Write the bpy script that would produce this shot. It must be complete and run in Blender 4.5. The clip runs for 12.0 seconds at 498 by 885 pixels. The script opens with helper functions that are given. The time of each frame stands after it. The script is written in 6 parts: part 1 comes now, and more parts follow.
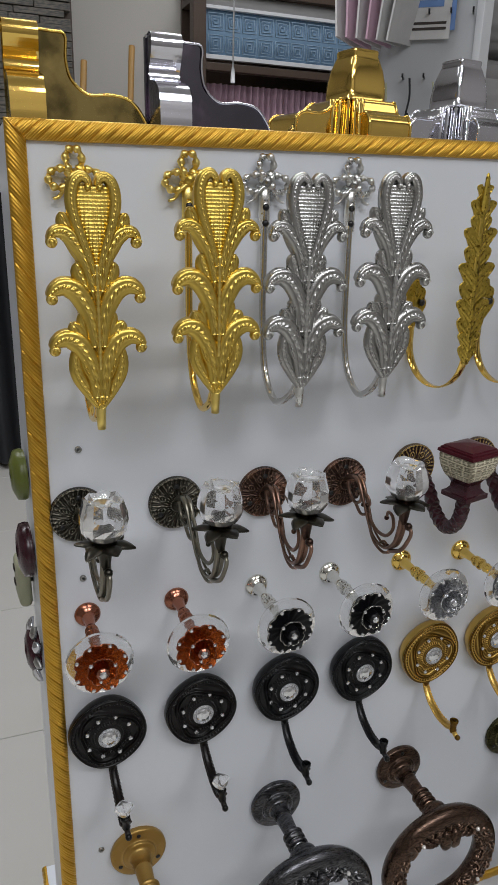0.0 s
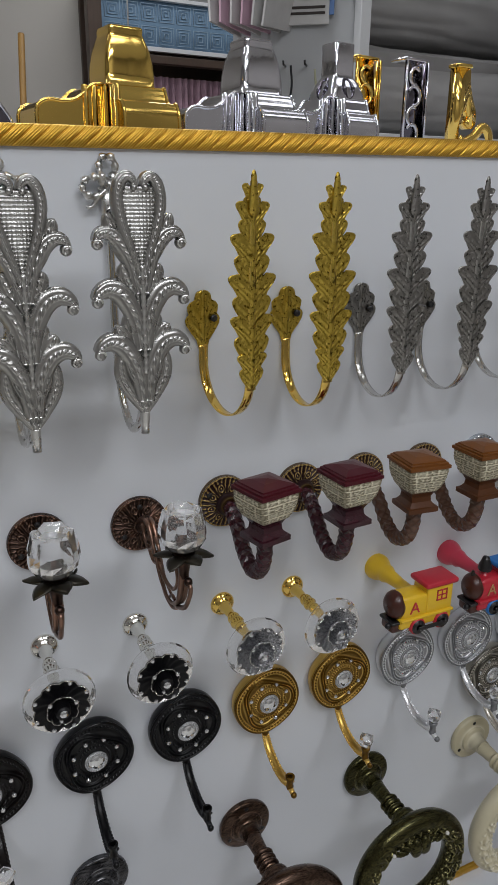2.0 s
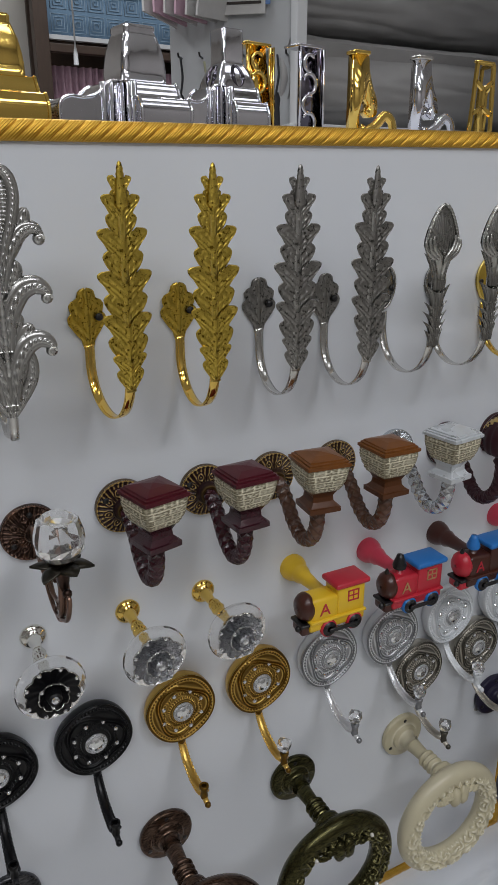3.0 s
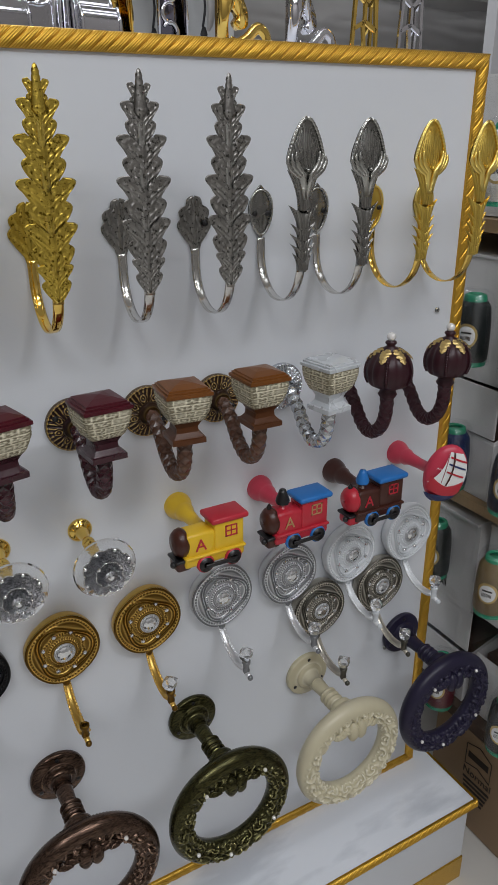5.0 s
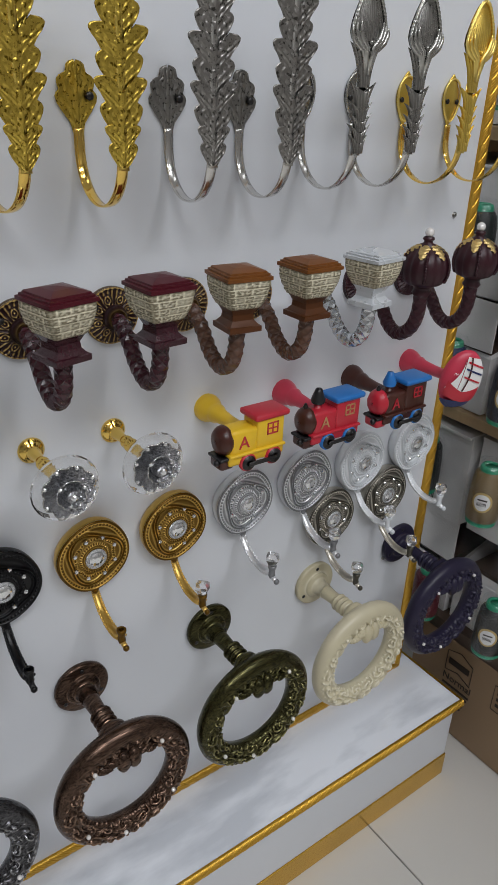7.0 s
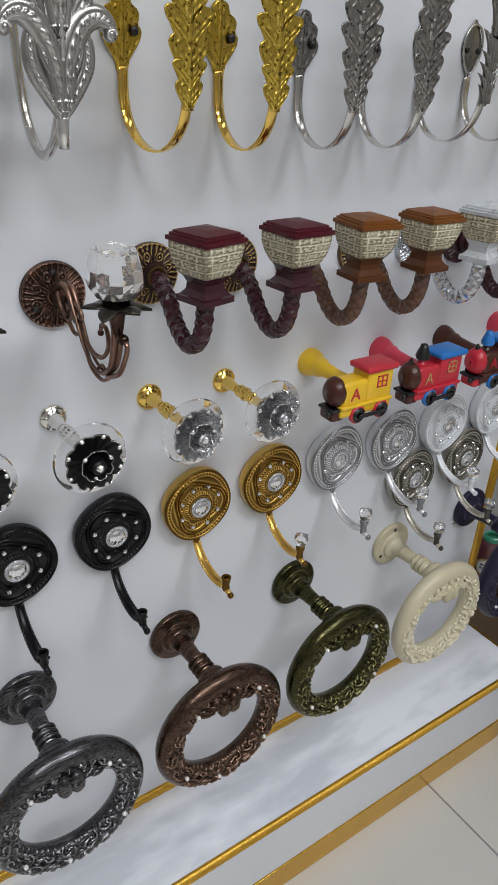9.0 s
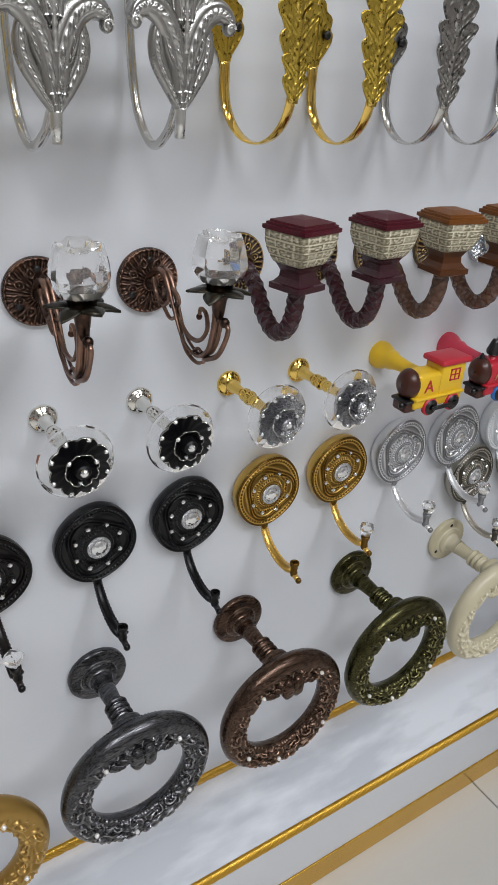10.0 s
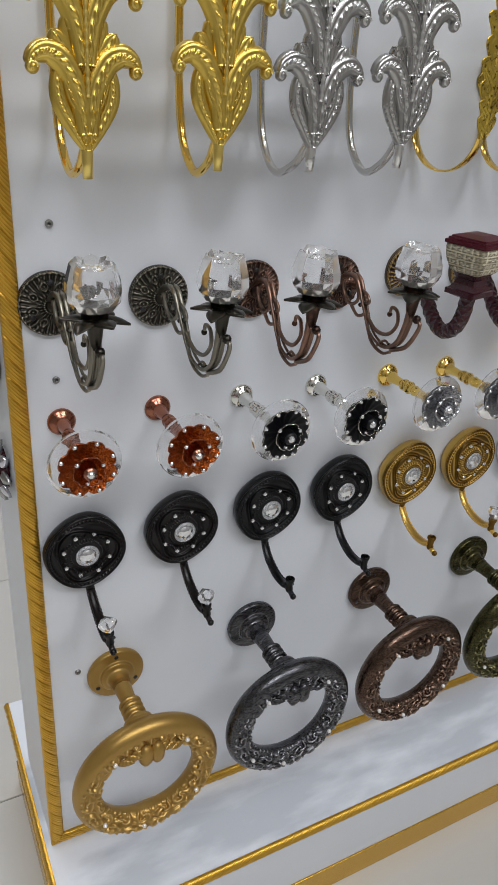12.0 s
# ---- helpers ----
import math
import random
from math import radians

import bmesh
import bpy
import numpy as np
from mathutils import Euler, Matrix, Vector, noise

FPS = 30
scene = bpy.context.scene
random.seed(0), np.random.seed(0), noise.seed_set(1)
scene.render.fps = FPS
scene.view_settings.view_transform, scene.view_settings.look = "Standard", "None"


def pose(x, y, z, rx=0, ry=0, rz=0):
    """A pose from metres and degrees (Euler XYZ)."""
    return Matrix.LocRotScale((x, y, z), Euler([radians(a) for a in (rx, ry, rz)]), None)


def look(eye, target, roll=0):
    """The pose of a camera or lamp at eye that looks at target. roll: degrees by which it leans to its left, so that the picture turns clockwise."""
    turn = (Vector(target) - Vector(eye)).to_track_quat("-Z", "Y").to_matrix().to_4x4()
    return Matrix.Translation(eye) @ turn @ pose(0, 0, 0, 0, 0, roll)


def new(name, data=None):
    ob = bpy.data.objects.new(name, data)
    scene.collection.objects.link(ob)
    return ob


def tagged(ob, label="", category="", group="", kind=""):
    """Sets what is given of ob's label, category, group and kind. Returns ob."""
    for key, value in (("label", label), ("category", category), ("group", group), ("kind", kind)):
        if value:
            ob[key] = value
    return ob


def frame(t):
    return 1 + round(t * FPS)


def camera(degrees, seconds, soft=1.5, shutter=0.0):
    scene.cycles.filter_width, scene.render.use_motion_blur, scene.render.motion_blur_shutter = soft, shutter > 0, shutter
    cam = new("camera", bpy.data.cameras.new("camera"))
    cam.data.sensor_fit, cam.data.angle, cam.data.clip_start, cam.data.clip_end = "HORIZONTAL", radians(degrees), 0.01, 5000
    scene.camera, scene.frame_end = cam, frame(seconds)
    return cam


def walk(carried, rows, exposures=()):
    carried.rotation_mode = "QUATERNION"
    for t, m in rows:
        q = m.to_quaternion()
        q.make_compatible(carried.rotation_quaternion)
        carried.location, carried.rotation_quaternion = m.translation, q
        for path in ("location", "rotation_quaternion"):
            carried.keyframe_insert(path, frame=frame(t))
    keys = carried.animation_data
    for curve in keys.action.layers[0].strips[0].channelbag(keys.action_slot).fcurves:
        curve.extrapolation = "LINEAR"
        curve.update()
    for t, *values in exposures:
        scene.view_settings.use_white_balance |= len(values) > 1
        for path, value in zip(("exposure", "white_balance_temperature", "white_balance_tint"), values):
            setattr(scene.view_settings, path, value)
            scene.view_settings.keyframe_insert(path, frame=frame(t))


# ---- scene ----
cam = camera(38.5, 12.0, soft=1.1)
PATH = [
    (0, (-0.054, -0.645, 1.165), (0.641, 1.121, 0.533), 1.5),
    (0.5, (0.004, -0.625, 1.171), (0.704, 1.133, 0.524), 1.2),
    (0.6, (0.011, -0.618, 1.173), (0.739, 1.124, 0.514), 1.0),
    (1, (0.066, -0.62, 1.178), (0.792, 1.125, 0.524), 1.2),
    (1.5, (0.101, -0.611, 1.178), (0.875, 1.114, 0.527), 1.0),
    (2, (0.137, -0.612, 1.177), (0.951, 1.096, 0.528), 0.6),
    (2.5, (0.176, -0.616, 1.179), (1.031, 1.071, 0.527), 0.2),
    (3, (0.216, -0.625, 1.176), (1.086, 1.049, 0.513), -0.1),
    (3.5, (0.263, -0.636, 1.165), (1.132, 1.031, 0.482), -0.6),
    (3.7, (0.277, -0.645, 1.158), (1.149, 1.023, 0.481), -0.6),
    (5.3, (0.313, -0.666, 1.131), (1.251, 0.92, 0.354), 0.1),
    (5.5, (0.303, -0.665, 1.123), (1.263, 0.906, 0.341), 0.4),
    (6, (0.269, -0.652, 1.114), (1.273, 0.875, 0.3), 1.1),
    (6.5, (0.23, -0.629, 1.102), (1.283, 0.848, 0.259), 1.9),
    (7, (0.204, -0.604, 1.081), (1.28, 0.831, 0.196), 2.4),
    (7.2, (0.2, -0.592, 1.072), (1.273, 0.833, 0.167), 2.3),
    (8.8, (0.137, -0.563, 1.054), (1.158, 0.872, 0.107), 2.6),
    (9, (0.11, -0.562, 1.054), (1.153, 0.865, 0.118), 3.3),
    (9.5, (0.079, -0.56, 1.052), (1.094, 0.888, 0.118), 3.5),
    (10, (0.056, -0.554, 1.046), (1.042, 0.915, 0.112), 3.8),
    (10.5, (0.02, -0.578, 1.051), (0.97, 0.919, 0.126), 4.0),
    (11, (-0.022, -0.613, 1.058), (0.887, 0.91, 0.134), 4.1),
    (11.5, (-0.066, -0.613, 1.061), (0.818, 0.921, 0.131), 4.4),
    (12, (-0.102, -0.594, 1.062), (0.757, 0.961, 0.142), 4.3),
]
walk(cam, [(t, look(eye, target, roll)) for t, eye, target, roll in PATH],
     exposures=((0.0, -0.22), (1.0, -0.30), (1.5, -0.33), (2.5, -0.36), (3.5, -0.34), (5.5, -0.18), (7.0, -0.05), (9.0, 0.18), (9.5, 0.24), (10.5, 0.26), (12.0, 0.06)))

# ---- light ----
world = bpy.data.worlds.new("shop_air")
scene.world = world
world.use_nodes = True
world.node_tree.nodes["Background"].inputs[0].default_value = (0.9, 0.95, 1.0, 1)
world.node_tree.nodes["Background"].inputs[1].default_value = 0.022


def ceiling_lamp(x, y, watts, sx=1.2, sy=0.3):
    lamp = bpy.data.lights.new("ceiling_panel", "AREA")
    lamp.shape, lamp.size, lamp.size_y, lamp.energy = "RECTANGLE", sx, sy, watts
    lamp.color = (0.91, 0.93, 0.975)
    ob = new("ceiling_panel", lamp)
    ob.matrix_world = pose(x, y, 2.93)
    return ob


# Panels are out of view; the last is added to brighten the back-left floor.
for lx, ly, lw in ((-0.6, -1.3, 8), (0.9, -1.3, 8), (2.0, -0.6, 2.5), (-0.6, -2.2, 29), (0.9, -2.2, 30), (0.3, 0.9, 20), (1.4, 2.0, 14), (-0.9, 1.4, 20)):
    ceiling_lamp(lx, ly, lw)

# ---- materials ----


def rgb(c, k=1.0):
    return (min(c[0] * k, 1), min(c[1] * k, 1), min(c[2] * k, 1), 1)


def mat(name, col, rough=0.5, metal=0.0, var=0.1, scale=25.0, bump=0.0, bscale=300.0, worn=None, worn_lo=0.49, worn_hi=0.56, coat=0.0,
        clear=0.0, ior=1.5, second=None, second_scale=6.0, second_at=(0.45, 0.65), rough_var=0.15, stretch=None, gloss=0.5):
    """A surface with broad and fine variation; worn: the bright tone on its raised edges, a rubbed finish on the
    antique tones, relief shading and shine painted in on the plain ones; second: a tone that comes through in patches.
    """
    m = bpy.data.materials.new(name)
    m.use_nodes = True
    nt = m.node_tree
    b = nt.nodes["Principled BSDF"]
    link = nt.links.new
    tc = nt.nodes.new("ShaderNodeTexCoord")
    at = tc.outputs["Object"]
    if stretch:
        mp = nt.nodes.new("ShaderNodeMapping")
        mp.inputs["Scale"].default_value = stretch
        link(at, mp.inputs["Vector"])
        at = mp.outputs["Vector"]
    n1 = nt.nodes.new("ShaderNodeTexNoise")
    n1.inputs["Scale"].default_value, n1.inputs["Detail"].default_value = scale, 5
    link(at, n1.inputs["Vector"])
    mix = nt.nodes.new("ShaderNodeMix")
    mix.data_type = "RGBA"
    mix.inputs["A"].default_value, mix.inputs["B"].default_value = rgb(col, 1 - var), rgb(col, 1 + var)
    link(n1.outputs["Fac"], mix.inputs["Factor"])
    out = mix.outputs["Result"]

    def blend(fac, tone, low, high):
        ramp = nt.nodes.new("ShaderNodeMapRange")
        ramp.inputs["From Min"].default_value, ramp.inputs["From Max"].default_value = low, high
        link(fac, ramp.inputs["Value"])
        mx = nt.nodes.new("ShaderNodeMix")
        mx.data_type = "RGBA"
        mx.inputs["B"].default_value = rgb(tone)
        link(ramp.outputs["Result"], mx.inputs["Factor"])
        link(out, mx.inputs["A"])
        return mx.outputs["Result"]

    if second:
        n2 = nt.nodes.new("ShaderNodeTexNoise")
        n2.inputs["Scale"].default_value, n2.inputs["Detail"].default_value = second_scale, 6
        link(at, n2.inputs["Vector"])
        out = blend(n2.outputs["Fac"], second, *second_at)
    # Recesses keep the darker base: rubbed patina, and shading painted into the relief.
    if worn:
        geo = nt.nodes.new("ShaderNodeNewGeometry")
        out = blend(geo.outputs["Pointiness"], worn, worn_lo, worn_hi)
    link(out, b.inputs["Base Color"])
    b.inputs["Metallic"].default_value = metal
    b.inputs["Specular IOR Level"].default_value = gloss
    b.inputs["Coat Weight"].default_value = coat
    b.inputs["Transmission Weight"].default_value = clear
    b.inputs["IOR"].default_value = ior
    fine = nt.nodes.new("ShaderNodeTexNoise")
    fine.inputs["Scale"].default_value, fine.inputs["Detail"].default_value = bscale, 3
    link(at, fine.inputs["Vector"])
    rr = nt.nodes.new("ShaderNodeMapRange")
    rr.inputs["To Min"].default_value, rr.inputs["To Max"].default_value = rough * (1 - rough_var), min(rough * (1 + rough_var), 1)
    link(n1.outputs["Fac"], rr.inputs["Value"])
    link(rr.outputs["Result"], b.inputs["Roughness"])
    if bump:
        bp = nt.nodes.new("ShaderNodeBump")
        bp.inputs["Strength"].default_value, bp.inputs["Distance"].default_value = bump, 0.0006
        link(fine.outputs["Fac"], bp.inputs["Height"])
        link(bp.outputs["Normal"], b.inputs["Normal"])
    return m


WHITE_BOARD = mat("white_laminate", (0.70, 0.725, 0.765), 0.30, var=0.04, scale=2.2, bump=0.05, bscale=900, second=(0.61, 0.64, 0.685), second_scale=1.6, second_at=(0.5, 0.8))
MARBLE = mat("white_marble_laminate", (0.80, 0.83, 0.88), 0.10, var=0.03, scale=4, second=(0.60, 0.63, 0.68), second_scale=3.0, second_at=(0.50, 0.62), stretch=(1.6, 5, 1))
FRAME_GOLD = mat("gold_moulding", (0.62, 0.34, 0.035), 0.30, 0.85, var=0.2, scale=60, bump=0.25, bscale=1400, worn=(1.0, 0.72, 0.20), worn_lo=0.51, worn_hi=0.60)
STRIP_GOLD = mat("gold_foil_strip", (0.66, 0.40, 0.06), 0.22, 0.8, var=0.15, scale=14, bump=0.15, bscale=90)
GOLD = mat("satin_gold", (0.70, 0.50, 0.105), 0.32, 1.0, var=0.1, scale=60, bump=0.10, bscale=1500, worn=(1.0, 0.78, 0.24), worn_lo=0.507, worn_hi=0.59)
LEAF_GOLD = mat("antique_leaf_gold", (0.60, 0.43, 0.075), 0.30, 1.0, var=0.25, scale=120, bump=0.8, bscale=420, worn=(0.95, 0.72, 0.18), worn_lo=0.515, worn_hi=0.58, second=(0.16, 0.10, 0.010), second_scale=340, second_at=(0.56, 0.64))
BRIGHT_GOLD = mat("polished_gold", (0.90, 0.62, 0.16), 0.1, 1.0, var=0.05, scale=50, bump=0.03)
SILVER = mat("satin_silver", (0.42, 0.415, 0.40), 0.28, 1.0, var=0.1, scale=60, bump=0.10, bscale=1500, worn=(0.86, 0.86, 0.84), worn_lo=0.505, worn_hi=0.585)
FAN_SILVER = mat("dark_satin_silver", (0.27, 0.265, 0.25), 0.27, 1.0, var=0.12, scale=70, bump=0.12, bscale=1500, worn=(0.58, 0.58, 0.55), worn_lo=0.51, worn_hi=0.62)
LEAF_SILVER = mat("antique_leaf_silver", (0.28, 0.27, 0.255), 0.32, 1.0, var=0.25, scale=120, bump=0.8, bscale=420, worn=(0.66, 0.66, 0.63), worn_lo=0.515, worn_hi=0.58, second=(0.07, 0.068, 0.062), second_scale=340, second_at=(0.56, 0.64))
STEEL = mat("brushed_steel", (0.66, 0.65, 0.63), 0.18, 1.0, var=0.05, scale=90, bump=0.05)
CHROME = mat("chrome_plating", (0.72, 0.72, 0.77), 0.09, 1.0, var=0.03, scale=30, bump=0.12, bscale=120)
# Dark base and patches paint in the dark shop that the gold plates mirror.
DARK_REFLECTION_GOLD = mat("gold_mirror_dark_reflections", (0.46, 0.35, 0.13), 0.12, 1.0, var=0.2, scale=30, bump=0.5, bscale=35, second=(0.16, 0.125, 0.05), second_scale=22, second_at=(0.46, 0.60))
# Dark chrome; its mauve patches are reflections put into the colour.
DARK_CHROME = mat("dark_chrome_mauve_reflections", (0.15, 0.14, 0.17), 0.12, 1.0, var=0.2, scale=30, bump=0.4, bscale=40, second=(0.34, 0.24, 0.36), second_scale=20, second_at=(0.55, 0.68))
PEWTER = mat("antique_pewter", (0.055, 0.050, 0.041), 0.32, 1.0, var=0.3, scale=90, bump=0.15, worn=(0.62, 0.58, 0.47), worn_lo=0.52, worn_hi=0.66)
COPPER_ANTIQUE = mat("antique_copper", (0.055, 0.034, 0.027), 0.32, 1.0, var=0.3, scale=90, bump=0.15, worn=(0.62, 0.38, 0.28), worn_lo=0.52, worn_hi=0.68, second=(0.16, 0.085, 0.06), second_scale=60, second_at=(0.52, 0.62))
COPPER = mat("rose_copper", (0.38, 0.155, 0.10), 0.22, 1.0, var=0.15, scale=60, bump=0.05)
NICKEL = mat("bright_nickel", (0.80, 0.79, 0.74), 0.1, 1.0, var=0.05, scale=60, bump=0.03)
GLASS = mat("clear_glass", (1.0, 1.0, 1.0), 0.03, clear=0.96, ior=1.40, var=0.005)
CRYSTAL = mat("cut_crystal", (1.0, 1.0, 1.0), 0.05, clear=0.92, ior=1.42, var=0.005)
ACRYLIC = mat("clear_acrylic", (1.0, 1.0, 1.0), 0.04, clear=0.88, ior=1.32, var=0.005)
STONE = mat("rhinestone", (0.86, 0.90, 0.94), 0.05, 0.9, var=0.25, scale=700)
PEARL = mat("pearl_bead", (0.86, 0.84, 0.82), 0.16, 0.25, var=0.04, coat=0.6)
BLACK_ENAMEL = mat("black_enamel", (0.004, 0.004, 0.005), 0.42, var=0.3, scale=200, bump=0.3, bscale=900, gloss=0.35)
BLACK_RESIN = mat("dark_brown_black_resin", (0.0030, 0.0020, 0.0020), 0.30, var=0.3, scale=50, bump=0.1, worn=(0.045, 0.033, 0.031), worn_lo=0.52, worn_hi=0.68, gloss=0.32)
JET_RESIN = mat("jet_black_resin", (0.0016, 0.0015, 0.0022), 0.30, var=0.3, scale=50, bump=0.1, worn=(0.030, 0.030, 0.036), worn_lo=0.52, worn_hi=0.68, gloss=0.32)
GOLD_RESIN = mat("old_gold_resin", (0.15, 0.078, 0.010), 0.32, 0.8, var=0.2, scale=60, bump=0.1, worn=(0.82, 0.54, 0.14), worn_lo=0.495, worn_hi=0.55)
SILVER_RESIN = mat("silver_painted_resin", (0.25, 0.255, 0.268), 0.30, 0.7, var=0.15, scale=60, bump=0.1, worn=(0.84, 0.85, 0.87), worn_lo=0.490, worn_hi=0.540)
GREY_RESIN = mat("antique_nickel_resin", (0.095, 0.088, 0.072), 0.32, 0.75, var=0.2, scale=60, bump=0.1, worn=(0.64, 0.60, 0.52), worn_lo=0.490, worn_hi=0.550)
WHITE_RESIN = mat("white_painted_resin", (0.62, 0.65, 0.68), 0.35, 0.1, var=0.08, scale=60, bump=0.1, worn=(0.86, 0.88, 0.9), worn_lo=0.49, worn_hi=0.56)
RING_GOLD = mat("matt_gold_resin", (0.40, 0.245, 0.065), 0.36, 0.7, var=0.15, scale=40, bump=0.15, worn=(0.80, 0.56, 0.22), worn_lo=0.515, worn_hi=0.61)
RING_SILVER = mat("black_silver_resin", (0.14, 0.14, 0.149), 0.27, 0.9, var=0.3, scale=160, bump=0.2, bscale=420, worn=(0.68, 0.68, 0.71), worn_lo=0.52, worn_hi=0.61, second=(0.016, 0.016, 0.018), second_scale=1100, second_at=(0.38, 0.68), stretch=(0.10, 1, 0.5), gloss=0.4)
RING_COPPER = mat("brown_copper_resin", (0.145, 0.092, 0.066), 0.27, 0.9, var=0.3, scale=160, bump=0.2, bscale=420, worn=(0.64, 0.42, 0.3), worn_lo=0.52, worn_hi=0.61, second=(0.018, 0.011, 0.009), second_scale=1100, second_at=(0.38, 0.68), stretch=(0.10, 1, 0.5), gloss=0.4)
RING_GREEN = mat("green_gold_resin", (0.095, 0.087, 0.034), 0.27, 0.9, var=0.3, scale=160, bump=0.2, bscale=420, worn=(0.62, 0.57, 0.26), worn_lo=0.52, worn_hi=0.61, second=(0.008, 0.009, 0.006), second_scale=1100, second_at=(0.38, 0.68), stretch=(0.10, 1, 0.5), gloss=0.4)
RING_CREAM = mat("cream_resin", (0.52, 0.47, 0.32), 0.36, var=0.12, scale=40, bump=0.15, worn=(0.82, 0.78, 0.64), worn_lo=0.5, worn_hi=0.58)
RING_PURPLE = mat("deep_violet_resin", (0.018, 0.015, 0.036), 0.36, var=0.2, scale=40, bump=0.2, gloss=0.3)
MAROON = mat("maroon_resin", (0.036, 0.0055, 0.011), 0.24, var=0.25, scale=60, bump=0.3, bscale=260, worn=(0.18, 0.07, 0.08), worn_lo=0.56, worn_hi=0.75, gloss=0.6)
MAROON_LID = mat("maroon_lacquer", (0.070, 0.0055, 0.012), 0.33, var=0.15, scale=50, bump=0.05, gloss=0.3)
CROWN_MAROON = mat("aubergine_resin", (0.034, 0.0075, 0.012), 0.36, var=0.25, scale=60, bump=0.15, gloss=0.4)
MAROON_FLANGE = mat("maroon_resin_with_gilt", (0.018, 0.004, 0.006), 0.3, 0.3, var=0.25, scale=60, bump=0.15, worn=(0.62, 0.42, 0.13), worn_lo=0.505, worn_hi=0.59)
BROWN_FLANGE = mat("brown_resin_with_gilt", (0.030, 0.012, 0.006), 0.3, 0.3, var=0.25, scale=60, bump=0.15, worn=(0.62, 0.42, 0.15), worn_lo=0.505, worn_hi=0.59)
BROWN = mat("brown_wood_resin", (0.075, 0.030, 0.016), 0.26, var=0.3, scale=60, bump=0.3, bscale=260, worn=(0.32, 0.19, 0.13), worn_lo=0.54, worn_hi=0.72, gloss=0.6)
BROWN_PLINTH = mat("red_brown_lacquer", (0.085, 0.028, 0.008), 0.33, var=0.2, scale=50, bump=0.05, gloss=0.3)
BROWN_LID = mat("tan_brown_lacquer", (0.17, 0.058, 0.011), 0.33, var=0.2, scale=50, bump=0.05, gloss=0.3)
PALE_SILVER = mat("pale_silver_resin", (0.46, 0.49, 0.52), 0.22, 0.9, var=0.15, scale=60, bump=0.15, worn=(0.8, 0.82, 0.84), worn_lo=0.5, worn_hi=0.62)
PALE_LID = mat("pale_silver_lacquer", (0.62, 0.65, 0.68), 0.28, 0.25, var=0.06, scale=50)
BRICK_CREAM = mat("cream_stone_resin", (0.19, 0.165, 0.105), 0.55, var=0.4, scale=420, bump=1.0, bscale=700, worn=(0.74, 0.69, 0.53), worn_lo=0.47, worn_hi=0.525, gloss=0.3)
GILT = mat("gilt_paint", (0.62, 0.46, 0.19), 0.42, 0.8, var=0.2, scale=120, bump=0.8, bscale=500)
YELLOW = mat("yellow_paint", (0.78, 0.50, 0.025), 0.33, var=0.06, scale=50, bump=0.05)
RED = mat("red_paint", (0.50, 0.022, 0.040), 0.33, var=0.1, scale=50, bump=0.05)
PINK_RED = mat("rose_red_paint", (0.58, 0.045, 0.085), 0.33, var=0.2, scale=30, bump=0.05)
BLUE = mat("blue_paint", (0.018, 0.16, 0.48), 0.33, var=0.1, scale=50, bump=0.05)
NAVY = mat("navy_paint", (0.02, 0.03, 0.11), 0.33, var=0.1, scale=50, bump=0.05)
DARK_BROWN = mat("dark_brown_paint", (0.058, 0.016, 0.010), 0.3, var=0.2, scale=50, bump=0.05)
BLACK = mat("black_paint", (0.010, 0.009, 0.010), 0.32, var=0.2, scale=50)
PAPER_WHITE = mat("white_paint", (0.80, 0.80, 0.78), 0.4, var=0.06, scale=40)
OLIVE = mat("olive_green_paint", (0.11, 0.13, 0.02), 0.35, var=0.2, scale=50)
SAND = mat("pale_olive_resin", (0.36, 0.36, 0.24), 0.6, var=0.15, scale=60, bump=0.4, bscale=400)
SCREW = mat("zinc_screw", (0.34, 0.34, 0.33), 0.3, 1.0, var=0.1)
# Unseen walls: a dark tone chosen to cut bounce and deepen metal reflections.
SHOP_DARK = mat("dark_unseen_wall", (0.30, 0.285, 0.27), 0.7, var=0.15, scale=1.5)
TILE = mat("cream_porcelain_tile", (0.60, 0.585, 0.55), 0.10, var=0.05, scale=2.0, bump=0.01, second=(0.55, 0.53, 0.49), second_scale=1.2, second_at=(0.5, 0.8))
GROUT = mat("grey_grout", (0.22, 0.21, 0.20), 0.8, var=0.1, scale=40)
PLASTER = mat("cream_wall_paint", (0.62, 0.59, 0.54), 0.6, var=0.04, scale=2, bump=0.05, bscale=200)
CEILING = mat("white_ceiling_paint", (0.8, 0.8, 0.79), 0.7, var=0.03, scale=2)
CARTON = mat("white_cardboard", (0.62, 0.61, 0.60), 0.5, var=0.1, scale=9, bump=0.2, bscale=120, second=(0.30, 0.29, 0.275), second_scale=9, second_at=(0.54, 0.80))
KRAFT = mat("brown_kraft_cardboard", (0.30, 0.205, 0.125), 0.62, var=0.08, scale=8, bump=0.15, bscale=200)
INK = mat("dark_printed_ink", (0.028, 0.020, 0.016), 0.6, var=0.2, scale=90)
SHELF_WOOD = mat("tan_shelf_board", (0.38, 0.26, 0.14), 0.5, var=0.15, scale=20, bump=0.1, stretch=(1, 6, 1))
DARK_WOOD = mat("dark_walnut_wood", (0.07, 0.045, 0.032), 0.45, var=0.25, scale=14, bump=0.1, stretch=(6, 6, 1))
GREEN_PLASTIC = mat("green_cone_plastic", (0.02, 0.26, 0.14), 0.3, var=0.08)


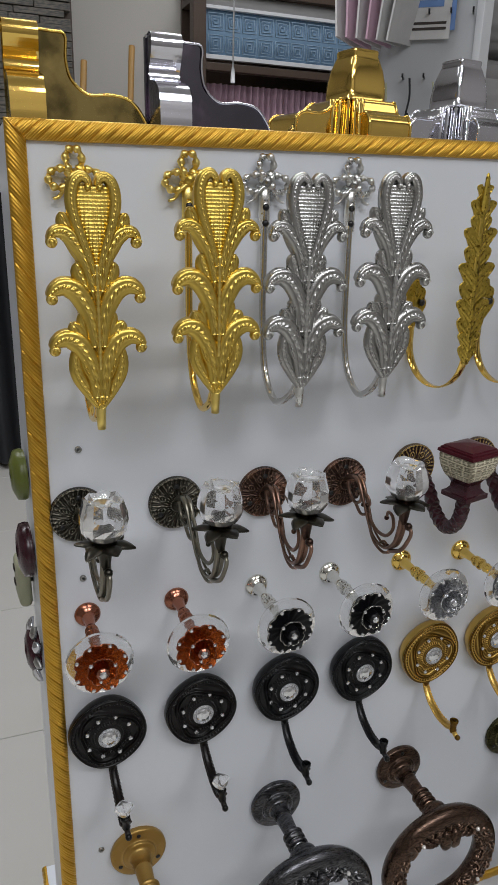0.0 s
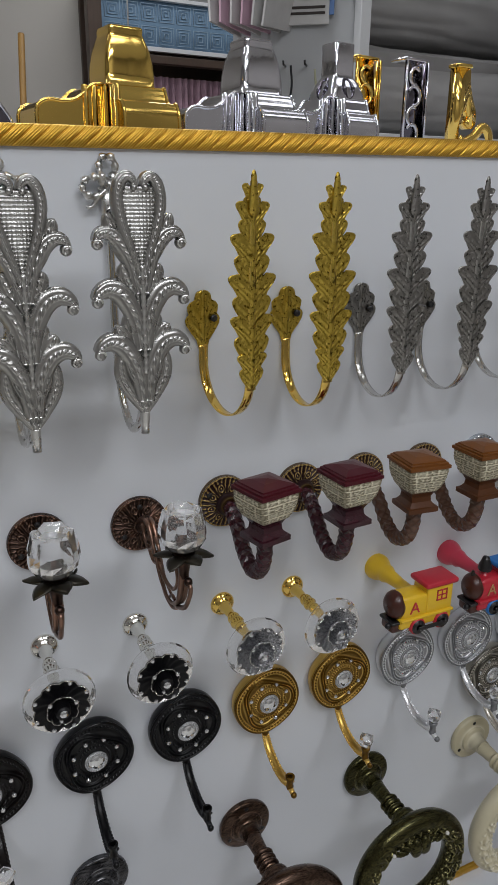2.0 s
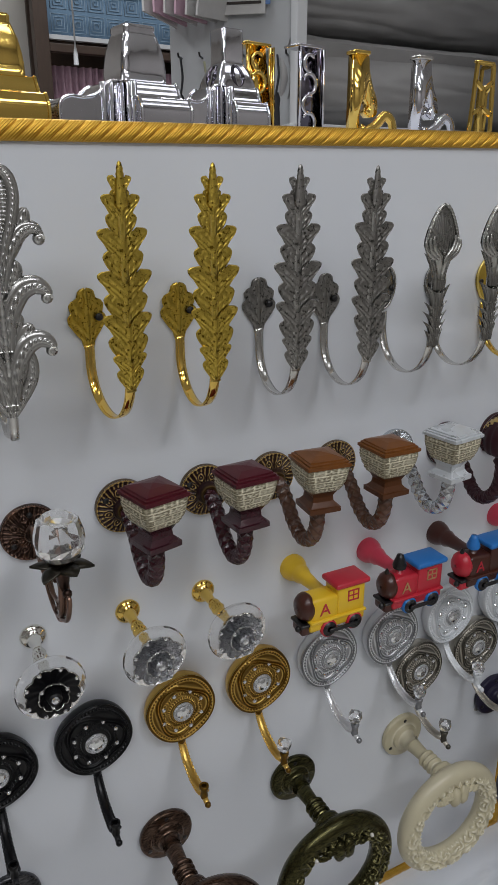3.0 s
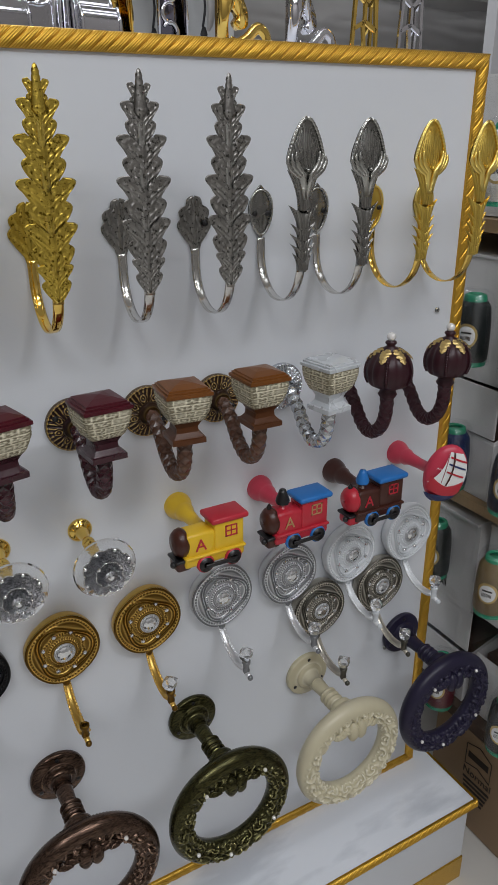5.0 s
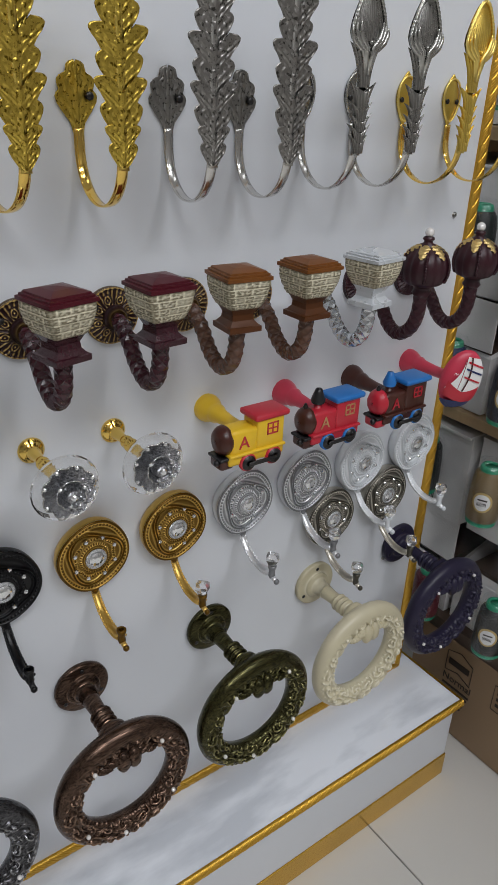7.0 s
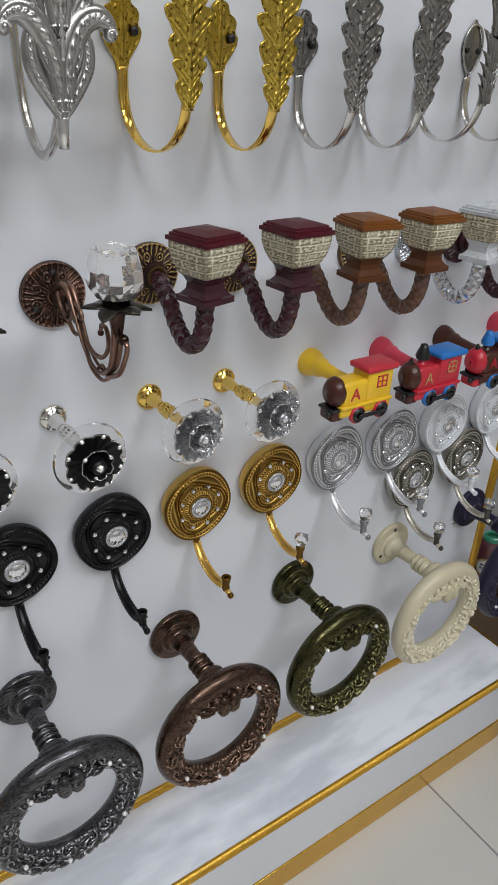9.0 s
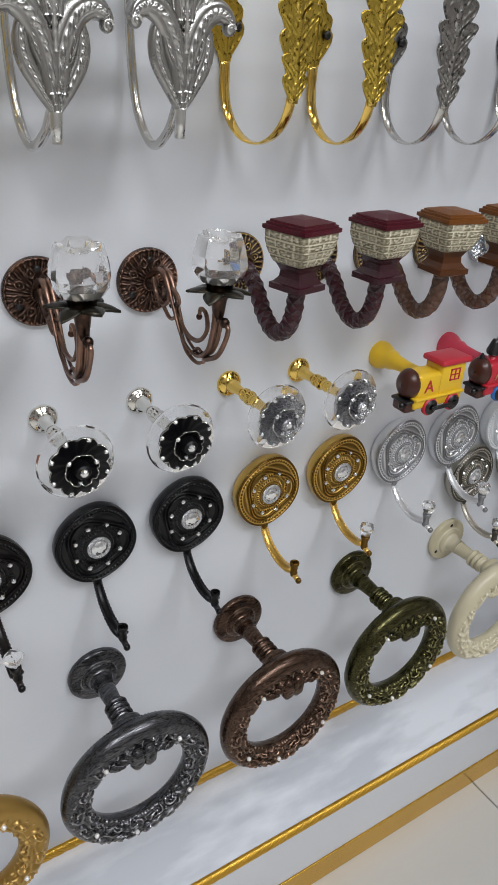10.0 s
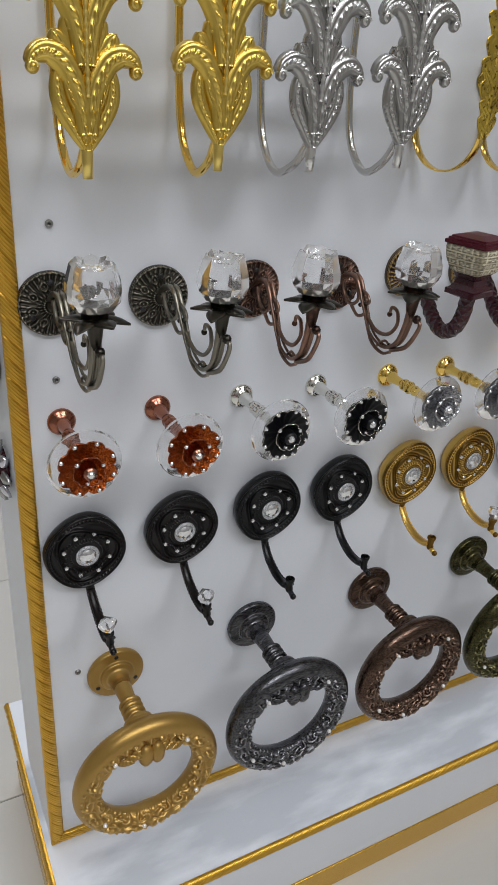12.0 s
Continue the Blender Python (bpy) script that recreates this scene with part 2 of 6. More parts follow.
def glitter(name, col, dark, size=1100.0, spread=0.9, rough=0.28, metal=0.9):
    """Flakes set at all angles: each cell has a tone and a tilt of its own."""
    m = bpy.data.materials.new(name)
    m.use_nodes = True
    nt = m.node_tree
    b = nt.nodes["Principled BSDF"]
    tc = nt.nodes.new("ShaderNodeTexCoord")
    cell = nt.nodes.new("ShaderNodeTexVoronoi")
    cell.inputs["Scale"].default_value = size
    nt.links.new(tc.outputs["Object"], cell.inputs["Vector"])
    mix = nt.nodes.new("ShaderNodeMix")
    mix.data_type = "RGBA"
    mix.inputs["A"].default_value, mix.inputs["B"].default_value = rgb(dark), rgb(col)
    sep = nt.nodes.new("ShaderNodeSeparateColor")
    nt.links.new(cell.outputs["Color"], sep.inputs["Color"])
    nt.links.new(sep.outputs["Red"], mix.inputs["Factor"])
    nt.links.new(mix.outputs["Result"], b.inputs["Base Color"])
    geo = nt.nodes.new("ShaderNodeNewGeometry")
    half = nt.nodes.new("ShaderNodeVectorMath")
    half.operation = "SUBTRACT"
    half.inputs[1].default_value = (0.5, 0.5, 0.5)
    tilt = nt.nodes.new("ShaderNodeVectorMath")
    tilt.operation = "SCALE"
    tilt.inputs["Scale"].default_value = spread
    add = nt.nodes.new("ShaderNodeVectorMath")
    unit_ = nt.nodes.new("ShaderNodeVectorMath")
    unit_.operation = "NORMALIZE"
    nt.links.new(cell.outputs["Color"], half.inputs[0])
    nt.links.new(half.outputs["Vector"], tilt.inputs[0])
    nt.links.new(geo.outputs["Normal"], add.inputs[0])
    nt.links.new(tilt.outputs["Vector"], add.inputs[1])
    nt.links.new(add.outputs["Vector"], unit_.inputs[0])
    nt.links.new(unit_.outputs["Vector"], b.inputs["Normal"])
    b.inputs["Roughness"].default_value, b.inputs["Metallic"].default_value = rough, metal
    return m


ORANGE_GLITTER = glitter("copper_glitter_enamel", (0.62, 0.14, 0.02), (0.10, 0.015, 0.004), 1300, 0.8)
SILVER_GLITTER = glitter("silver_glitter_enamel", (0.62, 0.63, 0.66), (0.10, 0.10, 0.11), 1300, 0.9)
GLITTER_WHITE = glitter("white_glitter_collar", (0.86, 0.87, 0.90), (0.30, 0.31, 0.32), 1500, 0.9, 0.35, 0.6)


def thread(name, col):
    return mat(name, col, 0.38, var=0.3, scale=40, bump=0.9, bscale=60, stretch=(1, 1, 40))


# ---- builders ----


def part(name, bm, material, parent, label="", smooth=True, at=None, kind=""):
    """Links bm as one mesh object under parent."""
    me = bpy.data.meshes.new(name)
    bm.normal_update()
    bm.to_mesh(me)
    bm.free()
    me.materials.append(material)
    me.polygons.foreach_set("use_smooth", [smooth] * len(me.polygons))
    ob = new(name, me)
    ob.parent = parent
    if at is not None:
        ob.matrix_basis = at
    if label or kind:
        tagged(ob, label, kind=kind)
    return ob


CAST = {}


def cast(name, build, material, parent, label="", smooth=True, kind="", key=None):
    """One shape cast in several materials: build(bm) runs once, and each material gets its copy."""
    key = key or build
    if key not in CAST:
        bm = bmesh.new()
        build(bm)
        bm.normal_update()
        me = bpy.data.meshes.new(name)
        bm.to_mesh(me)
        bm.free()
        me.polygons.foreach_set("use_smooth", [smooth] * len(me.polygons))
        CAST[key] = me
    if (key, material.name) not in CAST:
        me = CAST[key].copy()
        me.materials.append(material)
        CAST[key, material.name] = me
    ob = new(name, CAST[key, material.name])
    ob.parent = parent
    if label or kind:
        tagged(ob, label, kind=kind)
    return ob


def thing(name, m, label, category, group="", kind=""):
    ob = new(name)
    ob.empty_display_size = 0.02
    ob.matrix_basis = m
    return tagged(ob, label, category, group, kind)


def grid(bm, nu, nv, f, loop_u=False, loop_v=False, m=None):
    """A sheet of quads through f(u, v), u and v in 0..1; loop_*: the sheet closes on itself that way."""
    cu, cv = nu + (not loop_u), nv + (not loop_v)
    vs = []
    for i in range(cu):
        for j in range(cv):
            p = Vector(f(i / nu, j / nv))
            vs.append(bm.verts.new(m @ p if m else p))
    for i in range(nu):
        for j in range(nv):
            a, b = i % cu, (i + 1) % cu
            c, d = j % cv, (j + 1) % cv
            bm.faces.new((vs[a * cv + c], vs[b * cv + c], vs[b * cv + d], vs[a * cv + d]))
    return vs, cv


def fan_cap(bm, ring, flip=False):
    bm.faces.new(ring[::-1] if flip else ring)


def lathe(bm, prof, seg=24, m=None, mod=None, cap=True):
    """Turns prof, rows of (radius, height), about the local z axis. mod(angle, k) scales the radius."""
    n = len(prof) - 1

    def f(u, v):
        r, h = prof[round(u * n)]
        a = v * math.tau
        if mod:
            r *= mod(a, u)
        return r * math.cos(a), r * math.sin(a), h

    vs, cv = grid(bm, n, seg, f, loop_v=True, m=m)
    if cap:
        fan_cap(bm, vs[:cv], True)
        fan_cap(bm, vs[-cv:])


def smooth_path(pts, steps=6):
    """A Catmull-Rom line through pts."""
    p = [Vector(q) for q in pts]
    p = [2 * p[0] - p[1]] + p + [2 * p[-1] - p[-2]]
    out = []
    for i in range(1, len(p) - 2):
        for k in range(steps):
            t = k / steps
            a, b, c, d = p[i - 1:i + 3]
            out.append(0.5 * (2 * b + (c - a) * t + (2 * a - 5 * b + 4 * c - d) * t * t + (3 * b - a - 3 * c + d) * t ** 3))
    out.append(p[-2])
    return out


def tube(bm, pts, rad, seg=10, flat=1.0, side=(1, 0, 0), m=None, square=False):
    """Sweeps a round (or flat, or square) section along pts. rad: a number or a function of 0..1."""
    n = len(pts) - 1
    pts = [Vector(p) for p in pts]
    nrm = Vector(side)
    rings = []
    for i, p in enumerate(pts):
        d = (pts[min(i + 1, n)] - pts[max(i - 1, 0)]).normalized()
        nrm = (nrm - d * nrm.dot(d)).normalized()
        bi = d.cross(nrm)
        r = rad(i / n) if callable(rad) else rad
        ring = []
        for k in range(seg):
            a = math.tau * (k + 0.5) / seg
            ca, sa = math.cos(a), math.sin(a)
            if square:
                q = max(abs(ca), abs(sa))
                ca, sa = ca / q, sa / q
            v = p + nrm * r * ca + bi * r * flat * sa
            ring.append(bm.verts.new(m @ v if m else v))
        rings.append(ring)
    for a, b in zip(rings, rings[1:]):
        for k in range(seg):
            bm.faces.new((a[k], a[(k + 1) % seg], b[(k + 1) % seg], b[k]))
    fan_cap(bm, rings[0], True)
    fan_cap(bm, rings[-1])


def box(bm, x0, x1, y0, y1, z0, z1, bevel=0.0, m=None, seg=2):
    vs = [bm.verts.new((x, y, z)) for x in (x0, x1) for y in (y0, y1) for z in (z0, z1)]
    fs = [bm.faces.new([vs[i] for i in q]) for q in ((0, 1, 3, 2), (4, 6, 7, 5), (0, 4, 5, 1), (2, 3, 7, 6), (0, 2, 6, 4), (1, 5, 7, 3))]
    if bevel:
        es = list({e for f in fs for e in f.edges})
        made = bmesh.ops.bevel(bm, geom=es, offset=bevel, segments=seg, affect="EDGES", profile=0.5)
        vs = list({v for f in made["faces"] for v in f.verts} | {v for v in vs if v.is_valid})
    if m:
        bmesh.ops.transform(bm, matrix=m, verts=[v for v in vs if v.is_valid])


def one_box(name, x0, x1, y0, y1, z0, z1, material, parent=None, bevel=0.0, label="", smooth=False):
    bm = bmesh.new()
    box(bm, x0, x1, y0, y1, z0, z1, bevel)
    return part(name, bm, material, parent, label, smooth)


def leaf(bm, m, length, width, shape, ridge=0.002, vein=0.0006, veins=9, lift=0.0, thick=0.0012, ns=22, nt=8, lobes=0, lobe=0.25):
    """A carved leaf along local y that faces local z: shape(s) its outline, lift how far the tip comes forward."""
    def f(u, v):
        s = u
        front = v < 0.5
        t = (4 * v - 1) if front else (3 - 4 * v)
        w = max(width * shape(s), 0.0002)
        if lobes:
            w *= 1 - lobe * (1 - abs(math.sin(math.pi * lobes * s)))
        h = ridge * (1 - abs(t)) ** 0.8 * (0.3 + 0.7 * math.sin(math.pi * min(s * 1.1, 1)))
        if vein and abs(t) < 0.97:
            h += vein * math.sin(math.tau * (veins * (s - 0.12 * abs(t)))) * min(1, 4 * abs(t)) * (1 - abs(t))
        z = (h if front else -thick) + lift * s * s
        return t * w, s * length, z
    grid(bm, ns, nt * 2, f, loop_v=True, m=m)


def plume(bm, m, pts, wide, high=0.004, thick=0.003, ticks=14, tick=0.0007, tip=0.16, steps=14, nt=16, taper=0.0):
    """A broad cast leaf along pts (u, v, w) that faces local z, domed, with a corded midrib between two grooves. wide: its half width, a number or a function of 0..1."""
    line = smooth_path(pts, steps)
    n = len(line) - 1

    def f(u, v):
        i = min(round(u * n), n)
        d = line[min(i + 1, n)] - line[max(i - 1, 0)]
        d.z = 0
        d.normalize()
        side = Vector((d.y, -d.x, 0))
        front = v < 0.5
        t = (4 * v - 1) if front else (3 - 4 * v)
        t = math.copysign(abs(t) ** 1.35, t)
        w = (wide(u) if callable(wide) else wide) * (1 - taper * u)
        if u > 1 - tip:
            w *= math.sqrt(max(1 - ((u - 1 + tip) / tip) ** 2, 0.004))
        if front:
            h = high * max(1 - t * t, 0) ** 0.6
            if tick:
                h -= 1.1 * tick * math.exp(-((abs(t) - 0.30) / 0.09) ** 2)
                if abs(t) < 0.26:
                    h += 1.0 * tick * math.cos(math.pi * t / 0.52) * math.sin(math.tau * (ticks * u + 1.6 * t))
        else:
            h = -thick
        p = line[i] + side * (t * w)
        return p.x, p.y, p.z + h
    vs, cv = grid(bm, n, nt * 2, f, loop_v=True, m=m)
    fan_cap(bm, vs[:cv], True)
    fan_cap(bm, vs[-cv:])


def drop(s):
    return math.sin(math.pi * s ** 0.75) ** 0.8


def bead(bm, p, r, m=None, seg=8, ring=5, squash=1.0):
    prof = [(max(r * math.sin(math.pi * k / ring), 1e-5), -r * squash * math.cos(math.pi * k / ring)) for k in range(ring + 1)]
    mm = Matrix.Translation(p)
    lathe(bm, prof, seg, m @ mm if m else mm, cap=False)


FACE = pose(0, 0, 0, 90)          # ornament axes: x right, y up, z out of the board


def on_face(u, v, w, turn=0.0, tip=0.0):
    return FACE @ Matrix.Translation((u, v, w)) @ pose(0, 0, 0, tip, 0, turn)


# ---- setting ----
X0, X1, Y0, Y1, ZC = -2.6, 2.35, -2.9, 3.25, 3.0


def build_room():
    # only the north wall is in view; the others are added around the room
    for name, b in (("wall_west", (X0 - 0.1, X0, Y0, Y1)), ("wall_east", (X1, X1 + 0.1, Y0, Y1)), ("wall_south", (X0 - 0.1, X1 + 0.1, Y0 - 0.1, Y0)), ("wall_north", (X0 - 0.1, X1 + 0.1, Y1, Y1 + 0.1))):
        tagged(one_box(name, *b, 0, ZC, PLASTER if name == "wall_north" else SHOP_DARK), "plain painted shop wall", "wall", kind="structure")
    tagged(one_box("ceiling", X0 - 0.1, X1 + 0.1, Y0 - 0.1, Y1 + 0.1, ZC, ZC + 0.1, CEILING), "white painted shop ceiling", "ceiling", kind="structure")
    floor = tagged(one_box("floor", X0 - 0.1, X1 + 0.1, Y0 - 0.1, Y1 + 0.1, -0.1, -0.004, GROUT), "glossy cream porcelain tile floor", "floor", kind="structure")
    return floor


floor = build_room()


# ---- display stand ----
W, ZB, ZT = 0.990, 0.185, 1.210      # the board's inner width, bottom and top
DEEP, RISE = 0.14, 0.0125           # the top moulding climbs a little along the board


def rope(bm, length, width, high, pitch, slant, m, cut=0.30, mitre=True):
    """A length of half-round moulding with slanted gadroons along local x, flat on local z = 0, from y = 0 to width."""
    prof = [(0.0, 0.0), (0.0, 0.35)] + [(0.5 - 0.5 * math.cos(a), 0.35 + 0.65 * math.sin(a)) for a in np.linspace(0.25, math.pi - 0.25, 11)] + [(1.0, 0.35), (1.0, 0.0)]
    last = len(prof) - 1
    over = abs(slant) * width
    count = int((length + over) / pitch) + 1

    def f(u, v):
        k = round(v * last)
        y, h = prof[k]
        ph = u * count
        x = ph * pitch - (over if slant > 0 else 0) + slant * y * width
        edge = y * width if mitre else 0.0
        if 0 < k < last:
            q = abs(2 * (ph % 1) - 1)
            h -= cut * q ** 6 * (0.45 + 0.55 * math.sin(math.pi * y)) + 0.045 * math.cos(math.tau * 5 * ph) * (1 - q ** 4)
        return min(max(x, edge), length - edge), y * width, h * high
    grid(bm, count * 20, last, f, m=m)


def build_stand():
    st = thing("display_stand", pose(0, 0, 0), "white laminate display stand with gilt rope moulding, on a low plinth", "display stand")
    bm = bmesh.new()
    box(bm, -0.0155, W + 0.0155, 0.0, DEEP, 0.178, ZT + 0.0145, 0.0)
    for v in bm.verts:
        v.co.z += RISE * v.co.x * (v.co.z > 1)
    part("panel_box", bm, WHITE_BOARD, st, "white laminate upright panel", smooth=False)
    bm = bmesh.new()
    box(bm, -0.020, 1.030, -0.112, 0.246, 0.05, 0.168, 0.0015)
    part("plinth_body", bm, WHITE_BOARD, st, "white laminate plinth", smooth=False)
    bm = bmesh.new()
    box(bm, -0.024, 1.036, -0.117, 0.25, 0.168, 0.178, 0.001)
    part("plinth_top", bm, MARBLE, st, "glossy white marble-pattern plinth top", smooth=False)
    bm = bmesh.new()
    box(bm, -0.022, 1.032, -0.114, 0.248, 0.001, 0.05, 0.001)
    part("kick_strip", bm, STRIP_GOLD, st, "shiny gold foil kick strip", smooth=False)
    wide, high = 0.0165, 0.0065
    face = lambda x, z, turn: Matrix.Translation((x, 0, z)) @ FACE @ pose(0, 0, 0, 0, 0, turn)
    for x, z, turn, length, pitch in ((-wide, ZT + wide, -90, ZT - ZB + wide + 0.006, 0.0185), (W + wide, ZB - 0.006, 90, ZT + RISE - ZB + wide + 0.006, 0.0185), (W + wide, ZT + RISE + wide, 180.0 + math.degrees(RISE), W + 2 * wide, 0.0135), (-wide, ZB - 0.006, 0, W + 2 * wide, 0.0165)):
        bm = bmesh.new()
        rope(bm, length, wide if turn else 0.014, high, pitch, -1.15 if -1 < turn < 170 else 1.15, face(x, z, turn))
        part("moulding", bm, FRAME_GOLD, st, "gilt rope-twist moulding")
    edge = lambda x, y, turn: Matrix.Translation((x, y, 0.164)) @ pose(0, 0, 0, 0, 0, turn) @ FACE
    for x, y, turn, length in ((-0.026, -0.116, 0, 1.064), (-0.023, 0.25, -90, 0.368), (1.035, -0.118, 90, 0.368)):
        bm = bmesh.new()
        rope(bm, length, 0.0155, 0.007, 0.0125, 1.3, edge(x, y, turn), mitre=False)
        part("edge_moulding", bm, FRAME_GOLD, st, "gilt rope-twist edge moulding")
    return st


stand = build_stand()


# ---- tieback hooks, first row ----


def heart_hook(material, x, label, du=0.0, dv=0.0):
    """A round-rod tieback with a ribbon bow on the board and an acanthus front with a waffled heart. Origin at the bow."""
    th = thing("tieback_hook", pose(x, 0, 1.188 + 0.008 * (x - 0.036)), label, "tieback hook", "heart tiebacks")
    bm = bmesh.new()
    for cx, cy, rx, ry, tilt in ((0, 0.008, 0.0065, 0.0095, 0), (-0.0125, -0.006, 0.0085, 0.0075, 20), (0.0125, -0.006, 0.0085, 0.0075, -20)):
        pts = []
        for k in range(61):
            a = math.tau * k / 60
            q = Vector((rx * math.cos(a), ry * math.sin(a), 0))
            q.rotate(Euler((0, 0, radians(tilt))))
            pts.append(Vector((q.x + cx, q.y + cy, 0.007 + 0.003 * math.sin(2 * a))))
        tube(bm, pts, lambda t: 0.0034 + 0.0011 * math.sin(t * 44), 8, 0.8, (0, 0, 1), FACE)
    bead(bm, (0, -0.004, 0.009), 0.0055, FACE)
    for sx in (-1, 1):
        tube(bm, smooth_path([(0, -0.006, 0.008), (sx * 0.008, -0.013, 0.008), (sx * 0.013, -0.020, 0.007), (sx * 0.018, -0.022, 0.008)]), lambda t: 0.0034 - 0.0012 * t, 8, 0.6, (0, 0, 1), FACE)
    tube(bm, [(0, -0.005, 0.005), (0, -0.02, 0.005), (0, -0.048, 0.005)], 0.0058, 10, 0.7, (1, 0, 0), FACE)
    part("ribbon_bow", bm, material, th)
    bm = bmesh.new()
    for v in (-0.026, -0.040):
        bead(bm, (0, v, 0.0090), 0.0034, FACE, squash=0.5)
    part("screw_head", bm, BLACK, th, "black screw head")
    bm = bmesh.new()
    tube(bm, smooth_path([(0, -0.006, -0.02), (0, -0.007, -0.075), (0, -0.009, -0.135), (0, -0.020, -0.178), (0, -0.045, -0.199), (du * 0.5, -0.072, -0.192 + dv * 0.5), (du, -0.089, -0.176 + dv)], 8), 0.0033, 10)
    part("rod", bm, STEEL if material is SILVER else BRIGHT_GOLD, th, "shiny bent rod")
    zb = -0.198                          # the tip of the front, below the bow
    w0 = 0.092
    F = lambda u, v, w=0.0, turn=0.0, tip=0.0: on_face(du + u, zb + dv + v, w0 + w, turn, tip)
    G = F(0, 0)
    bm = bmesh.new()
    tube(bm, [(0, 0, 0), (0, 0.010, 0), (0, 0.024, 0.001), (0, 0.03, 0.001)], lambda t: 0.0034 + 0.0012 * t, 10, 1, (1, 0, 0), G)
    leaf(bm, F(0, 0.014, -0.001), 0.070, 0.0195, lambda s: math.sin(math.pi * s ** 1.0) ** 1.0, 0.004, 0.0, 8, 0.0, 0.003, 26, 10)
    part("bulb", bm, material, th)
    bm = bmesh.new()
    for sx in (-1, 1):
        plume(bm, G, [(sx * 0.0015, 0.019, 0.001), (sx * 0.0085, 0.031, 0.0015), (sx * 0.0165, 0.046, 0.0015), (sx * 0.0175, 0.060, 0.0015), (sx * 0.0115, 0.074, 0.001)], lambda t: 0.0028 + 0.0030 * math.sin(math.pi * t), 0.0036, 0.003, 13, 0.0009)
        plume(bm, G, [(sx * 0.001, 0.022, 0.003), (sx * 0.0045, 0.038, 0.0035), (sx * 0.0105, 0.052, 0.0035), (sx * 0.0135, 0.066, 0.003)], lambda t: 0.0022 + 0.0022 * t, 0.0038, 0.003, 8, 0.0013)
    plume(bm, G, [(0, 0.018, 0.003), (0, 0.036, 0.0045), (0, 0.064, 0.0045)], 0.0026, 0.0028, 0.002, 14, 0.0005)
    part("bud_leaf", bm, material, th)
    # paired leaves behind the scrolling arms, then the arms
    for a, b, c, wd in (((0.0008, 0.048), (0.0085, 0.066), (0.0200, 0.0865), 0.0076), ((0.0006, 0.056), (0.0055, 0.076), (0.0120, 0.0945), 0.0068), ((0.001, 0.088), (0.0070, 0.111), (0.0140, 0.1310), 0.0076), ((0.004, 0.124), (0.0150, 0.145), (0.0240, 0.1660), 0.0066)):
        bm = bmesh.new()
        for sx in (-1, 1):
            plume(bm, G, [(sx * a[0], a[1], 0.0005), (sx * b[0], b[1], 0.0012), (sx * c[0], c[1], 0.0022)], lambda t: wd * (0.55 + 0.45 * math.sin(math.pi * min(t * 0.9, 0.5) )), 0.0040, 0.003, 8, 0.0011, 0.22, 18)
        part("carved_leaf", bm, material, th)
    for arm, wd in ((((0.0016, 0.028), (0.0050, 0.052), (0.0135, 0.0690), (0.0230, 0.0745), (0.0310, 0.0720), (0.0352, 0.0660)), 0.0084), (((0.0016, 0.068), (0.0050, 0.091), (0.0135, 0.1080), (0.0230, 0.1133), (0.0310, 0.1105), (0.0352, 0.1045)), 0.0084),
                    (((0.0020, 0.110), (0.0080, 0.1335), (0.0160, 0.1470), (0.0230, 0.1525), (0.0295, 0.1515), (0.0332, 0.1455)), 0.0064)):
        bm = bmesh.new()
        for sx in (-1, 1):
            plume(bm, G, [(sx * u, v, 0.004 - 0.0010 * k / 5) for k, (u, v) in enumerate(arm)], lambda t: wd * (0.50 + 0.50 * math.sin(math.pi * min(t + 0.10, 1))), 0.0044, 0.004, 13, 0.0011, 0.10)
            u, v = arm[-1]
            bead(bm, (sx * (u - 0.0022), v - 0.0004, 0.0030), 0.0045, G, 14, 8)
            tube(bm, [(sx * (u - 0.0022) + 0.0030 * math.cos(a), v - 0.0004 + 0.0026 * math.sin(a), 0.0072) for a in np.linspace(0, 4.5, 12)], 0.0009, 6, 1, (0, 0, 1), G)
        part("scroll", bm, material, th)
    bm = bmesh.new()
    tube(bm, [(0, v, 0.0075) for v in np.linspace(0.05, 0.130, 40)], lambda t: 0.0017 * (1 + 0.25 * math.sin(t * 150)), 8, 1, (1, 0, 0), G)
    part("midrib", bm, material, th)
    # the heart
    hz, hh, hw = 0.129, 0.056, 0.0128

    def half(s):                         # s: 0 at the point, 1 at the lobes' shoulder
        return hw * (0.06 + 0.94 * (s / 0.80) ** 0.9) if s < 0.80 else hw * math.sqrt(max(1 - ((s - 0.80) / 0.34) ** 2, 0))
    bm = bmesh.new()

    def waffle(u, v):
        s, t = 0.02 + 0.96 * u, 2 * v - 1
        x, y = t * half(s), hz + s * hh
        bump_ = abs(math.sin(math.pi * y / 0.0027)) ** 0.7 * (0.50 + 0.50 * abs(math.sin(math.pi * x / 0.0027)) ** 0.7)
        return x, y, 0.0048 + 0.0022 * (1 - t * t) + 0.0013 * bump_
    grid(bm, 110, 36, waffle, m=G)
    part("waffled_heart", bm, material, th)
    bm = bmesh.new()
    for sx in (-1, 1):
        plume(bm, G, [(sx * u, v, 0.005) for u, v in ((0.0012, 0.122), (0.0075, 0.142), (0.0133, 0.160), (0.0158, 0.174), (0.0138, 0.1855), (0.0088, 0.1905), (0.0042, 0.188), (0.0030, 0.1825))], lambda t: 0.0030 + 0.0020 * math.sin(math.pi * min(t * 1.1, 1)), 0.0040, 0.005, 26, 0.0008, 0.06)
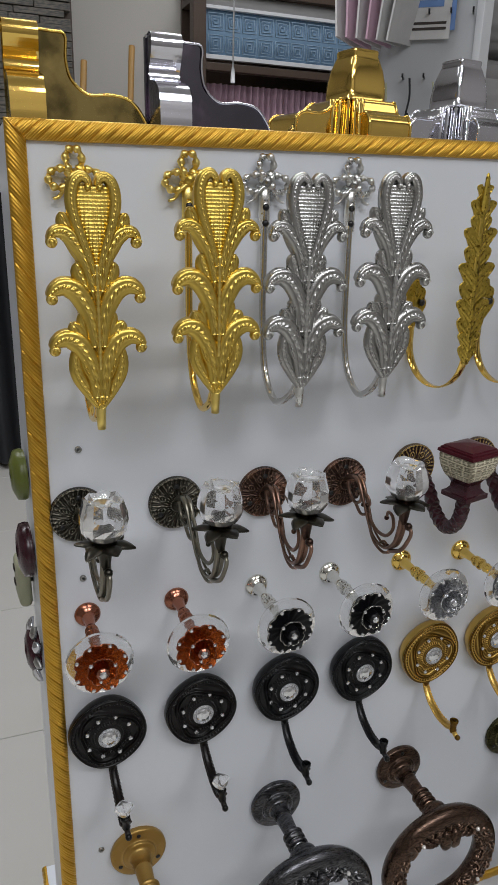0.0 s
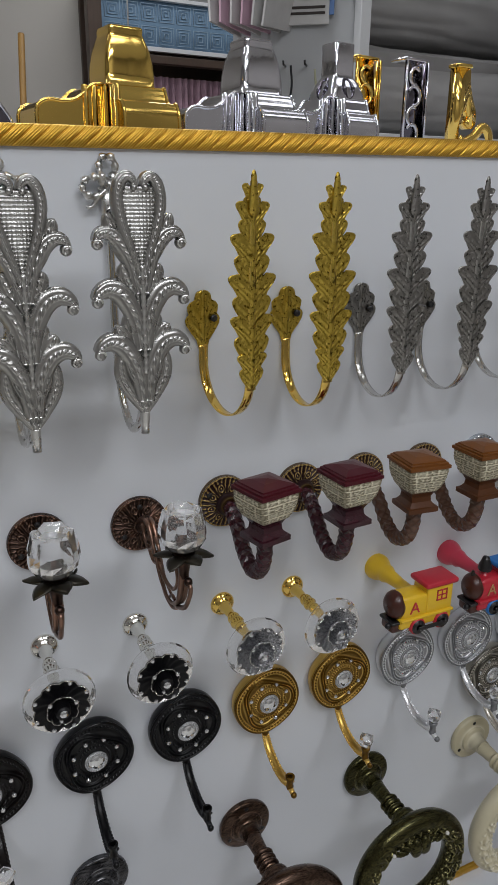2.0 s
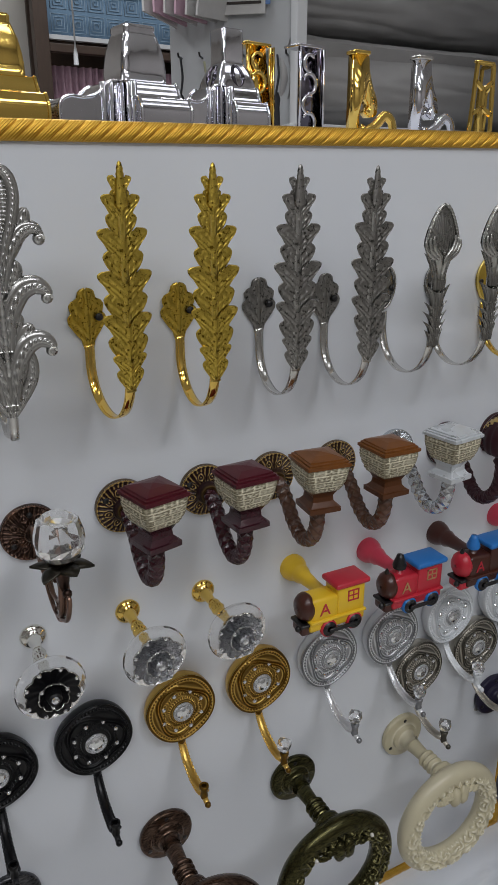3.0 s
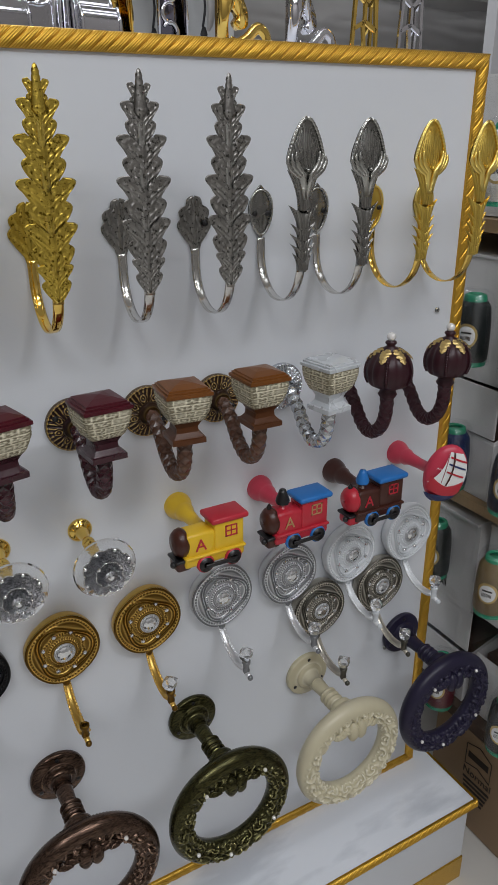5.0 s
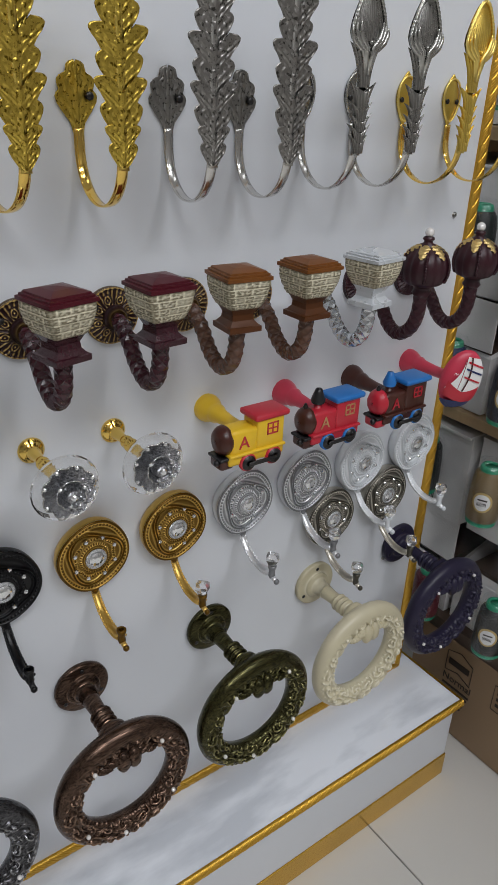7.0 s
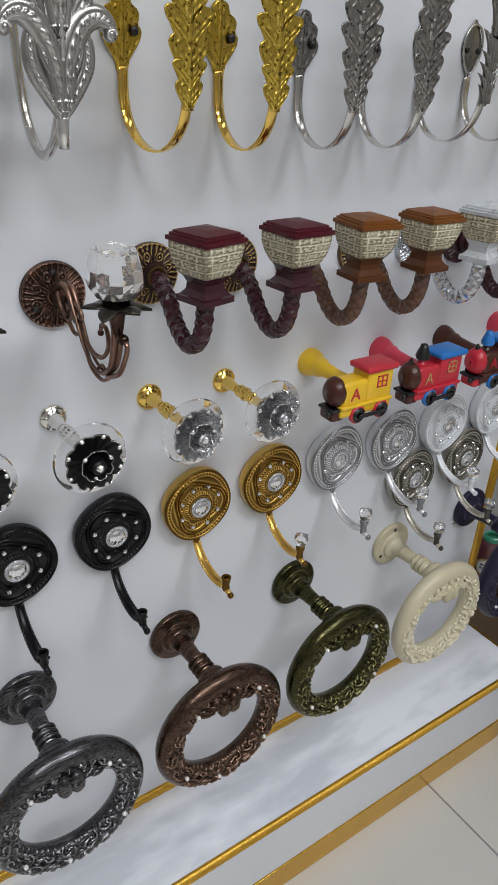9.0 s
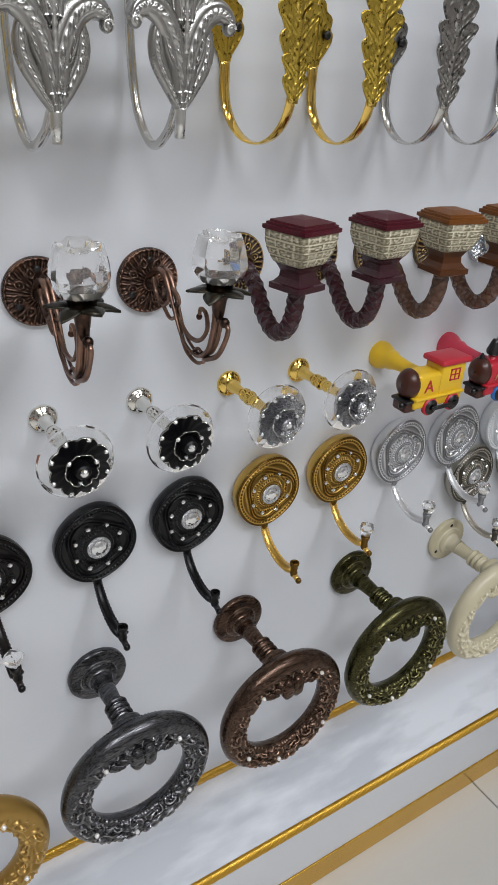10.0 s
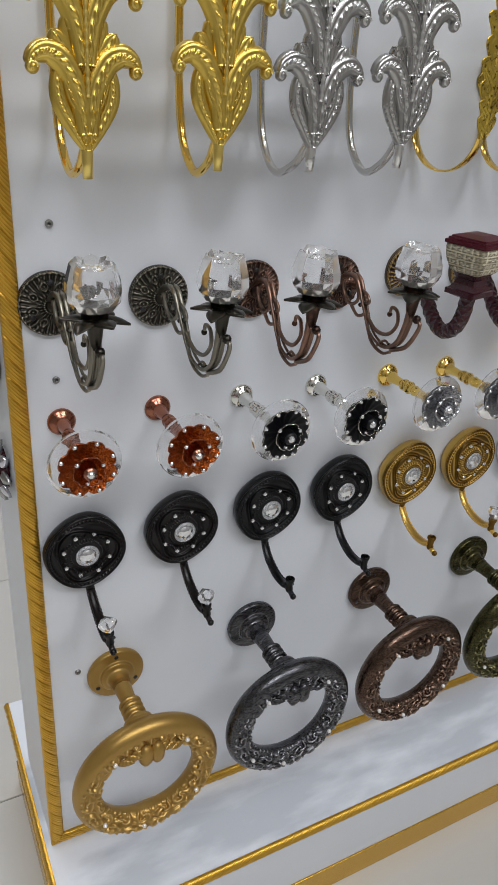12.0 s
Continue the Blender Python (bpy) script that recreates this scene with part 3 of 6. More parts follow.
        bead(bm, (sx * 0.0042, 0.1832, 0.0075), 0.0028, G)
    grid(bm, 16, 10, lambda u, v: ((2 * v - 1) * (half(u) + 0.002), hz + u * hh, 0.0015), m=G)
    part("heart_rim", bm, material, th)
    return th


def strip_u(th, material, z_top, z_turn, y_front, z_end, wide=0.0045, tip_turn=0.0):
    """The flat strip of a hook: down the board, round and up in front."""
    bm = bmesh.new()
    r = (abs(y_front) - 0.003) / 2
    pts = [(0, -0.003, z_top + (z_turn + r - z_top) * k / 5) for k in range(6)]
    pts += [(0, -0.003 - r + r * math.cos(a), z_turn + r - r * 1.0 * math.sin(a)) for a in np.linspace(0.1, math.pi - 0.1, 22)]
    pts += [(0, y_front, z_turn + r + (z_end - z_turn - r) * k / 5) for k in range(6)]
    tube(bm, pts, wide, 8, 0.22, (1, 0, 0), square=True)
    return part("strip", bm, material, th, "shiny flat bent strip")


OAK = ((0, 0.26), (0.12, 0.48), (0.26, 0.72), (0.36, 0.84), (0.43, 0.87), (0.48, 0.80), (0.52, 0.64), (0.62, 0.78), (0.74, 0.96), (0.84, 1.05), (0.91, 1.06), (0.96, 0.98), (0.99, 0.84), (1.0, 0.6))
PALMETTE = ((0, 0.20), (0.18, 0.36), (0.30, 0.66), (0.44, 0.96), (0.52, 1.0), (0.56, 0.94), (0.60, 0.80), (0.66, 0.88), (0.73, 0.90), (0.79, 0.76), (0.83, 0.50), (0.88, 0.46), (0.94, 0.42), (0.98, 0.28), (1.0, 0.06))


def lobed_plate(bm, v, w, ln, wd, outline, chevron=0.26, lift=0.0012, veins=5, deep=1.0):
    """A thin stamped leaf plate with blunt lobes on both edges: raised veins climb outward from the midrib, rows of punched dints between them."""
    us, hs = [q[0] for q in outline], [q[1] for q in outline]

    def f(a, b):
        front = b < 0.5
        t = (4 * b - 1) if front else (3 - 4 * b)
        half_w = wd * float(np.interp(a, us, hs))
        y = v + ln * (a * (1 - chevron) + chevron * abs(t) * min(1.0, 1.5 * a))
        z = w + lift * a * a
        if front:
            fade = 1 - abs(t) ** 8
            z += 0.0006 + 0.0007 * deep * (1 - abs(t)) ** 1.2 * fade
            ph = veins * a - 1.5 * abs(t)
            rib = 0.5 + 0.5 * math.cos(math.tau * ph)
            z += 0.00030 * deep * fade * rib ** 3 * min(1, 6 * abs(t))
            z -= 0.00085 * deep * fade * (1 - rib) ** 2 * max(0.0, math.sin(math.tau * (3.5 * abs(t) + 0.35 * veins * a))) ** 2
            z += 0.0010 * math.exp(-(t / 0.07) ** 2)
            z += 0.0005 * math.exp(-((abs(t) - 0.95) / 0.05) ** 2)
        else:
            z -= 0.0010
        return t * half_w, y, z
    grid(bm, 52, 64, f, loop_v=True, m=FACE)


def leaf_hook(material, strip, x, z, label, slip):
    """A flat-strip tieback with a palmette on the board and a tall spray of oak leaves in front. Origin at the palmette."""
    th = thing("tieback_hook", pose(x + slip, 0, z, 0, 0, -math.degrees(math.asin((slip - 0.0015) / 0.085))), label, "tieback hook", "leaf tiebacks")
    bm = bmesh.new()
    lobed_plate(bm, -0.036, 0.002, 0.056, 0.0186, PALMETTE, 0.05, 0.001, 4)
    part("palmette", bm, material, th)
    bm = bmesh.new()
    bead(bm, (0.0105, -0.006, 0.0046), 0.0038, FACE, squash=0.5)
    part("screw_head", bm, BLACK, th, "black screw head")
    base = z - 1.031
    strip_u(th, strip, -0.03, 0.992 - z, -0.084, -base + 0.01)
    w0 = 0.0855
    tiers = ((-0.006, 0.030, 0.0142), (0.015, 0.041, 0.0204), (0.047, 0.042, 0.0222), (0.080, 0.040, 0.0202), (0.111, 0.033, 0.0154), (0.133, 0.024, 0.0094))
    for k, (v, ln, wd) in enumerate(tiers):
        bm = bmesh.new()
        w = w0 - 0.0003 * k
        v -= base
        lobed_plate(bm, v, w, ln, wd, OAK)
        part("leaf_tier", bm, material, th)
    bm = bmesh.new()
    tube(bm, [(0, v - base, w0 + 0.0002) for v in np.linspace(-0.008, 0.146, 24)], lambda t: 0.0046 - 0.0016 * t, 8, 0.2, (1, 0, 0), FACE)
    part("spine", bm, material, th)
    bm = bmesh.new()
    lathe(bm, [(0.0008, -0.0040), (0.0034, -0.0022)] + [(0.0056 - 0.0034 * k / 14 + 0.0005 * (k % 2), 0.0020 * k) for k in range(15)] + [(0.0016, 0.0300), (0.0003, 0.0312)], 8, on_face(0, 0.1355 - base, w0 + 0.0010) @ pose(0, 0, 0, -90) @ Matrix.Diagonal((1, 0.5, 1, 1)))
    part("beaded_tip", bm, material, th)
    return th


def fan_hook(material, strip, x, z, label, slip, lean):
    """A flat-strip tieback with an almond plate on the board and a ribbed shell bud in front. Origin at the plate."""
    th = thing("tieback_hook", pose(x + slip, 0, z, 0, 0, lean), label, "tieback hook", "shell tiebacks")
    bm = bmesh.new()
    leaf(bm, on_face(0, -0.030, 0.002), 0.054, 0.0145, lambda s: math.sin(math.pi * s ** 1.15) ** 0.8, 0.003, 0, 5, 0, 0.0015)
    tube(bm, [Vector((0.0125 * math.sin(math.tau * t) * (1 - 0.2 * math.cos(math.tau * t)), -0.003 - 0.022 * math.cos(math.tau * t), 0.0035)) for t in np.linspace(0, 1, 30)], 0.0013, 6, 1, (0, 0, 1), FACE)
    part("back_plate", bm, material, th)
    bm = bmesh.new()
    for u in (-0.0075, 0.0075):
        bead(bm, (u, -0.004, 0.0045), 0.003, FACE, squash=0.4)
    part("screw_head", bm, BLACK, th, "black screw heads")
    base = z - 1.045
    strip_u(th, strip, -0.028, 0.997 - z, -0.088, -base + 0.02)
    w0 = 0.0895
    F = lambda u, v, w=0.0, turn=0.0, tip=0.0: on_face(u, v - base, w0 + w, turn, tip)
    bm = bmesh.new()
    G = F(0, 0)

    def cup(bm, v0, v1, waist, flare, dip, w=0.0):
        """A flared, ribbed cup whose two outer points stand highest."""
        def f(u, v, back=0.0):
            t = 2 * v - 1
            half_w = waist + flare * u ** 2.0
            return t * half_w, v0 + (v1 - v0) * u * (1 - dip * (1 - abs(t) ** 1.3) * u), w + (0.0 if back else 0.0042 * (1 - t * t) ** 0.7 + 0.0009 * abs(math.sin(3 * math.pi * t))) - 0.0012 * u ** 2
        grid(bm, 14, 36, f, m=G)
        grid(bm, 8, 6, lambda u, v: f(u, v, 1.0), m=G)
    for v, half_w in ((0.004, 0.0092), (0.013, 0.0122), (0.022, 0.0126), (0.031, 0.0120)):
        cup(bm, v - 0.016, v, 0.0060, half_w + 0.0016 - 0.0060, 0.45, 0.0016)
    tube(bm, [(0, v, 0.0) for v in (-0.014, 0.0, 0.02, 0.05)], 0.0055, 10, 0.5, (1, 0, 0), G)
    part("leaf_whorl", bm, material, th)
    for v0, v1, half_w in ((0.022, 0.047, 0.0142), (0.042, 0.077, 0.0160)):
        bm = bmesh.new()
        cup(bm, v0, v1, 0.0066, half_w + 0.0016 - 0.0066, 0.34, 0.0018)
        part("calyx", bm, material, th)
    bm = bmesh.new()
    outline = lambda u: 0.0188 * float(np.interp(u, (0, 0.08, 0.18, 0.30, 0.42, 0.58, 0.74, 0.88, 0.96, 1.0), (0.10, 0.50, 0.84, 1.0, 0.97, 0.83, 0.64, 0.42, 0.24, 0.03)))
    low, tall = 0.068, 0.052
    leaf(bm, F(0, 0.044, 0.002), 0.036, 0.0068, lambda s: 0.8 + 0.3 * s, 0.003, 0.0004, 3)
    part("sheath", bm, material, th)
    for sx in (-1, 1):
        for k in range(3):
            bm = bmesh.new()
            tube(bm, [(sx * 0.001, 0.052, 0.005)] + [(sx * (outline(t) * (1.03 - 0.20 * k) + 0.0004), low + (t + 0.035 * k) * tall, 0.0060 + 0.0008 * k) for t in np.linspace(0.04, 0.40, 14)], lambda t: 0.0021 * (1 - 0.7 * t ** 3), 8, 1.2, (0, 0, 1), F(0, 0))
            part("sheath_blade", bm, material, th)
    bm = bmesh.new()
    bead(bm, (0, 0.0765, 0.0078), 0.0022, F(0, 0))
    part("sheath_bead", bm, material, th)
    bm = bmesh.new()

    def shell(u, v):
        t = 2 * v - 1
        z = 0.0030 + 0.0022 * (1 - t * t) * math.sin(math.pi * min(u + 0.15, 1))
        if abs(t) < 0.80 and u < 0.90:
            z += 0.0011 * abs(math.sin(math.pi * 6.5 * t)) - 0.0008
        return t * outline(u), low + u * tall, z
    grid(bm, 30, 96, shell, m=F(0, 0))
    grid(bm, 20, 10, lambda u, v: ((2 * v - 1) * outline(u) * 1.01, low + u * tall, 0.001), m=F(0, 0))
    part("ribbed_shell", bm, material, th)
    bm = bmesh.new()
    for sx in (-1, 1):
        tube(bm, [(sx * outline(t) * 0.96, low + t * tall, 0.0042) for t in np.linspace(0.28, 1, 40)], lambda t: 0.0019 * (1 + 0.12 * math.sin(t * 75)), 8, 0.8, (0, 0, 1), F(0, 0))
    part("rope_rim", bm, material, th)
    return th


for hx, hm, hl, du, dv in ((0.036, GOLD, "satin gold", 0.0, 0.001), (0.134, GOLD, "satin gold", -0.002, 0.006), (0.207, SILVER, "antique silver", 0.003, 0.005), (0.296, SILVER, "antique silver", -0.002, 0.008)):
    heart_hook(hm, hx, hl + " metal tieback hook with waffled heart and bow", du, dv)
for hx, hm, hs, hl, hp in ((0.388, LEAF_GOLD, BRIGHT_GOLD, "antique gold", -0.009), (0.463, LEAF_GOLD, BRIGHT_GOLD, "antique gold", 0.003), (0.543, LEAF_SILVER, STEEL, "dark antique silver", 0.008), (0.622, LEAF_SILVER, STEEL, "dark antique silver", 0.006)):
    leaf_hook(hm, hs, hx, 1.078, hl + " metal tieback hook with oak-leaf spray", hp)
for hx, hm, hs, hl, hp, ha in ((0.700, FAN_SILVER, STEEL, "dark antique silver", 0.004, -4), (0.774, FAN_SILVER, STEEL, "dark antique silver", 0.0, -3.5), (0.853, GOLD, BRIGHT_GOLD, "satin gold", -0.003, -2.5), (0.928, GOLD, BRIGHT_GOLD, "satin gold", -0.003, -2.5)):
    fan_hook(hm, hs, hx, 1.082, hl + " metal tieback hook with ribbed shell bud", hp, ha)


# ---- second row: crystal roses, lantern cups, crowned globes ----


def rosette(bm, r, h, petals, swirl, m, rings=12, seg=72, amp=0.0012):
    """A round cast flange of acanthus petals, each of nested curling ridges round an eye, that faces local z."""
    count = petals // 2 + 2

    def f(u, v):
        a = v * math.tau
        rr = max(r * u, 1e-5)
        z = h * (1 - 0.45 * u * u)
        al = (a * count / math.tau + 0.10 * swirl * u) % 1 - 0.5
        x_, y_ = al * 2 * math.pi * u / count * 1.25, u - 0.60
        eye = math.hypot(x_, y_)
        fan = math.cos(math.tau * (4.6 * abs(al) * (0.45 + 0.55 * u) - 1.3 * max(u - 0.45, 0)))
        ring_ = math.cos(math.tau * eye / 0.13)
        k = math.exp(-(eye / 0.20) ** 2)
        z += amp * 0.42 * (fan * (1 - k) + ring_ * k) * min(1, 5 * max(u - 0.18, 0)) * min(1, 9 * (1 - u))
        z += amp * 0.5 * math.exp(-((u - 0.965) / 0.03) ** 2) + amp * 0.9 * math.exp(-((u - 0.24) / 0.04) ** 2)
        return rr * math.cos(a), rr * math.sin(a), z
    grid(bm, rings, seg, f, loop_v=True, m=m)
    lathe(bm, [(r, h * 0.55), (r * 1.012, h * 0.35), (r, 0.0)], seg, m, cap=False)


def rose_hook(material, x, swing, label):
    th = thing("tieback_hook", pose(x, 0, 0.879), label, "tieback hook", "crystal rose tiebacks")
    bm = bmesh.new()
    rosette(bm, 0.0275, 0.008, 12, 1.5, FACE, 44, 256, 0.0030)
    bead(bm, (0, 0, 0.010), 0.0065, FACE)
    part("flange", bm, material, th)
    for a in (90, 210, 330):
        bm = bmesh.new()
        bead(bm, (0.019 * math.cos(radians(a)), 0.019 * math.sin(radians(a)), 0.0075), 0.003, FACE, squash=0.5)
        part("screw_hole", bm, BLACK, th, "dark screw recess")
    S = pose(-0.001, 0, 0.0035, 0, 0, swing)
    bm = bmesh.new()
    for ox, oz in ((-0.0022, 0.0), (0.0022, 0.0015)):
        tube(bm, smooth_path([(ox, -0.008, oz), (ox, -0.022, 0.010), (ox, -0.038, 0.011), (ox, -0.052, -0.008), (ox, -0.068, -0.032), (ox, -0.090, -0.0405), (ox, -0.108, -0.031), (ox, -0.116, -0.012), (ox, -0.118, 0.006)], 8), lambda t: 0.0019 + 0.0007 * math.sin(9 * t), 8, m=S)

    def curl(points, thick, end=0.0):
        tube(bm, smooth_path([(0, *p) for p in points], 6), lambda t: thick * (1 - 0.25 * t), 8, m=S)
        if end:
            bead(bm, (0, *points[-1]), end, S)
    curl([(-0.014, 0.003), (-0.020, -0.010), (-0.032, -0.016), (-0.042, -0.010), (-0.041, -0.001), (-0.034, -0.003), (-0.033, -0.009)], 0.0020, 0.0024)
    curl([(-0.032, -0.016), (-0.044, -0.024), (-0.054, -0.020), (-0.053, -0.012), (-0.047, -0.013)], 0.0018, 0.0023)
    curl([(-0.046, 0.002), (-0.056, -0.001), (-0.060, -0.007), (-0.055, -0.010)], 0.0017, 0.0024)
    curl([(-0.056, -0.018), (-0.074, -0.029), (-0.092, -0.028), (-0.103, -0.016), (-0.101, -0.004), (-0.093, -0.002), (-0.091, -0.009)], 0.0020, 0.0026)
    curl([(-0.060, -0.026), (-0.072, -0.0425), (-0.088, -0.0475), (-0.100, -0.043)], 0.0019)
    curl([(-0.080, -0.043), (-0.090, -0.035), (-0.097, -0.037)], 0.0015, 0.0020)
    curl([(-0.100, -0.041), (-0.118, -0.032), (-0.128, -0.018), (-0.132, -0.007), (-0.127, -0.003)], 0.0023, 0.0040)
    bead(bm, (0, -0.030, 0.0125), 0.0034, S)
    part("scroll_arm", bm, material, th)
    bm = bmesh.new()
    lathe(bm, [(0.003, -0.014), (0.0045, -0.008), (0.006, 0.002), (0.0095, 0.010), (0.0100, 0.0145)], 16, S @ Matrix.Translation((0, -0.118, 0.010)))
    part("socket", bm, material, th)
    for k in range(6):
        bm = bmesh.new()
        leaf(bm, S @ Matrix.Translation((0, -0.118, 0.0190)) @ pose(0, 0, 0, 0, 0, 60 * k + 12) @ pose(0, 0.003, 0, 6), 0.0215, 0.0082, lambda s: math.sin(math.pi * (0.16 + 0.84 * s)) ** 0.75, 0.0020, 0.0, 4, -0.006 + 0.004 * (k % 2), 0.0012, 14, 6)
        part("sepal", bm, PEWTER, th)
    bm = bmesh.new()
    prof = [(0.008, 0.0), (0.0145, 0.0028), (0.0185, 0.0085), (0.0198, 0.0145), (0.0192, 0.0215), (0.0158, 0.0345), (0.0142, 0.0362), (0.0120, 0.0345), (0.0098, 0.0310), (0.003, 0.0290)]
    lathe(bm, prof, 14, S @ Matrix.Translation((0, -0.118, 0.0235)), mod=lambda a, u: 1 + 0.035 * math.cos(7 * a) * (u > 0.3))
    rim_rng = random.Random(int(x * 1000) + 3)
    for v in bm.verts:
        if v.co.z > S.translation.z + 0.0235 + 0.0335:
            v.co.z += rim_rng.uniform(-0.0022, 0.0016)
    part("crystal_cup", bm, CRYSTAL, th, "clear faceted crystal rose cup", smooth=False)
    return th


for hx, hm, hs, hl in ((0.025, PEWTER, 3.0, "antique pewter"), (0.121, PEWTER, 4.5, "antique pewter"), (0.216, COPPER_ANTIQUE, -2, "antique copper"), (0.311, COPPER_ANTIQUE, 2, "antique copper")):
    rose_hook(hm, hx, hs, hl + " tieback hook with clear crystal rose")


def facet_arm(bm, pts, r):
    """A bent arm cut with lozenges."""
    line = smooth_path(pts, 5)
    n = len(line) - 1
    nrm = Vector((1, 0, 0))
    rings = []
    for i, p in enumerate(line):
        d = (line[min(i + 1, n)] - line[max(i - 1, 0)]).normalized()
        nrm = (nrm - d * nrm.dot(d)).normalized()
        bi = d.cross(nrm)
        rings.append([bm.verts.new(p + (nrm * math.cos(a) + bi * math.sin(a)) * r * (1.06 if k % 2 == i % 2 else 0.90)) for k, a in enumerate(math.tau * q / 10 for q in range(10))])
    for i, (a, b) in enumerate(zip(rings, rings[1:])):
        for k in range(10):
            k2 = (k + 1) % 10
            if (k + i) % 2:
                bm.faces.new((a[k], a[k2], b[k])), bm.faces.new((a[k2], b[k2], b[k]))
            else:
                bm.faces.new((a[k], a[k2], b[k2])), bm.faces.new((a[k], b[k2], b[k]))
    fan_cap(bm, rings[0], True), fan_cap(bm, rings[-1])


def arm_flange(th, material):
    """A carved round flange with gilt on its raised relief, and the collar of the arm."""
    bm = bmesh.new()
    rosette(bm, 0.0272, 0.0085, 12, 1.8, FACE, 44, 256, 0.0030)
    part("flange", bm, material, th, "carved flange with rubbed relief")
    bm = bmesh.new()
    lathe(bm, [(0.0105, 0.008), (0.0125, 0.011), (0.0115, 0.014), (0.0085, 0.018)], 24, FACE)
    part("collar", bm, material, th)
    for a in (150, 330):
        bm = bmesh.new()
        bead(bm, (0.020 * math.cos(radians(a)), 0.020 * math.sin(radians(a)), 0.0070), 0.0034, FACE, squash=0.5)
        part("screw_head", bm, BLACK, th, "black screw head")


def lantern_hook(x, material, lid, gilt, turn, label):
    th = thing("tieback_hook", pose(x, 0, 0.887), label, "tieback hook", "lantern tiebacks")
    arm_flange(th, gilt)
    bm = bmesh.new()
    facet_arm(bm, [(0, -0.008, 0), (0, -0.022, -0.003), (0, -0.038, -0.016), (0, -0.052, -0.034), (0, -0.070, -0.044), (0, -0.087, -0.036), (0, -0.095, -0.018), (0, -0.096, 0.004)], 0.0074)
    part("arm", bm, material, th, smooth=False)
    C = pose(0, -0.096, 0.010, 0, 0, turn)

    def square_lathe(bm, prof, n=6.0, seg=32):
        def f(u, v):
            r, h = prof[round(u * (len(prof) - 1))]
            a = v * math.tau + math.pi / 4
            c, s = math.cos(a), math.sin(a)
            q = (abs(c) ** n + abs(s) ** n) ** (-1 / n)
            return r * q * c, r * q * s, h
        vs, cv = grid(bm, len(prof) - 1, seg, f, loop_v=True, m=C)
        fan_cap(bm, vs[:cv], True), fan_cap(bm, vs[-cv:])
    bm = bmesh.new()
    square_lathe(bm, [(0.0085, -0.012), (0.0155, -0.009), (0.0165, -0.0088), (0.0165, -0.004), (0.0145, -0.0035), (0.0125, -0.001), (0.011, 0.001), (0.0105, 0.006), (0.0125, 0.010), (0.0150, 0.014)], 40)
    part("pedestal", bm, {"maroon_lacquer": MAROON, "tan_brown_lacquer": BROWN_PLINTH}.get(lid.name, lid), th, smooth=False)
    bm = bmesh.new()
    rows, rng = 4, random.Random(int(x * 1000))
    tone = {}
    x_seed = x * 90

    def wall(u, v):
        q = 4 * v % 4
        side, t = int(q) % 4, 2 * (q - int(q)) - 1
        h = 0.012 + 0.026 * u
        r = 0.0142 + 0.0070 * math.sin(math.pi / 2 * min(u / 0.85, 1)) ** 0.85
        row = min(int(u * rows), rows - 1)
        fr = u * rows - row
        cell = t * (1.7 + 0.5 * math.sin(row * 2.1 + side)) + 0.43 * row + 0.31 * side
        ci, cf = math.floor(cell), cell - math.floor(cell)
        k = (side, row, ci)
        if k not in tone:
            tone[k] = rng.uniform(0.3, 1.0)
        joint = min(min(fr, 1 - fr) * 6.5, min(cf, 1 - cf) * 9, 1)
        d = (0.0019 * tone[k] * (0.8 + 0.5 * noise.noise(Vector((x_seed + 9 * t, 16 * u, side * 7.0))))) * joint * min(1, (1 - abs(t)) * 12)
        x_, y_ = (t * r, -(r + d))
        for _ in range(side):
            x_, y_ = -y_, x_
        return x_ * (1 - 0.04 * abs(t) ** 8), y_ * (1 - 0.04 * abs(t) ** 8), h
    grid(bm, 48, 128, wall, loop_v=True, m=C)
    part("stone_cup", bm, BRICK_CREAM, th, "cream cup carved as small stones")
    bm = bmesh.new()
    square_lathe(bm, [(0.0218, 0.0375), (0.0226, 0.038), (0.0226, 0.041), (0.0205, 0.0415), (0.0205, 0.0432), (0.0186, 0.0436), (0.0184, 0.0450), (0.009, 0.0475), (0.001, 0.0486)], 40)
    part("lid", bm, lid, th, "lacquered stepped lid", smooth=False)
    return th


for hx, hm, hd, hg, ht, hl in ((0.400, MAROON, MAROON_LID, MAROON_FLANGE, 13, "maroon"), (0.487, MAROON, MAROON_LID, MAROON_FLANGE, 4, "maroon"), (0.566, BROWN, BROWN_LID, BROWN_FLANGE, -6, "wood-brown"), (0.648, BROWN, BROWN_LID, BROWN_FLANGE, 0, "wood-brown"), (0.732, PALE_SILVER, PALE_LID, PALE_SILVER, 8, "pale silver")):
    lantern_hook(hx, hm, hd, hg, ht, hl + " resin tieback hook with cream stone lantern cup")


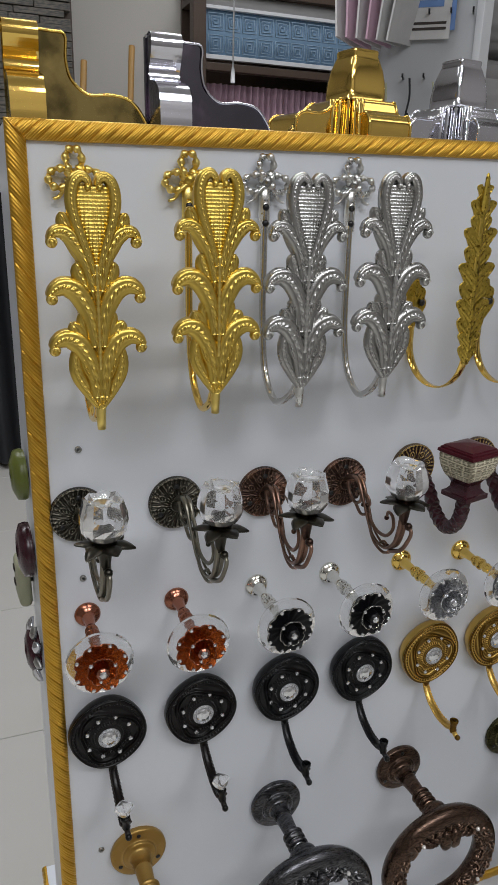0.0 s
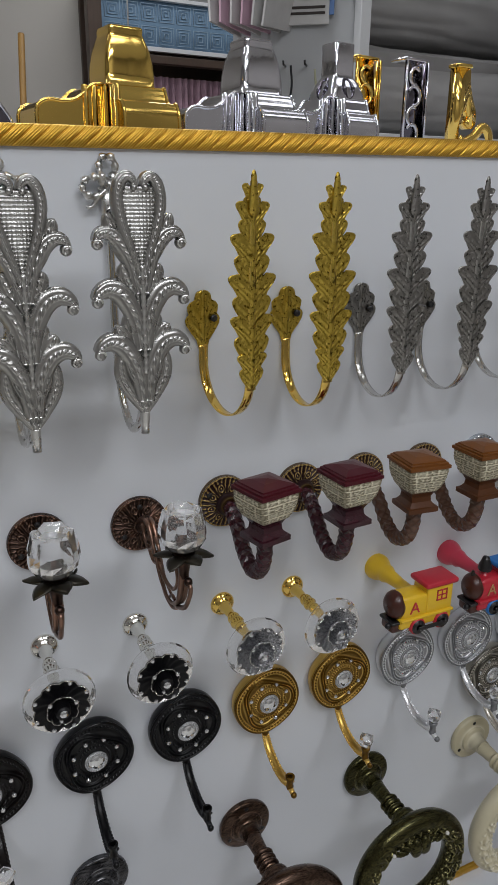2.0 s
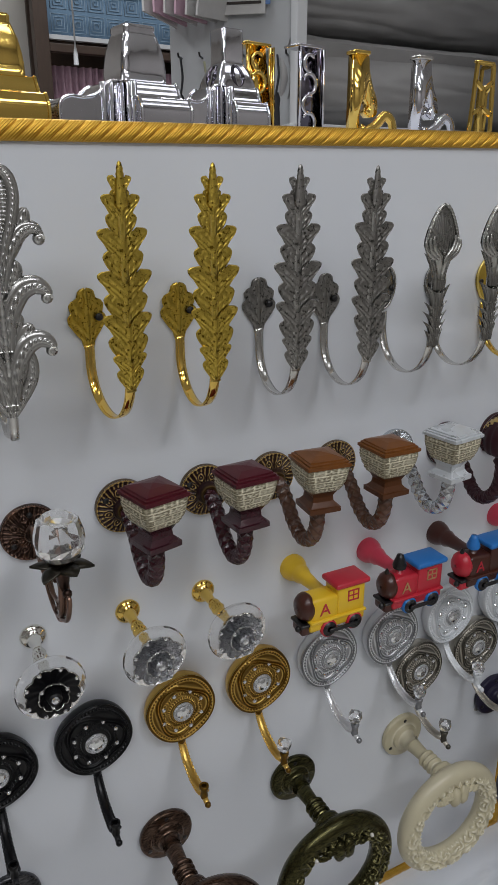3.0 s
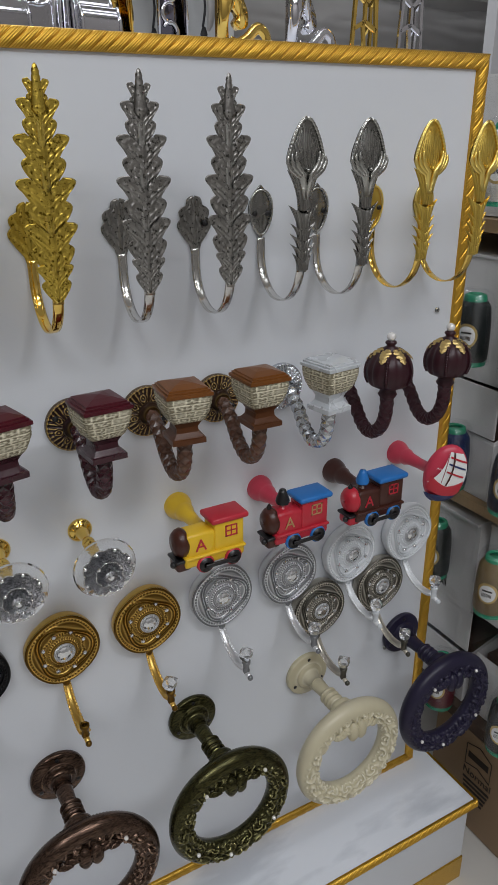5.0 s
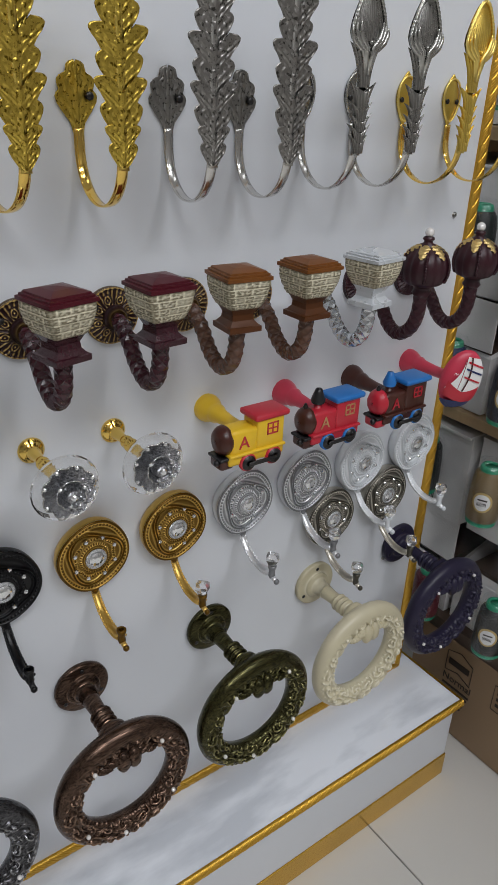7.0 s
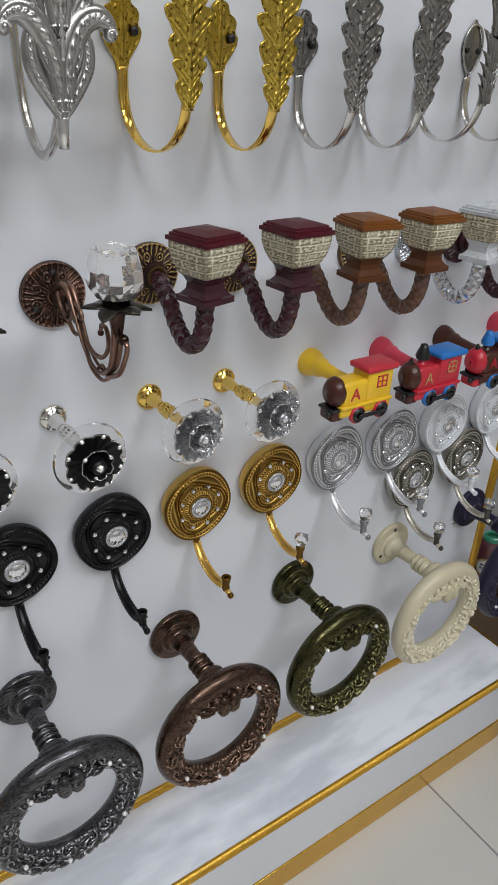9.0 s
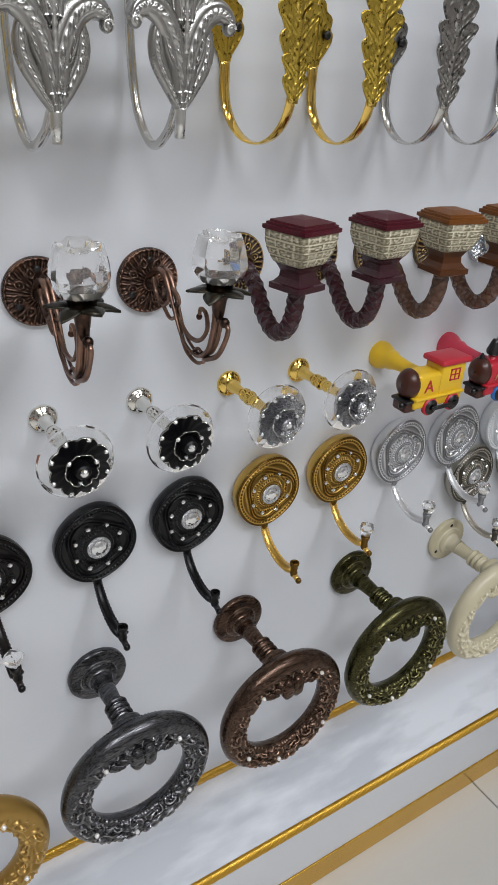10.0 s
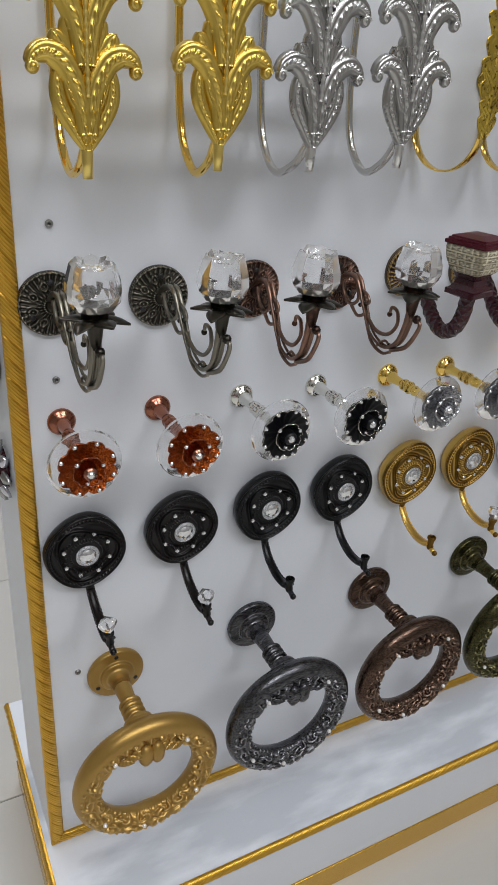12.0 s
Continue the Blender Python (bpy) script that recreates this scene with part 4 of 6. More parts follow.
def crown_hook(x):
    th = thing("tieback_hook", pose(x, 0, 0.884), "aubergine resin tieback hook with gilt-leaved globe and pearl", "tieback hook", "globe tiebacks")
    arm_flange(th, CROWN_MAROON)
    bm = bmesh.new()
    facet_arm(bm, [(0, -0.008, 0), (0, -0.024, -0.004), (0, -0.040, -0.022), (0, -0.054, -0.040), (0, -0.070, -0.046), (0, -0.086, -0.036), (0, -0.094, -0.018), (0, -0.095, 0.006)], 0.0076)
    part("arm", bm, CROWN_MAROON, th, smooth=False)
    C = Matrix.Translation((0, -0.095, 0.034))
    bm = bmesh.new()
    prof = [(0.0085, -0.030), (0.0105, -0.027), (0.0088, -0.024), (0.0088, -0.021), (0.014, -0.0185)] + [(0.0258 * abs(math.cos(a)) ** 0.8, 0.0235 * math.sin(a)) for a in np.linspace(-0.75, 1.35, 18)]
    lathe(bm, prof, 64, C, mod=lambda a, u: 1 - 0.075 * (1 - abs(math.sin(5 * a))) ** 2 * (u > 0.2))
    part("globe", bm, CROWN_MAROON, th)
    for k in range(5):
        bm = bmesh.new()
        a = math.tau * (k + 0.1) / 5
        for e in np.linspace(-0.55, 0.85, 13):
            bead(bm, (0.0262 * math.cos(e) ** 0.8 * math.cos(a), 0.0262 * math.cos(e) ** 0.8 * math.sin(a), 0.0235 * math.sin(e)), 0.0019, C, 6, 4)
        part("beaded_seam", bm, CROWN_MAROON, th, "row of small beads")
    bm = bmesh.new()
    lathe(bm, [(0.0085, 0.022), (0.0085, 0.0245), (0.005, 0.026), (0.0045, 0.028), (0.0065, 0.030), (0.0055, 0.032), (0.0035, 0.033)], 16, C)
    part("finial", bm, CROWN_MAROON, th)
    for k in range(6):
        bm = bmesh.new()

        def cape(u, v, k=k):
            t = 2 * v - 1
            el = 1.28 - u * 0.78
            w = 0.33 * math.sin(math.pi * (0.12 + 0.85 * u) ** 0.9) ** 0.7 * (1 - 0.30 * abs(math.sin(11 * u)))
            a = math.tau * k / 6 + 0.5 + t * w / max(math.cos(el), 0.35) * 0.75
            r = 1.045 + 0.03 * (1 - abs(t)) + 0.028 * math.sin(26 * u + 3 * abs(t)) * (0.3 + abs(t))
            return 0.0265 * r * math.cos(el) * math.cos(a), 0.0265 * r * math.cos(el) * math.sin(a), 0.0238 * r * math.sin(el)
        grid(bm, 20, 10, cape, m=C)
        part("gilt_leaf", bm, GILT, th, "gilt acanthus leaf")
    bm = bmesh.new()
    bead(bm, (0, 0, 0.0368), 0.0049, C, 16, 10)
    part("pearl", bm, PEARL, th, "white pearl bead")
    return th


crown_hook(0.811), crown_hook(0.896)


# ---- third row: glass flower knobs, toy trains, boat ----


def star_stone(bm, m, r, seg=12, high=0.30):
    """A cut stone: a small table, and two rows of facets turned against one another."""
    rows = []
    for rad_, h, turn in ((1.0, 0.0, 0.0), (0.98, 0.10, 0.0), (0.74, high * 0.72, 0.5), (0.42, high, 0.0)):
        rows.append([bm.verts.new(m @ Vector((rad_ * r * math.cos(math.tau * (k + turn) / seg), rad_ * r * math.sin(math.tau * (k + turn) / seg), h * r))) for k in range(seg)])
    for row, (a, b) in enumerate(zip(rows, rows[1:])):
        for k in range(seg):
            k2 = (k + 1) % seg
            if row == 0:
                bm.faces.new((a[k], a[k2], b[k2], b[k]))
            elif row == 1:
                bm.faces.new((a[k], a[k2], b[k])), bm.faces.new((a[k2], b[k2], b[k]))
            else:
                bm.faces.new((a[k], b[k2], b[k])), bm.faces.new((a[k], a[k2], b[k2]))
    fan_cap(bm, rows[-1])


def small_stone(bm):
    star_stone(bm, FACE, 0.0027, 8, 0.7)


def knob_stem(bm):
    lathe(bm, [(0.0128, 0), (0.0132, 0.0016), (0.0124, 0.0034), (0.0100, 0.0052), (0.0070, 0.0066), (0.0056, 0.009), (0.0046, 0.026), (0.0044, 0.030), (0.0062, 0.0315), (0.0066, 0.034), (0.0048, 0.0360), (0.0046, 0.0385), (0.0068, 0.0400), (0.0072, 0.0430), (0.0050, 0.0455),
               (0.0045, 0.050), (0.0060, 0.0520), (0.0052, 0.054), (0.0050, 0.074), (0.0070, 0.078), (0.0074, 0.084)], 24, FACE)


def knob_glass(bm):
    """A thick clear disc, bevelled to flats on both edges."""
    lathe(bm, [(0.004, 0.0850), (0.0215, 0.0850), (0.0300, 0.0872), (0.0310, 0.0892), (0.0300, 0.0912), (0.0225, 0.0928), (0.004, 0.0928)], 30, FACE)


def petal_cup(r, z, depth, ph, scallop):
    """f(u, v) of a cup of eight scalloped petals with a curling edge."""
    def f(u, v):
        a = v * math.tau
        lobe = abs(math.sin(4 * a + ph))
        rr = r * (0.14 + 0.86 * u) * (1 - scallop * u * (1 - lobe) ** 1.6)
        return rr * math.cos(a), rr * math.sin(a), z + depth * u ** 2.2 + 0.0016 * u * (lobe - 0.5) + 0.0006 * u * math.sin(16 * a) - 0.0008 * math.sin(math.pi * u)
    return f


PETALS = (petal_cup(0.0242, 0.0945, 0.0035, 0.0, 0.13), petal_cup(0.0132, 0.0965, 0.0075, 0.5, 0.12))


def petals_at(f):
    def build(bm):
        grid(bm, 12, 80, f, loop_v=True, m=FACE)
        grid(bm, 12, 80, lambda u, v: Vector(f(u, v)) - Vector((0, 0, 0.0012)), loop_v=True, m=FACE)
        tube(bm, [Vector(f(1, k / 80)) - Vector((0, 0, 0.0006)) for k in range(81)], 0.0007, 5, 1, (0, 0, 1), FACE)
    return build


def rim_at(f):
    return lambda bm: tube(bm, [Vector(f(1.01, k / 80)) for k in range(81)], 0.00034, 4, 1, (0, 0, 1), FACE)


PETAL_BUILD = [petals_at(f) for f in PETALS]
RIM_BUILD = [rim_at(f) for f in PETALS]


def knob_heart(bm):
    lathe(bm, [(0.0068, 0.096), (0.0070, 0.102), (0.0058, 0.1065), (0.0062, 0.1075), (0.0052, 0.109), (0.003, 0.1095)], 20, FACE)


def flower_hook(x, metal, enamel, edge, label):
    th = thing("curtain_tieback", pose(x + 0.0025, 0, 0.7675, -1.6, 0, -1.6), label, "curtain tieback", "glass flower knobs")
    cast("stem", knob_stem, metal, th, "turned metal stem with round flange")
    cast("glass_disc", knob_glass, GLASS, th, "clear bevelled glass disc", smooth=False)
    for petals, rim in zip(PETAL_BUILD, RIM_BUILD):
        cast("petal_ring", petals, enamel, th, "glossy enamelled petals")
        cast("petal_rim", rim, NICKEL if enamel is not ORANGE_GLITTER else edge, th, "thin bright metal rim")
    cast("setting_cup", knob_heart, edge, th)
    ob = cast("centre_stone", small_stone, STONE, th, "clear cut stone", smooth=False)
    ob.matrix_basis = Matrix.Translation((0, -0.1090, 0)) @ Matrix.Diagonal((1.35, 1.35, 1.35, 1))
    for k in range(11):
        inner = k >= 8
        f = PETALS[1] if inner else PETALS[0]
        p = Vector(f(0.93, ((k - 8) / 3 + 0.06) if inner else ((k + 0.5) / 8 + 0.003 * (k % 3))))
        ob = cast("rhinestone", small_stone, STONE, th, "clear rhinestone", smooth=False)
        ob.matrix_basis = Matrix.Translation((p.x, -p.z - 0.0006, p.y)) @ Matrix.Diagonal((0.80, 0.80, 0.80, 1))
    return th


for hx, hm, he, hd, hl in ((0.026, COPPER, ORANGE_GLITTER, COPPER, "rose-copper knob with glass disc and orange glitter flower"), (0.119, COPPER, ORANGE_GLITTER, COPPER, "rose-copper knob with glass disc and orange glitter flower"),
                           (0.210, NICKEL, BLACK_ENAMEL, BLACK_ENAMEL, "nickel knob with glass disc and black enamel flower"), (0.300, NICKEL, BLACK_ENAMEL, BLACK_ENAMEL, "nickel knob with glass disc and black enamel flower"),
                           (0.396, BRIGHT_GOLD, SILVER_GLITTER, SILVER_GLITTER, "polished gold knob with glass disc and silver glitter flower"), (0.481, BRIGHT_GOLD, SILVER_GLITTER, SILVER_GLITTER, "polished gold knob with glass disc and silver glitter flower")):
    flower_hook(hx, hm, he, hd, hl)


def letter(text, size, depth, material, parent, m, name="letter", label=""):
    cu = bpy.data.curves.new(name, "FONT")
    cu.body, cu.size, cu.extrude, cu.align_x, cu.align_y = text, size, depth, "CENTER", "CENTER"
    tmp = bpy.data.objects.new(name, cu)
    scene.collection.objects.link(tmp)
    bpy.context.view_layer.update()
    me = bpy.data.meshes.new_from_object(tmp.evaluated_get(bpy.context.evaluated_depsgraph_get()))
    bpy.data.objects.remove(tmp)
    me.materials.clear()
    me.materials.append(material)
    ob = new(name, me)
    ob.parent, ob.matrix_basis = parent, m
    if label:
        tagged(ob, label)
    return ob


def horn(th, material):
    bm = bmesh.new()
    lathe(bm, [(0.0155, 0.0), (0.0160, 0.003), (0.0150, 0.008), (0.0115, 0.016), (0.0105, 0.020), (0.0110, 0.022), (0.0085, 0.028), (0.0070, 0.045), (0.0068, 0.070)], 28, FACE)
    part("horn_stem", bm, material, th, "painted trumpet-shaped stem")


def train_hook(x, z, body, nose, roof, rim, stem, mark, chimney, label):
    th = thing("curtain_tieback", pose(x, 0, z), label, "curtain tieback", "toy train knobs")
    horn(th, stem)
    y0, y1 = -0.095, -0.070             # front and back
    ox, oz = -0.006, -0.004
    bm = bmesh.new()
    box(bm, ox - 0.026, ox + 0.008, y0, y1, oz - 0.010, oz + 0.018, 0.005, seg=4)
    box(bm, ox - 0.028, ox + 0.040, y0 - 0.001, y1, oz - 0.019, oz - 0.008, 0.0022)
    box(bm, ox - 0.028, ox + 0.041, y0 - 0.003, y1, oz - 0.0095, oz - 0.0065, 0.001)
    part("body", bm, body, th)
    bm = bmesh.new()
    box(bm, ox + 0.006, ox + 0.040, y0, y1, oz - 0.008, oz + 0.024, 0.002)
    part("cab", bm, body, th)
    bm = bmesh.new()
    box(bm, ox + 0.002, ox + 0.045, y0 - 0.003, y1 + 0.003, oz + 0.0235, oz + 0.030, 0.0026, seg=3)
    part("roof", bm, roof, th, "painted cab roof")
    bm = bmesh.new()
    lathe(bm, [(0.001, -0.014), (0.007, -0.0135), (0.0105, -0.011), (0.0135, -0.004), (0.0145, 0.003), (0.0125, 0.009), (0.008, 0.013), (0.001, 0.014)], 24, Matrix.Translation((ox - 0.028, (y0 + y1) / 2, oz + 0.006)) @ pose(0, 0, 0, 0, 90, 0) @ Matrix.Diagonal((1.12, 1.0, 0.62, 1)))
    part("boiler_front", bm, nose, th, "rounded boiler front")
    bm = bmesh.new()
    box(bm, ox - 0.036, ox - 0.020, y0 + 0.002, y1 - 0.002, oz - 0.023, oz - 0.009, 0.003)
    part("cowcatcher", bm, nose, th)
    bm = bmesh.new()
    box(bm, ox - 0.0375, ox - 0.0185, y0 + 0.0005, y1 - 0.0005, oz - 0.0125, oz - 0.0090, 0.0014)
    part("strap", bm, BLACK, th, "black band under the boiler")
    bm = bmesh.new()
    bead(bm, (ox - 0.0385, (y0 + y1) / 2 - 0.006, oz - 0.0140), 0.0036)
    part("coupler", bm, BLACK, th, "black coupler knob")
    if chimney:
        bm = bmesh.new()
        lathe(bm, [(0.0045, 0.0), (0.0045, 0.008), (0.0040, 0.0082)], 20, Matrix.Translation((ox - 0.012, (y0 + y1) / 2, oz + 0.016)))
        part("chimney", bm, chimney[0], th)
        bm = bmesh.new()
        lathe(bm, [(0.0070, 0.0), (0.0080, 0.003), (0.0072, 0.006), (0.0046, 0.013), (0.0036, 0.016), (0.001, 0.0165)], 20, Matrix.Translation((ox - 0.012, (y0 + y1) / 2, oz + 0.024)))
        part("chimney_cap", bm, chimney[1], th)
        bm = bmesh.new()
        lathe(bm, [(0.002, 0.0), (0.003, 0.003), (0.001, 0.007)], 12, Matrix.Translation((ox - 0.029, (y0 + y1) / 2, oz + 0.020)))
        part("bell", bm, BLACK, th)
    for cx in (-0.006, 0.026):
        bm = bmesh.new()
        lathe(bm, [(0.0095, 0.0), (0.0098, 0.003), (0.0088, 0.0045), (0.0078, 0.0046)], 28, Matrix.Translation((ox + cx, y0 + 0.001, oz - 0.018)) @ FACE)
        wheel = part("wheel", bm, rim, th, "painted wheel with black hub")
        bm = bmesh.new()
        lathe(bm, [(0.0082, 0.0040), (0.0080, 0.0052), (0.003, 0.0056)], 24, Matrix.Translation((ox + cx, y0 + 0.001, oz - 0.018)) @ FACE)
        part("hub", bm, BLACK, wheel)
    bm = bmesh.new()
    box(bm, ox - 0.008, ox + 0.028, y0 - 0.0078, y0 - 0.0052, oz - 0.0205, oz - 0.0160, 0.001)
    part("coupling_rod", bm, BLACK, th)
    bm = bmesh.new()
    for a, b, c, d in ((0.018, 0.0195, 0.006, 0.019), (0.0305, 0.032, 0.006, 0.019), (0.018, 0.032, 0.0175, 0.019), (0.018, 0.032, 0.006, 0.0075), (0.0243, 0.0257, 0.0075, 0.0175), (0.0195, 0.0305, 0.0118, 0.0132)):
        box(bm, ox + a, ox + b, y0 - 0.0006, y0 + 0.0004, oz + c, oz + d)
    part("window_bars", bm, mark[1], th, "painted window frame", smooth=False)
    letter("A", 0.019, 0.0003, mark[0], th, Matrix.Translation((ox - 0.010, y0 - 0.0006, oz + 0.004)) @ FACE)
    return th


TAN = mat("tan_paint", (0.45, 0.26, 0.11), 0.4, var=0.1)
train_hook(0.596, 0.768, YELLOW, DARK_BROWN, RED, RED, YELLOW, (RED, RED), None, "yellow toy train knob with red roof on horn stem")
train_hook(0.703, 0.764, RED, DARK_BROWN, BLUE, BLUE, PINK_RED, (TAN, TAN), (RED, BLACK), "red toy train knob with blue roof on horn stem")
train_hook(0.812, 0.762, DARK_BROWN, RED, BLUE, BLUE, DARK_BROWN, (RED, RED), (DARK_BROWN, BLUE), "dark brown toy train knob with blue roof")


def boat_hook(x, z):
    th = thing("curtain_tieback", pose(x, 0, z), "oval painted knob with white sailboat on rose red", "curtain tieback")
    horn(th, PINK_RED)
    O = pose(0.010, -0.082, -0.002, 0, 12, -30) @ Matrix.Diagonal((0.64, 0.85, 0.86, 1))

    def dome(x_, z_):
        q = (x_ / 0.040) ** 2 + (z_ / 0.044) ** 2
        return -0.012 * math.sqrt(max(1.02 - q, 0.0))

    def patch(bm, f, lift, nu=16, nv=16):
        def g(u, v):
            a, b = f(u, v)
            return a, dome(a, b) - lift, b
        grid(bm, nu, nv, g, m=O)
    bm = bmesh.new()
    lathe(bm, [(1.0, 0.0), (1.03, 0.25), (1.0, 0.42)] + [(math.cos(a), 0.42 + 1.3 * math.sin(a)) for a in np.linspace(0.15, 1.5, 12)], 48, O @ pose(0, 0.0044, 0, 90) @ Matrix.Diagonal((0.040, 0.044, 0.009, 1)))
    part("oval_body", bm, PINK_RED, th)
    bm = bmesh.new()
    patch(bm, lambda u, v: ((2 * v - 1) * 0.036 * math.sqrt(max(1 - ((-0.042 + 0.022 * u) / 0.044) ** 2, 0.02)), -0.042 + 0.012 * u + 0.003 * (2 * v - 1)), 0.0042)
    part("sea", bm, NAVY, th, "navy painted sea")
    bm = bmesh.new()
    patch(bm, lambda u, v: (-0.032 + 0.066 * v, -0.030 + (0.016 + 0.006 * abs(2 * v - 1)) * u + 0.006 * (2 * v - 1) ** 2), 0.0048)
    part("hull", bm, RED, th, "red painted hull")
    bm = bmesh.new()
    patch(bm, lambda u, v: (-0.009 + 0.001 * u + v * (0.036 * math.sqrt(max(1 - ((-0.014 + 0.052 * u) / 0.044) ** 2, 0.02)) + 0.008), -0.014 + 0.052 * u), 0.0046)
    part("sail", bm, PAPER_WHITE, th, "white painted mainsail")
    bm = bmesh.new()
    patch(bm, lambda u, v: (-0.010 - v * 0.024 * (1 - u) ** 2.2, -0.014 + 0.050 * u), 0.0046)
    part("sail", bm, PAPER_WHITE, th, "white painted foresail")
    bm = bmesh.new()
    patch(bm, lambda u, v: (-0.0020 + 0.0036 * v + 0.004 * math.sin(math.pi * u), -0.013 + 0.051 * u), 0.0058, 14, 2)
    part("mast", bm, DARK_BROWN, th, "dark painted mast")
    for k, h in enumerate((0.004, 0.016, 0.026)):
        bm = bmesh.new()
        patch(bm, lambda u, v: (-0.006 + 0.036 * v, h + 0.004 - 0.005 * v + 0.0026 * u), 0.0058, 2, 8)
        part("batten", bm, NAVY if k == 1 else RED, th, "painted sail batten")
    bm = bmesh.new()
    for sx in (-1, 1):
        patch(bm, lambda u, v: (-0.021 + sx * 0.0045 * v, 0.008 + 0.003 * math.sin(math.pi * v) + 0.0013 * u), 0.0052, 2, 6)
    part("gull", bm, PAPER_WHITE, th, "white painted gull")
    return th


boat_hook(0.916, 0.765)


# ---- fourth row: jewelled medallion hooks ----


MEDAL_R = 0.0405


def medallion_face(bm):
    """An oval jewelled boss: beaded crescents between a flowing double band and the rim, a lobed chain of beads, a beaded collar."""
    R = MEDAL_R

    def bump(q, at, width):
        return math.exp(-((q - at) / width) ** 2)

    def face(u, v):
        a = v * math.tau
        q = 1 - u
        h = 0.0148 + 0.0036 * (1 - q * q)
        h += 0.0020 * bump(q, 0.965, 0.028)
        band = 0.745 + 0.085 * math.cos(3 * a - 0.35) + 0.030 * math.cos(2 * a + 1.1)
        room = max(0.0, min(1.0, (0.905 - band) / 0.10))
        h += 0.0036 * bump(q, band, 0.026) + 0.0030 * bump(q, band - 0.080, 0.022)
        h -= 0.0014 * bump(q, band - 0.040, 0.016)
        h += 0.0026 * bump(q, 0.885, 0.022) * room * (0.5 + 0.5 * math.sin(58 * a))
        h -= 0.0008 * bump(q, 0.83, 0.03) * room
        lobe = 0.500 + 0.055 * abs(math.sin(4 * a)) ** 0.8
        h -= 0.0014 * bump(q, 0.52, 0.10)
        h += 0.0034 * bump(q, lobe, 0.024) * (0.45 + 0.55 * math.sin(46 * a))
        h += 0.0020 * bump(q, 0.395, 0.022) * (0.5 + 0.5 * math.sin(36 * a)) + 0.0010 * bump(q, 0.345, 0.02)
        h += 0.0016 / (1 + math.exp((q - 0.33) * 70))
        r = max(R * q, 1e-5) * (1 + 0.022 * q * math.cos(4 * a + 1.0))
        return r * math.cos(a), r * 1.04 * math.sin(a), h
    grid(bm, 72, 276, face, loop_v=True, m=FACE)
    lathe(bm, [(R, 0.0148), (R * 1.012, 0.0125), (R * 1.0, 0.007), (R * 0.93, 0.001), (R * 0.90, 0.0)], 66, FACE @ Matrix.Diagonal((1, 1.04, 1, 1)), mod=lambda a, u: 1 + 0.022 * math.cos(4 * a + 1.0), cap=False)


def medallion_tail(bm):
    line = smooth_path([(0, -0.010, -0.034), (0, -0.010, -0.045), (0, -0.014, -0.054), (0, -0.025, -0.065), (0, -0.043, -0.0725), (0, -0.060, -0.0725), (0, -0.071, -0.068)], 26)
    tube(bm, line, lambda t: 0.0030 + 0.0024 * t, 12, 0.75)
    n = len(line) - 1
    for sx in (-1, 1):
        side = [p + Vector((sx * (0.0028 + 0.0022 * i / n), -0.0010, 0.0012)) for i, p in enumerate(line)]
        tube(bm, side[8:], lambda t: 0.0012 * (1 + 0.28 * math.sin(t * 165)), 7)
    leaf(bm, on_face(0, -0.050, 0.0135), 0.018, 0.0050, drop, 0.002, 0.0, 3)


def medallion_cup(bm):
    lathe(bm, [(0.0032, -0.010), (0.0044, -0.006), (0.0036, -0.003), (0.0040, 0.002), (0.0052, 0.005), (0.0052, 0.0075), (0.0040, 0.0082), (0.0025, 0.0070)], 16, Matrix.Translation((0, -0.073, -0.064)))
    tube(bm, [(0, -0.071, -0.070), (0, -0.078, -0.0735), (0, -0.081, -0.074)], 0.0030, 9)
    bead(bm, (0, -0.0825, -0.0745), 0.0036)


def large_stone(bm):
    star_stone(bm, on_face(0, 0, 0.0212), 0.0084, 14, 0.34)


def stone_collar(bm):
    lathe(bm, [(0.0118, 0.0200), (0.0118, 0.0212), (0.0110, 0.0220), (0.0088, 0.0222), (0.0084, 0.0212)], 40, FACE, cap=False)


def crystal_bud(bm):
    lathe(bm, [(0.003, 0.0), (0.0060, 0.004), (0.0088, 0.010), (0.0084, 0.0135), (0.0050, 0.016), (0.002, 0.0165)], 8, Matrix.Translation((0, -0.073, -0.0565)), mod=lambda a, u: 1 + 0.10 * math.cos(4 * a))


def medallion_hook(material, x, z, crystal, label, rot=0.0):
    th = thing("tieback_hook", pose(x + (0.0 if x < 0.2 else 0.002), 0, z - 0.005, 0, rot, 0), label, "tieback hook", "medallion hooks")
    cast("medallion", medallion_face, material, th)
    cast("stone_collar", stone_collar, GLITTER_WHITE, th, "white glitter collar")
    cast("centre_stone", large_stone, STONE, th, "large clear cut stone", smooth=False)
    for k in range(8):
        a = math.tau * (k + 0.5) / 8
        ob = cast("rhinestone", small_stone, STONE, th, "clear rhinestone", smooth=False)
        ob.matrix_basis = Matrix.Translation((0.0238 * math.cos(a), -0.0188, 0.0243 * math.sin(a)))
    cast("tail", medallion_tail, material, th)
    cast("tip_cup", medallion_cup, material, th)
    if crystal:
        cast("crystal_bud", crystal_bud, ACRYLIC, th, "clear cut crystal bud", smooth=False)
    return th


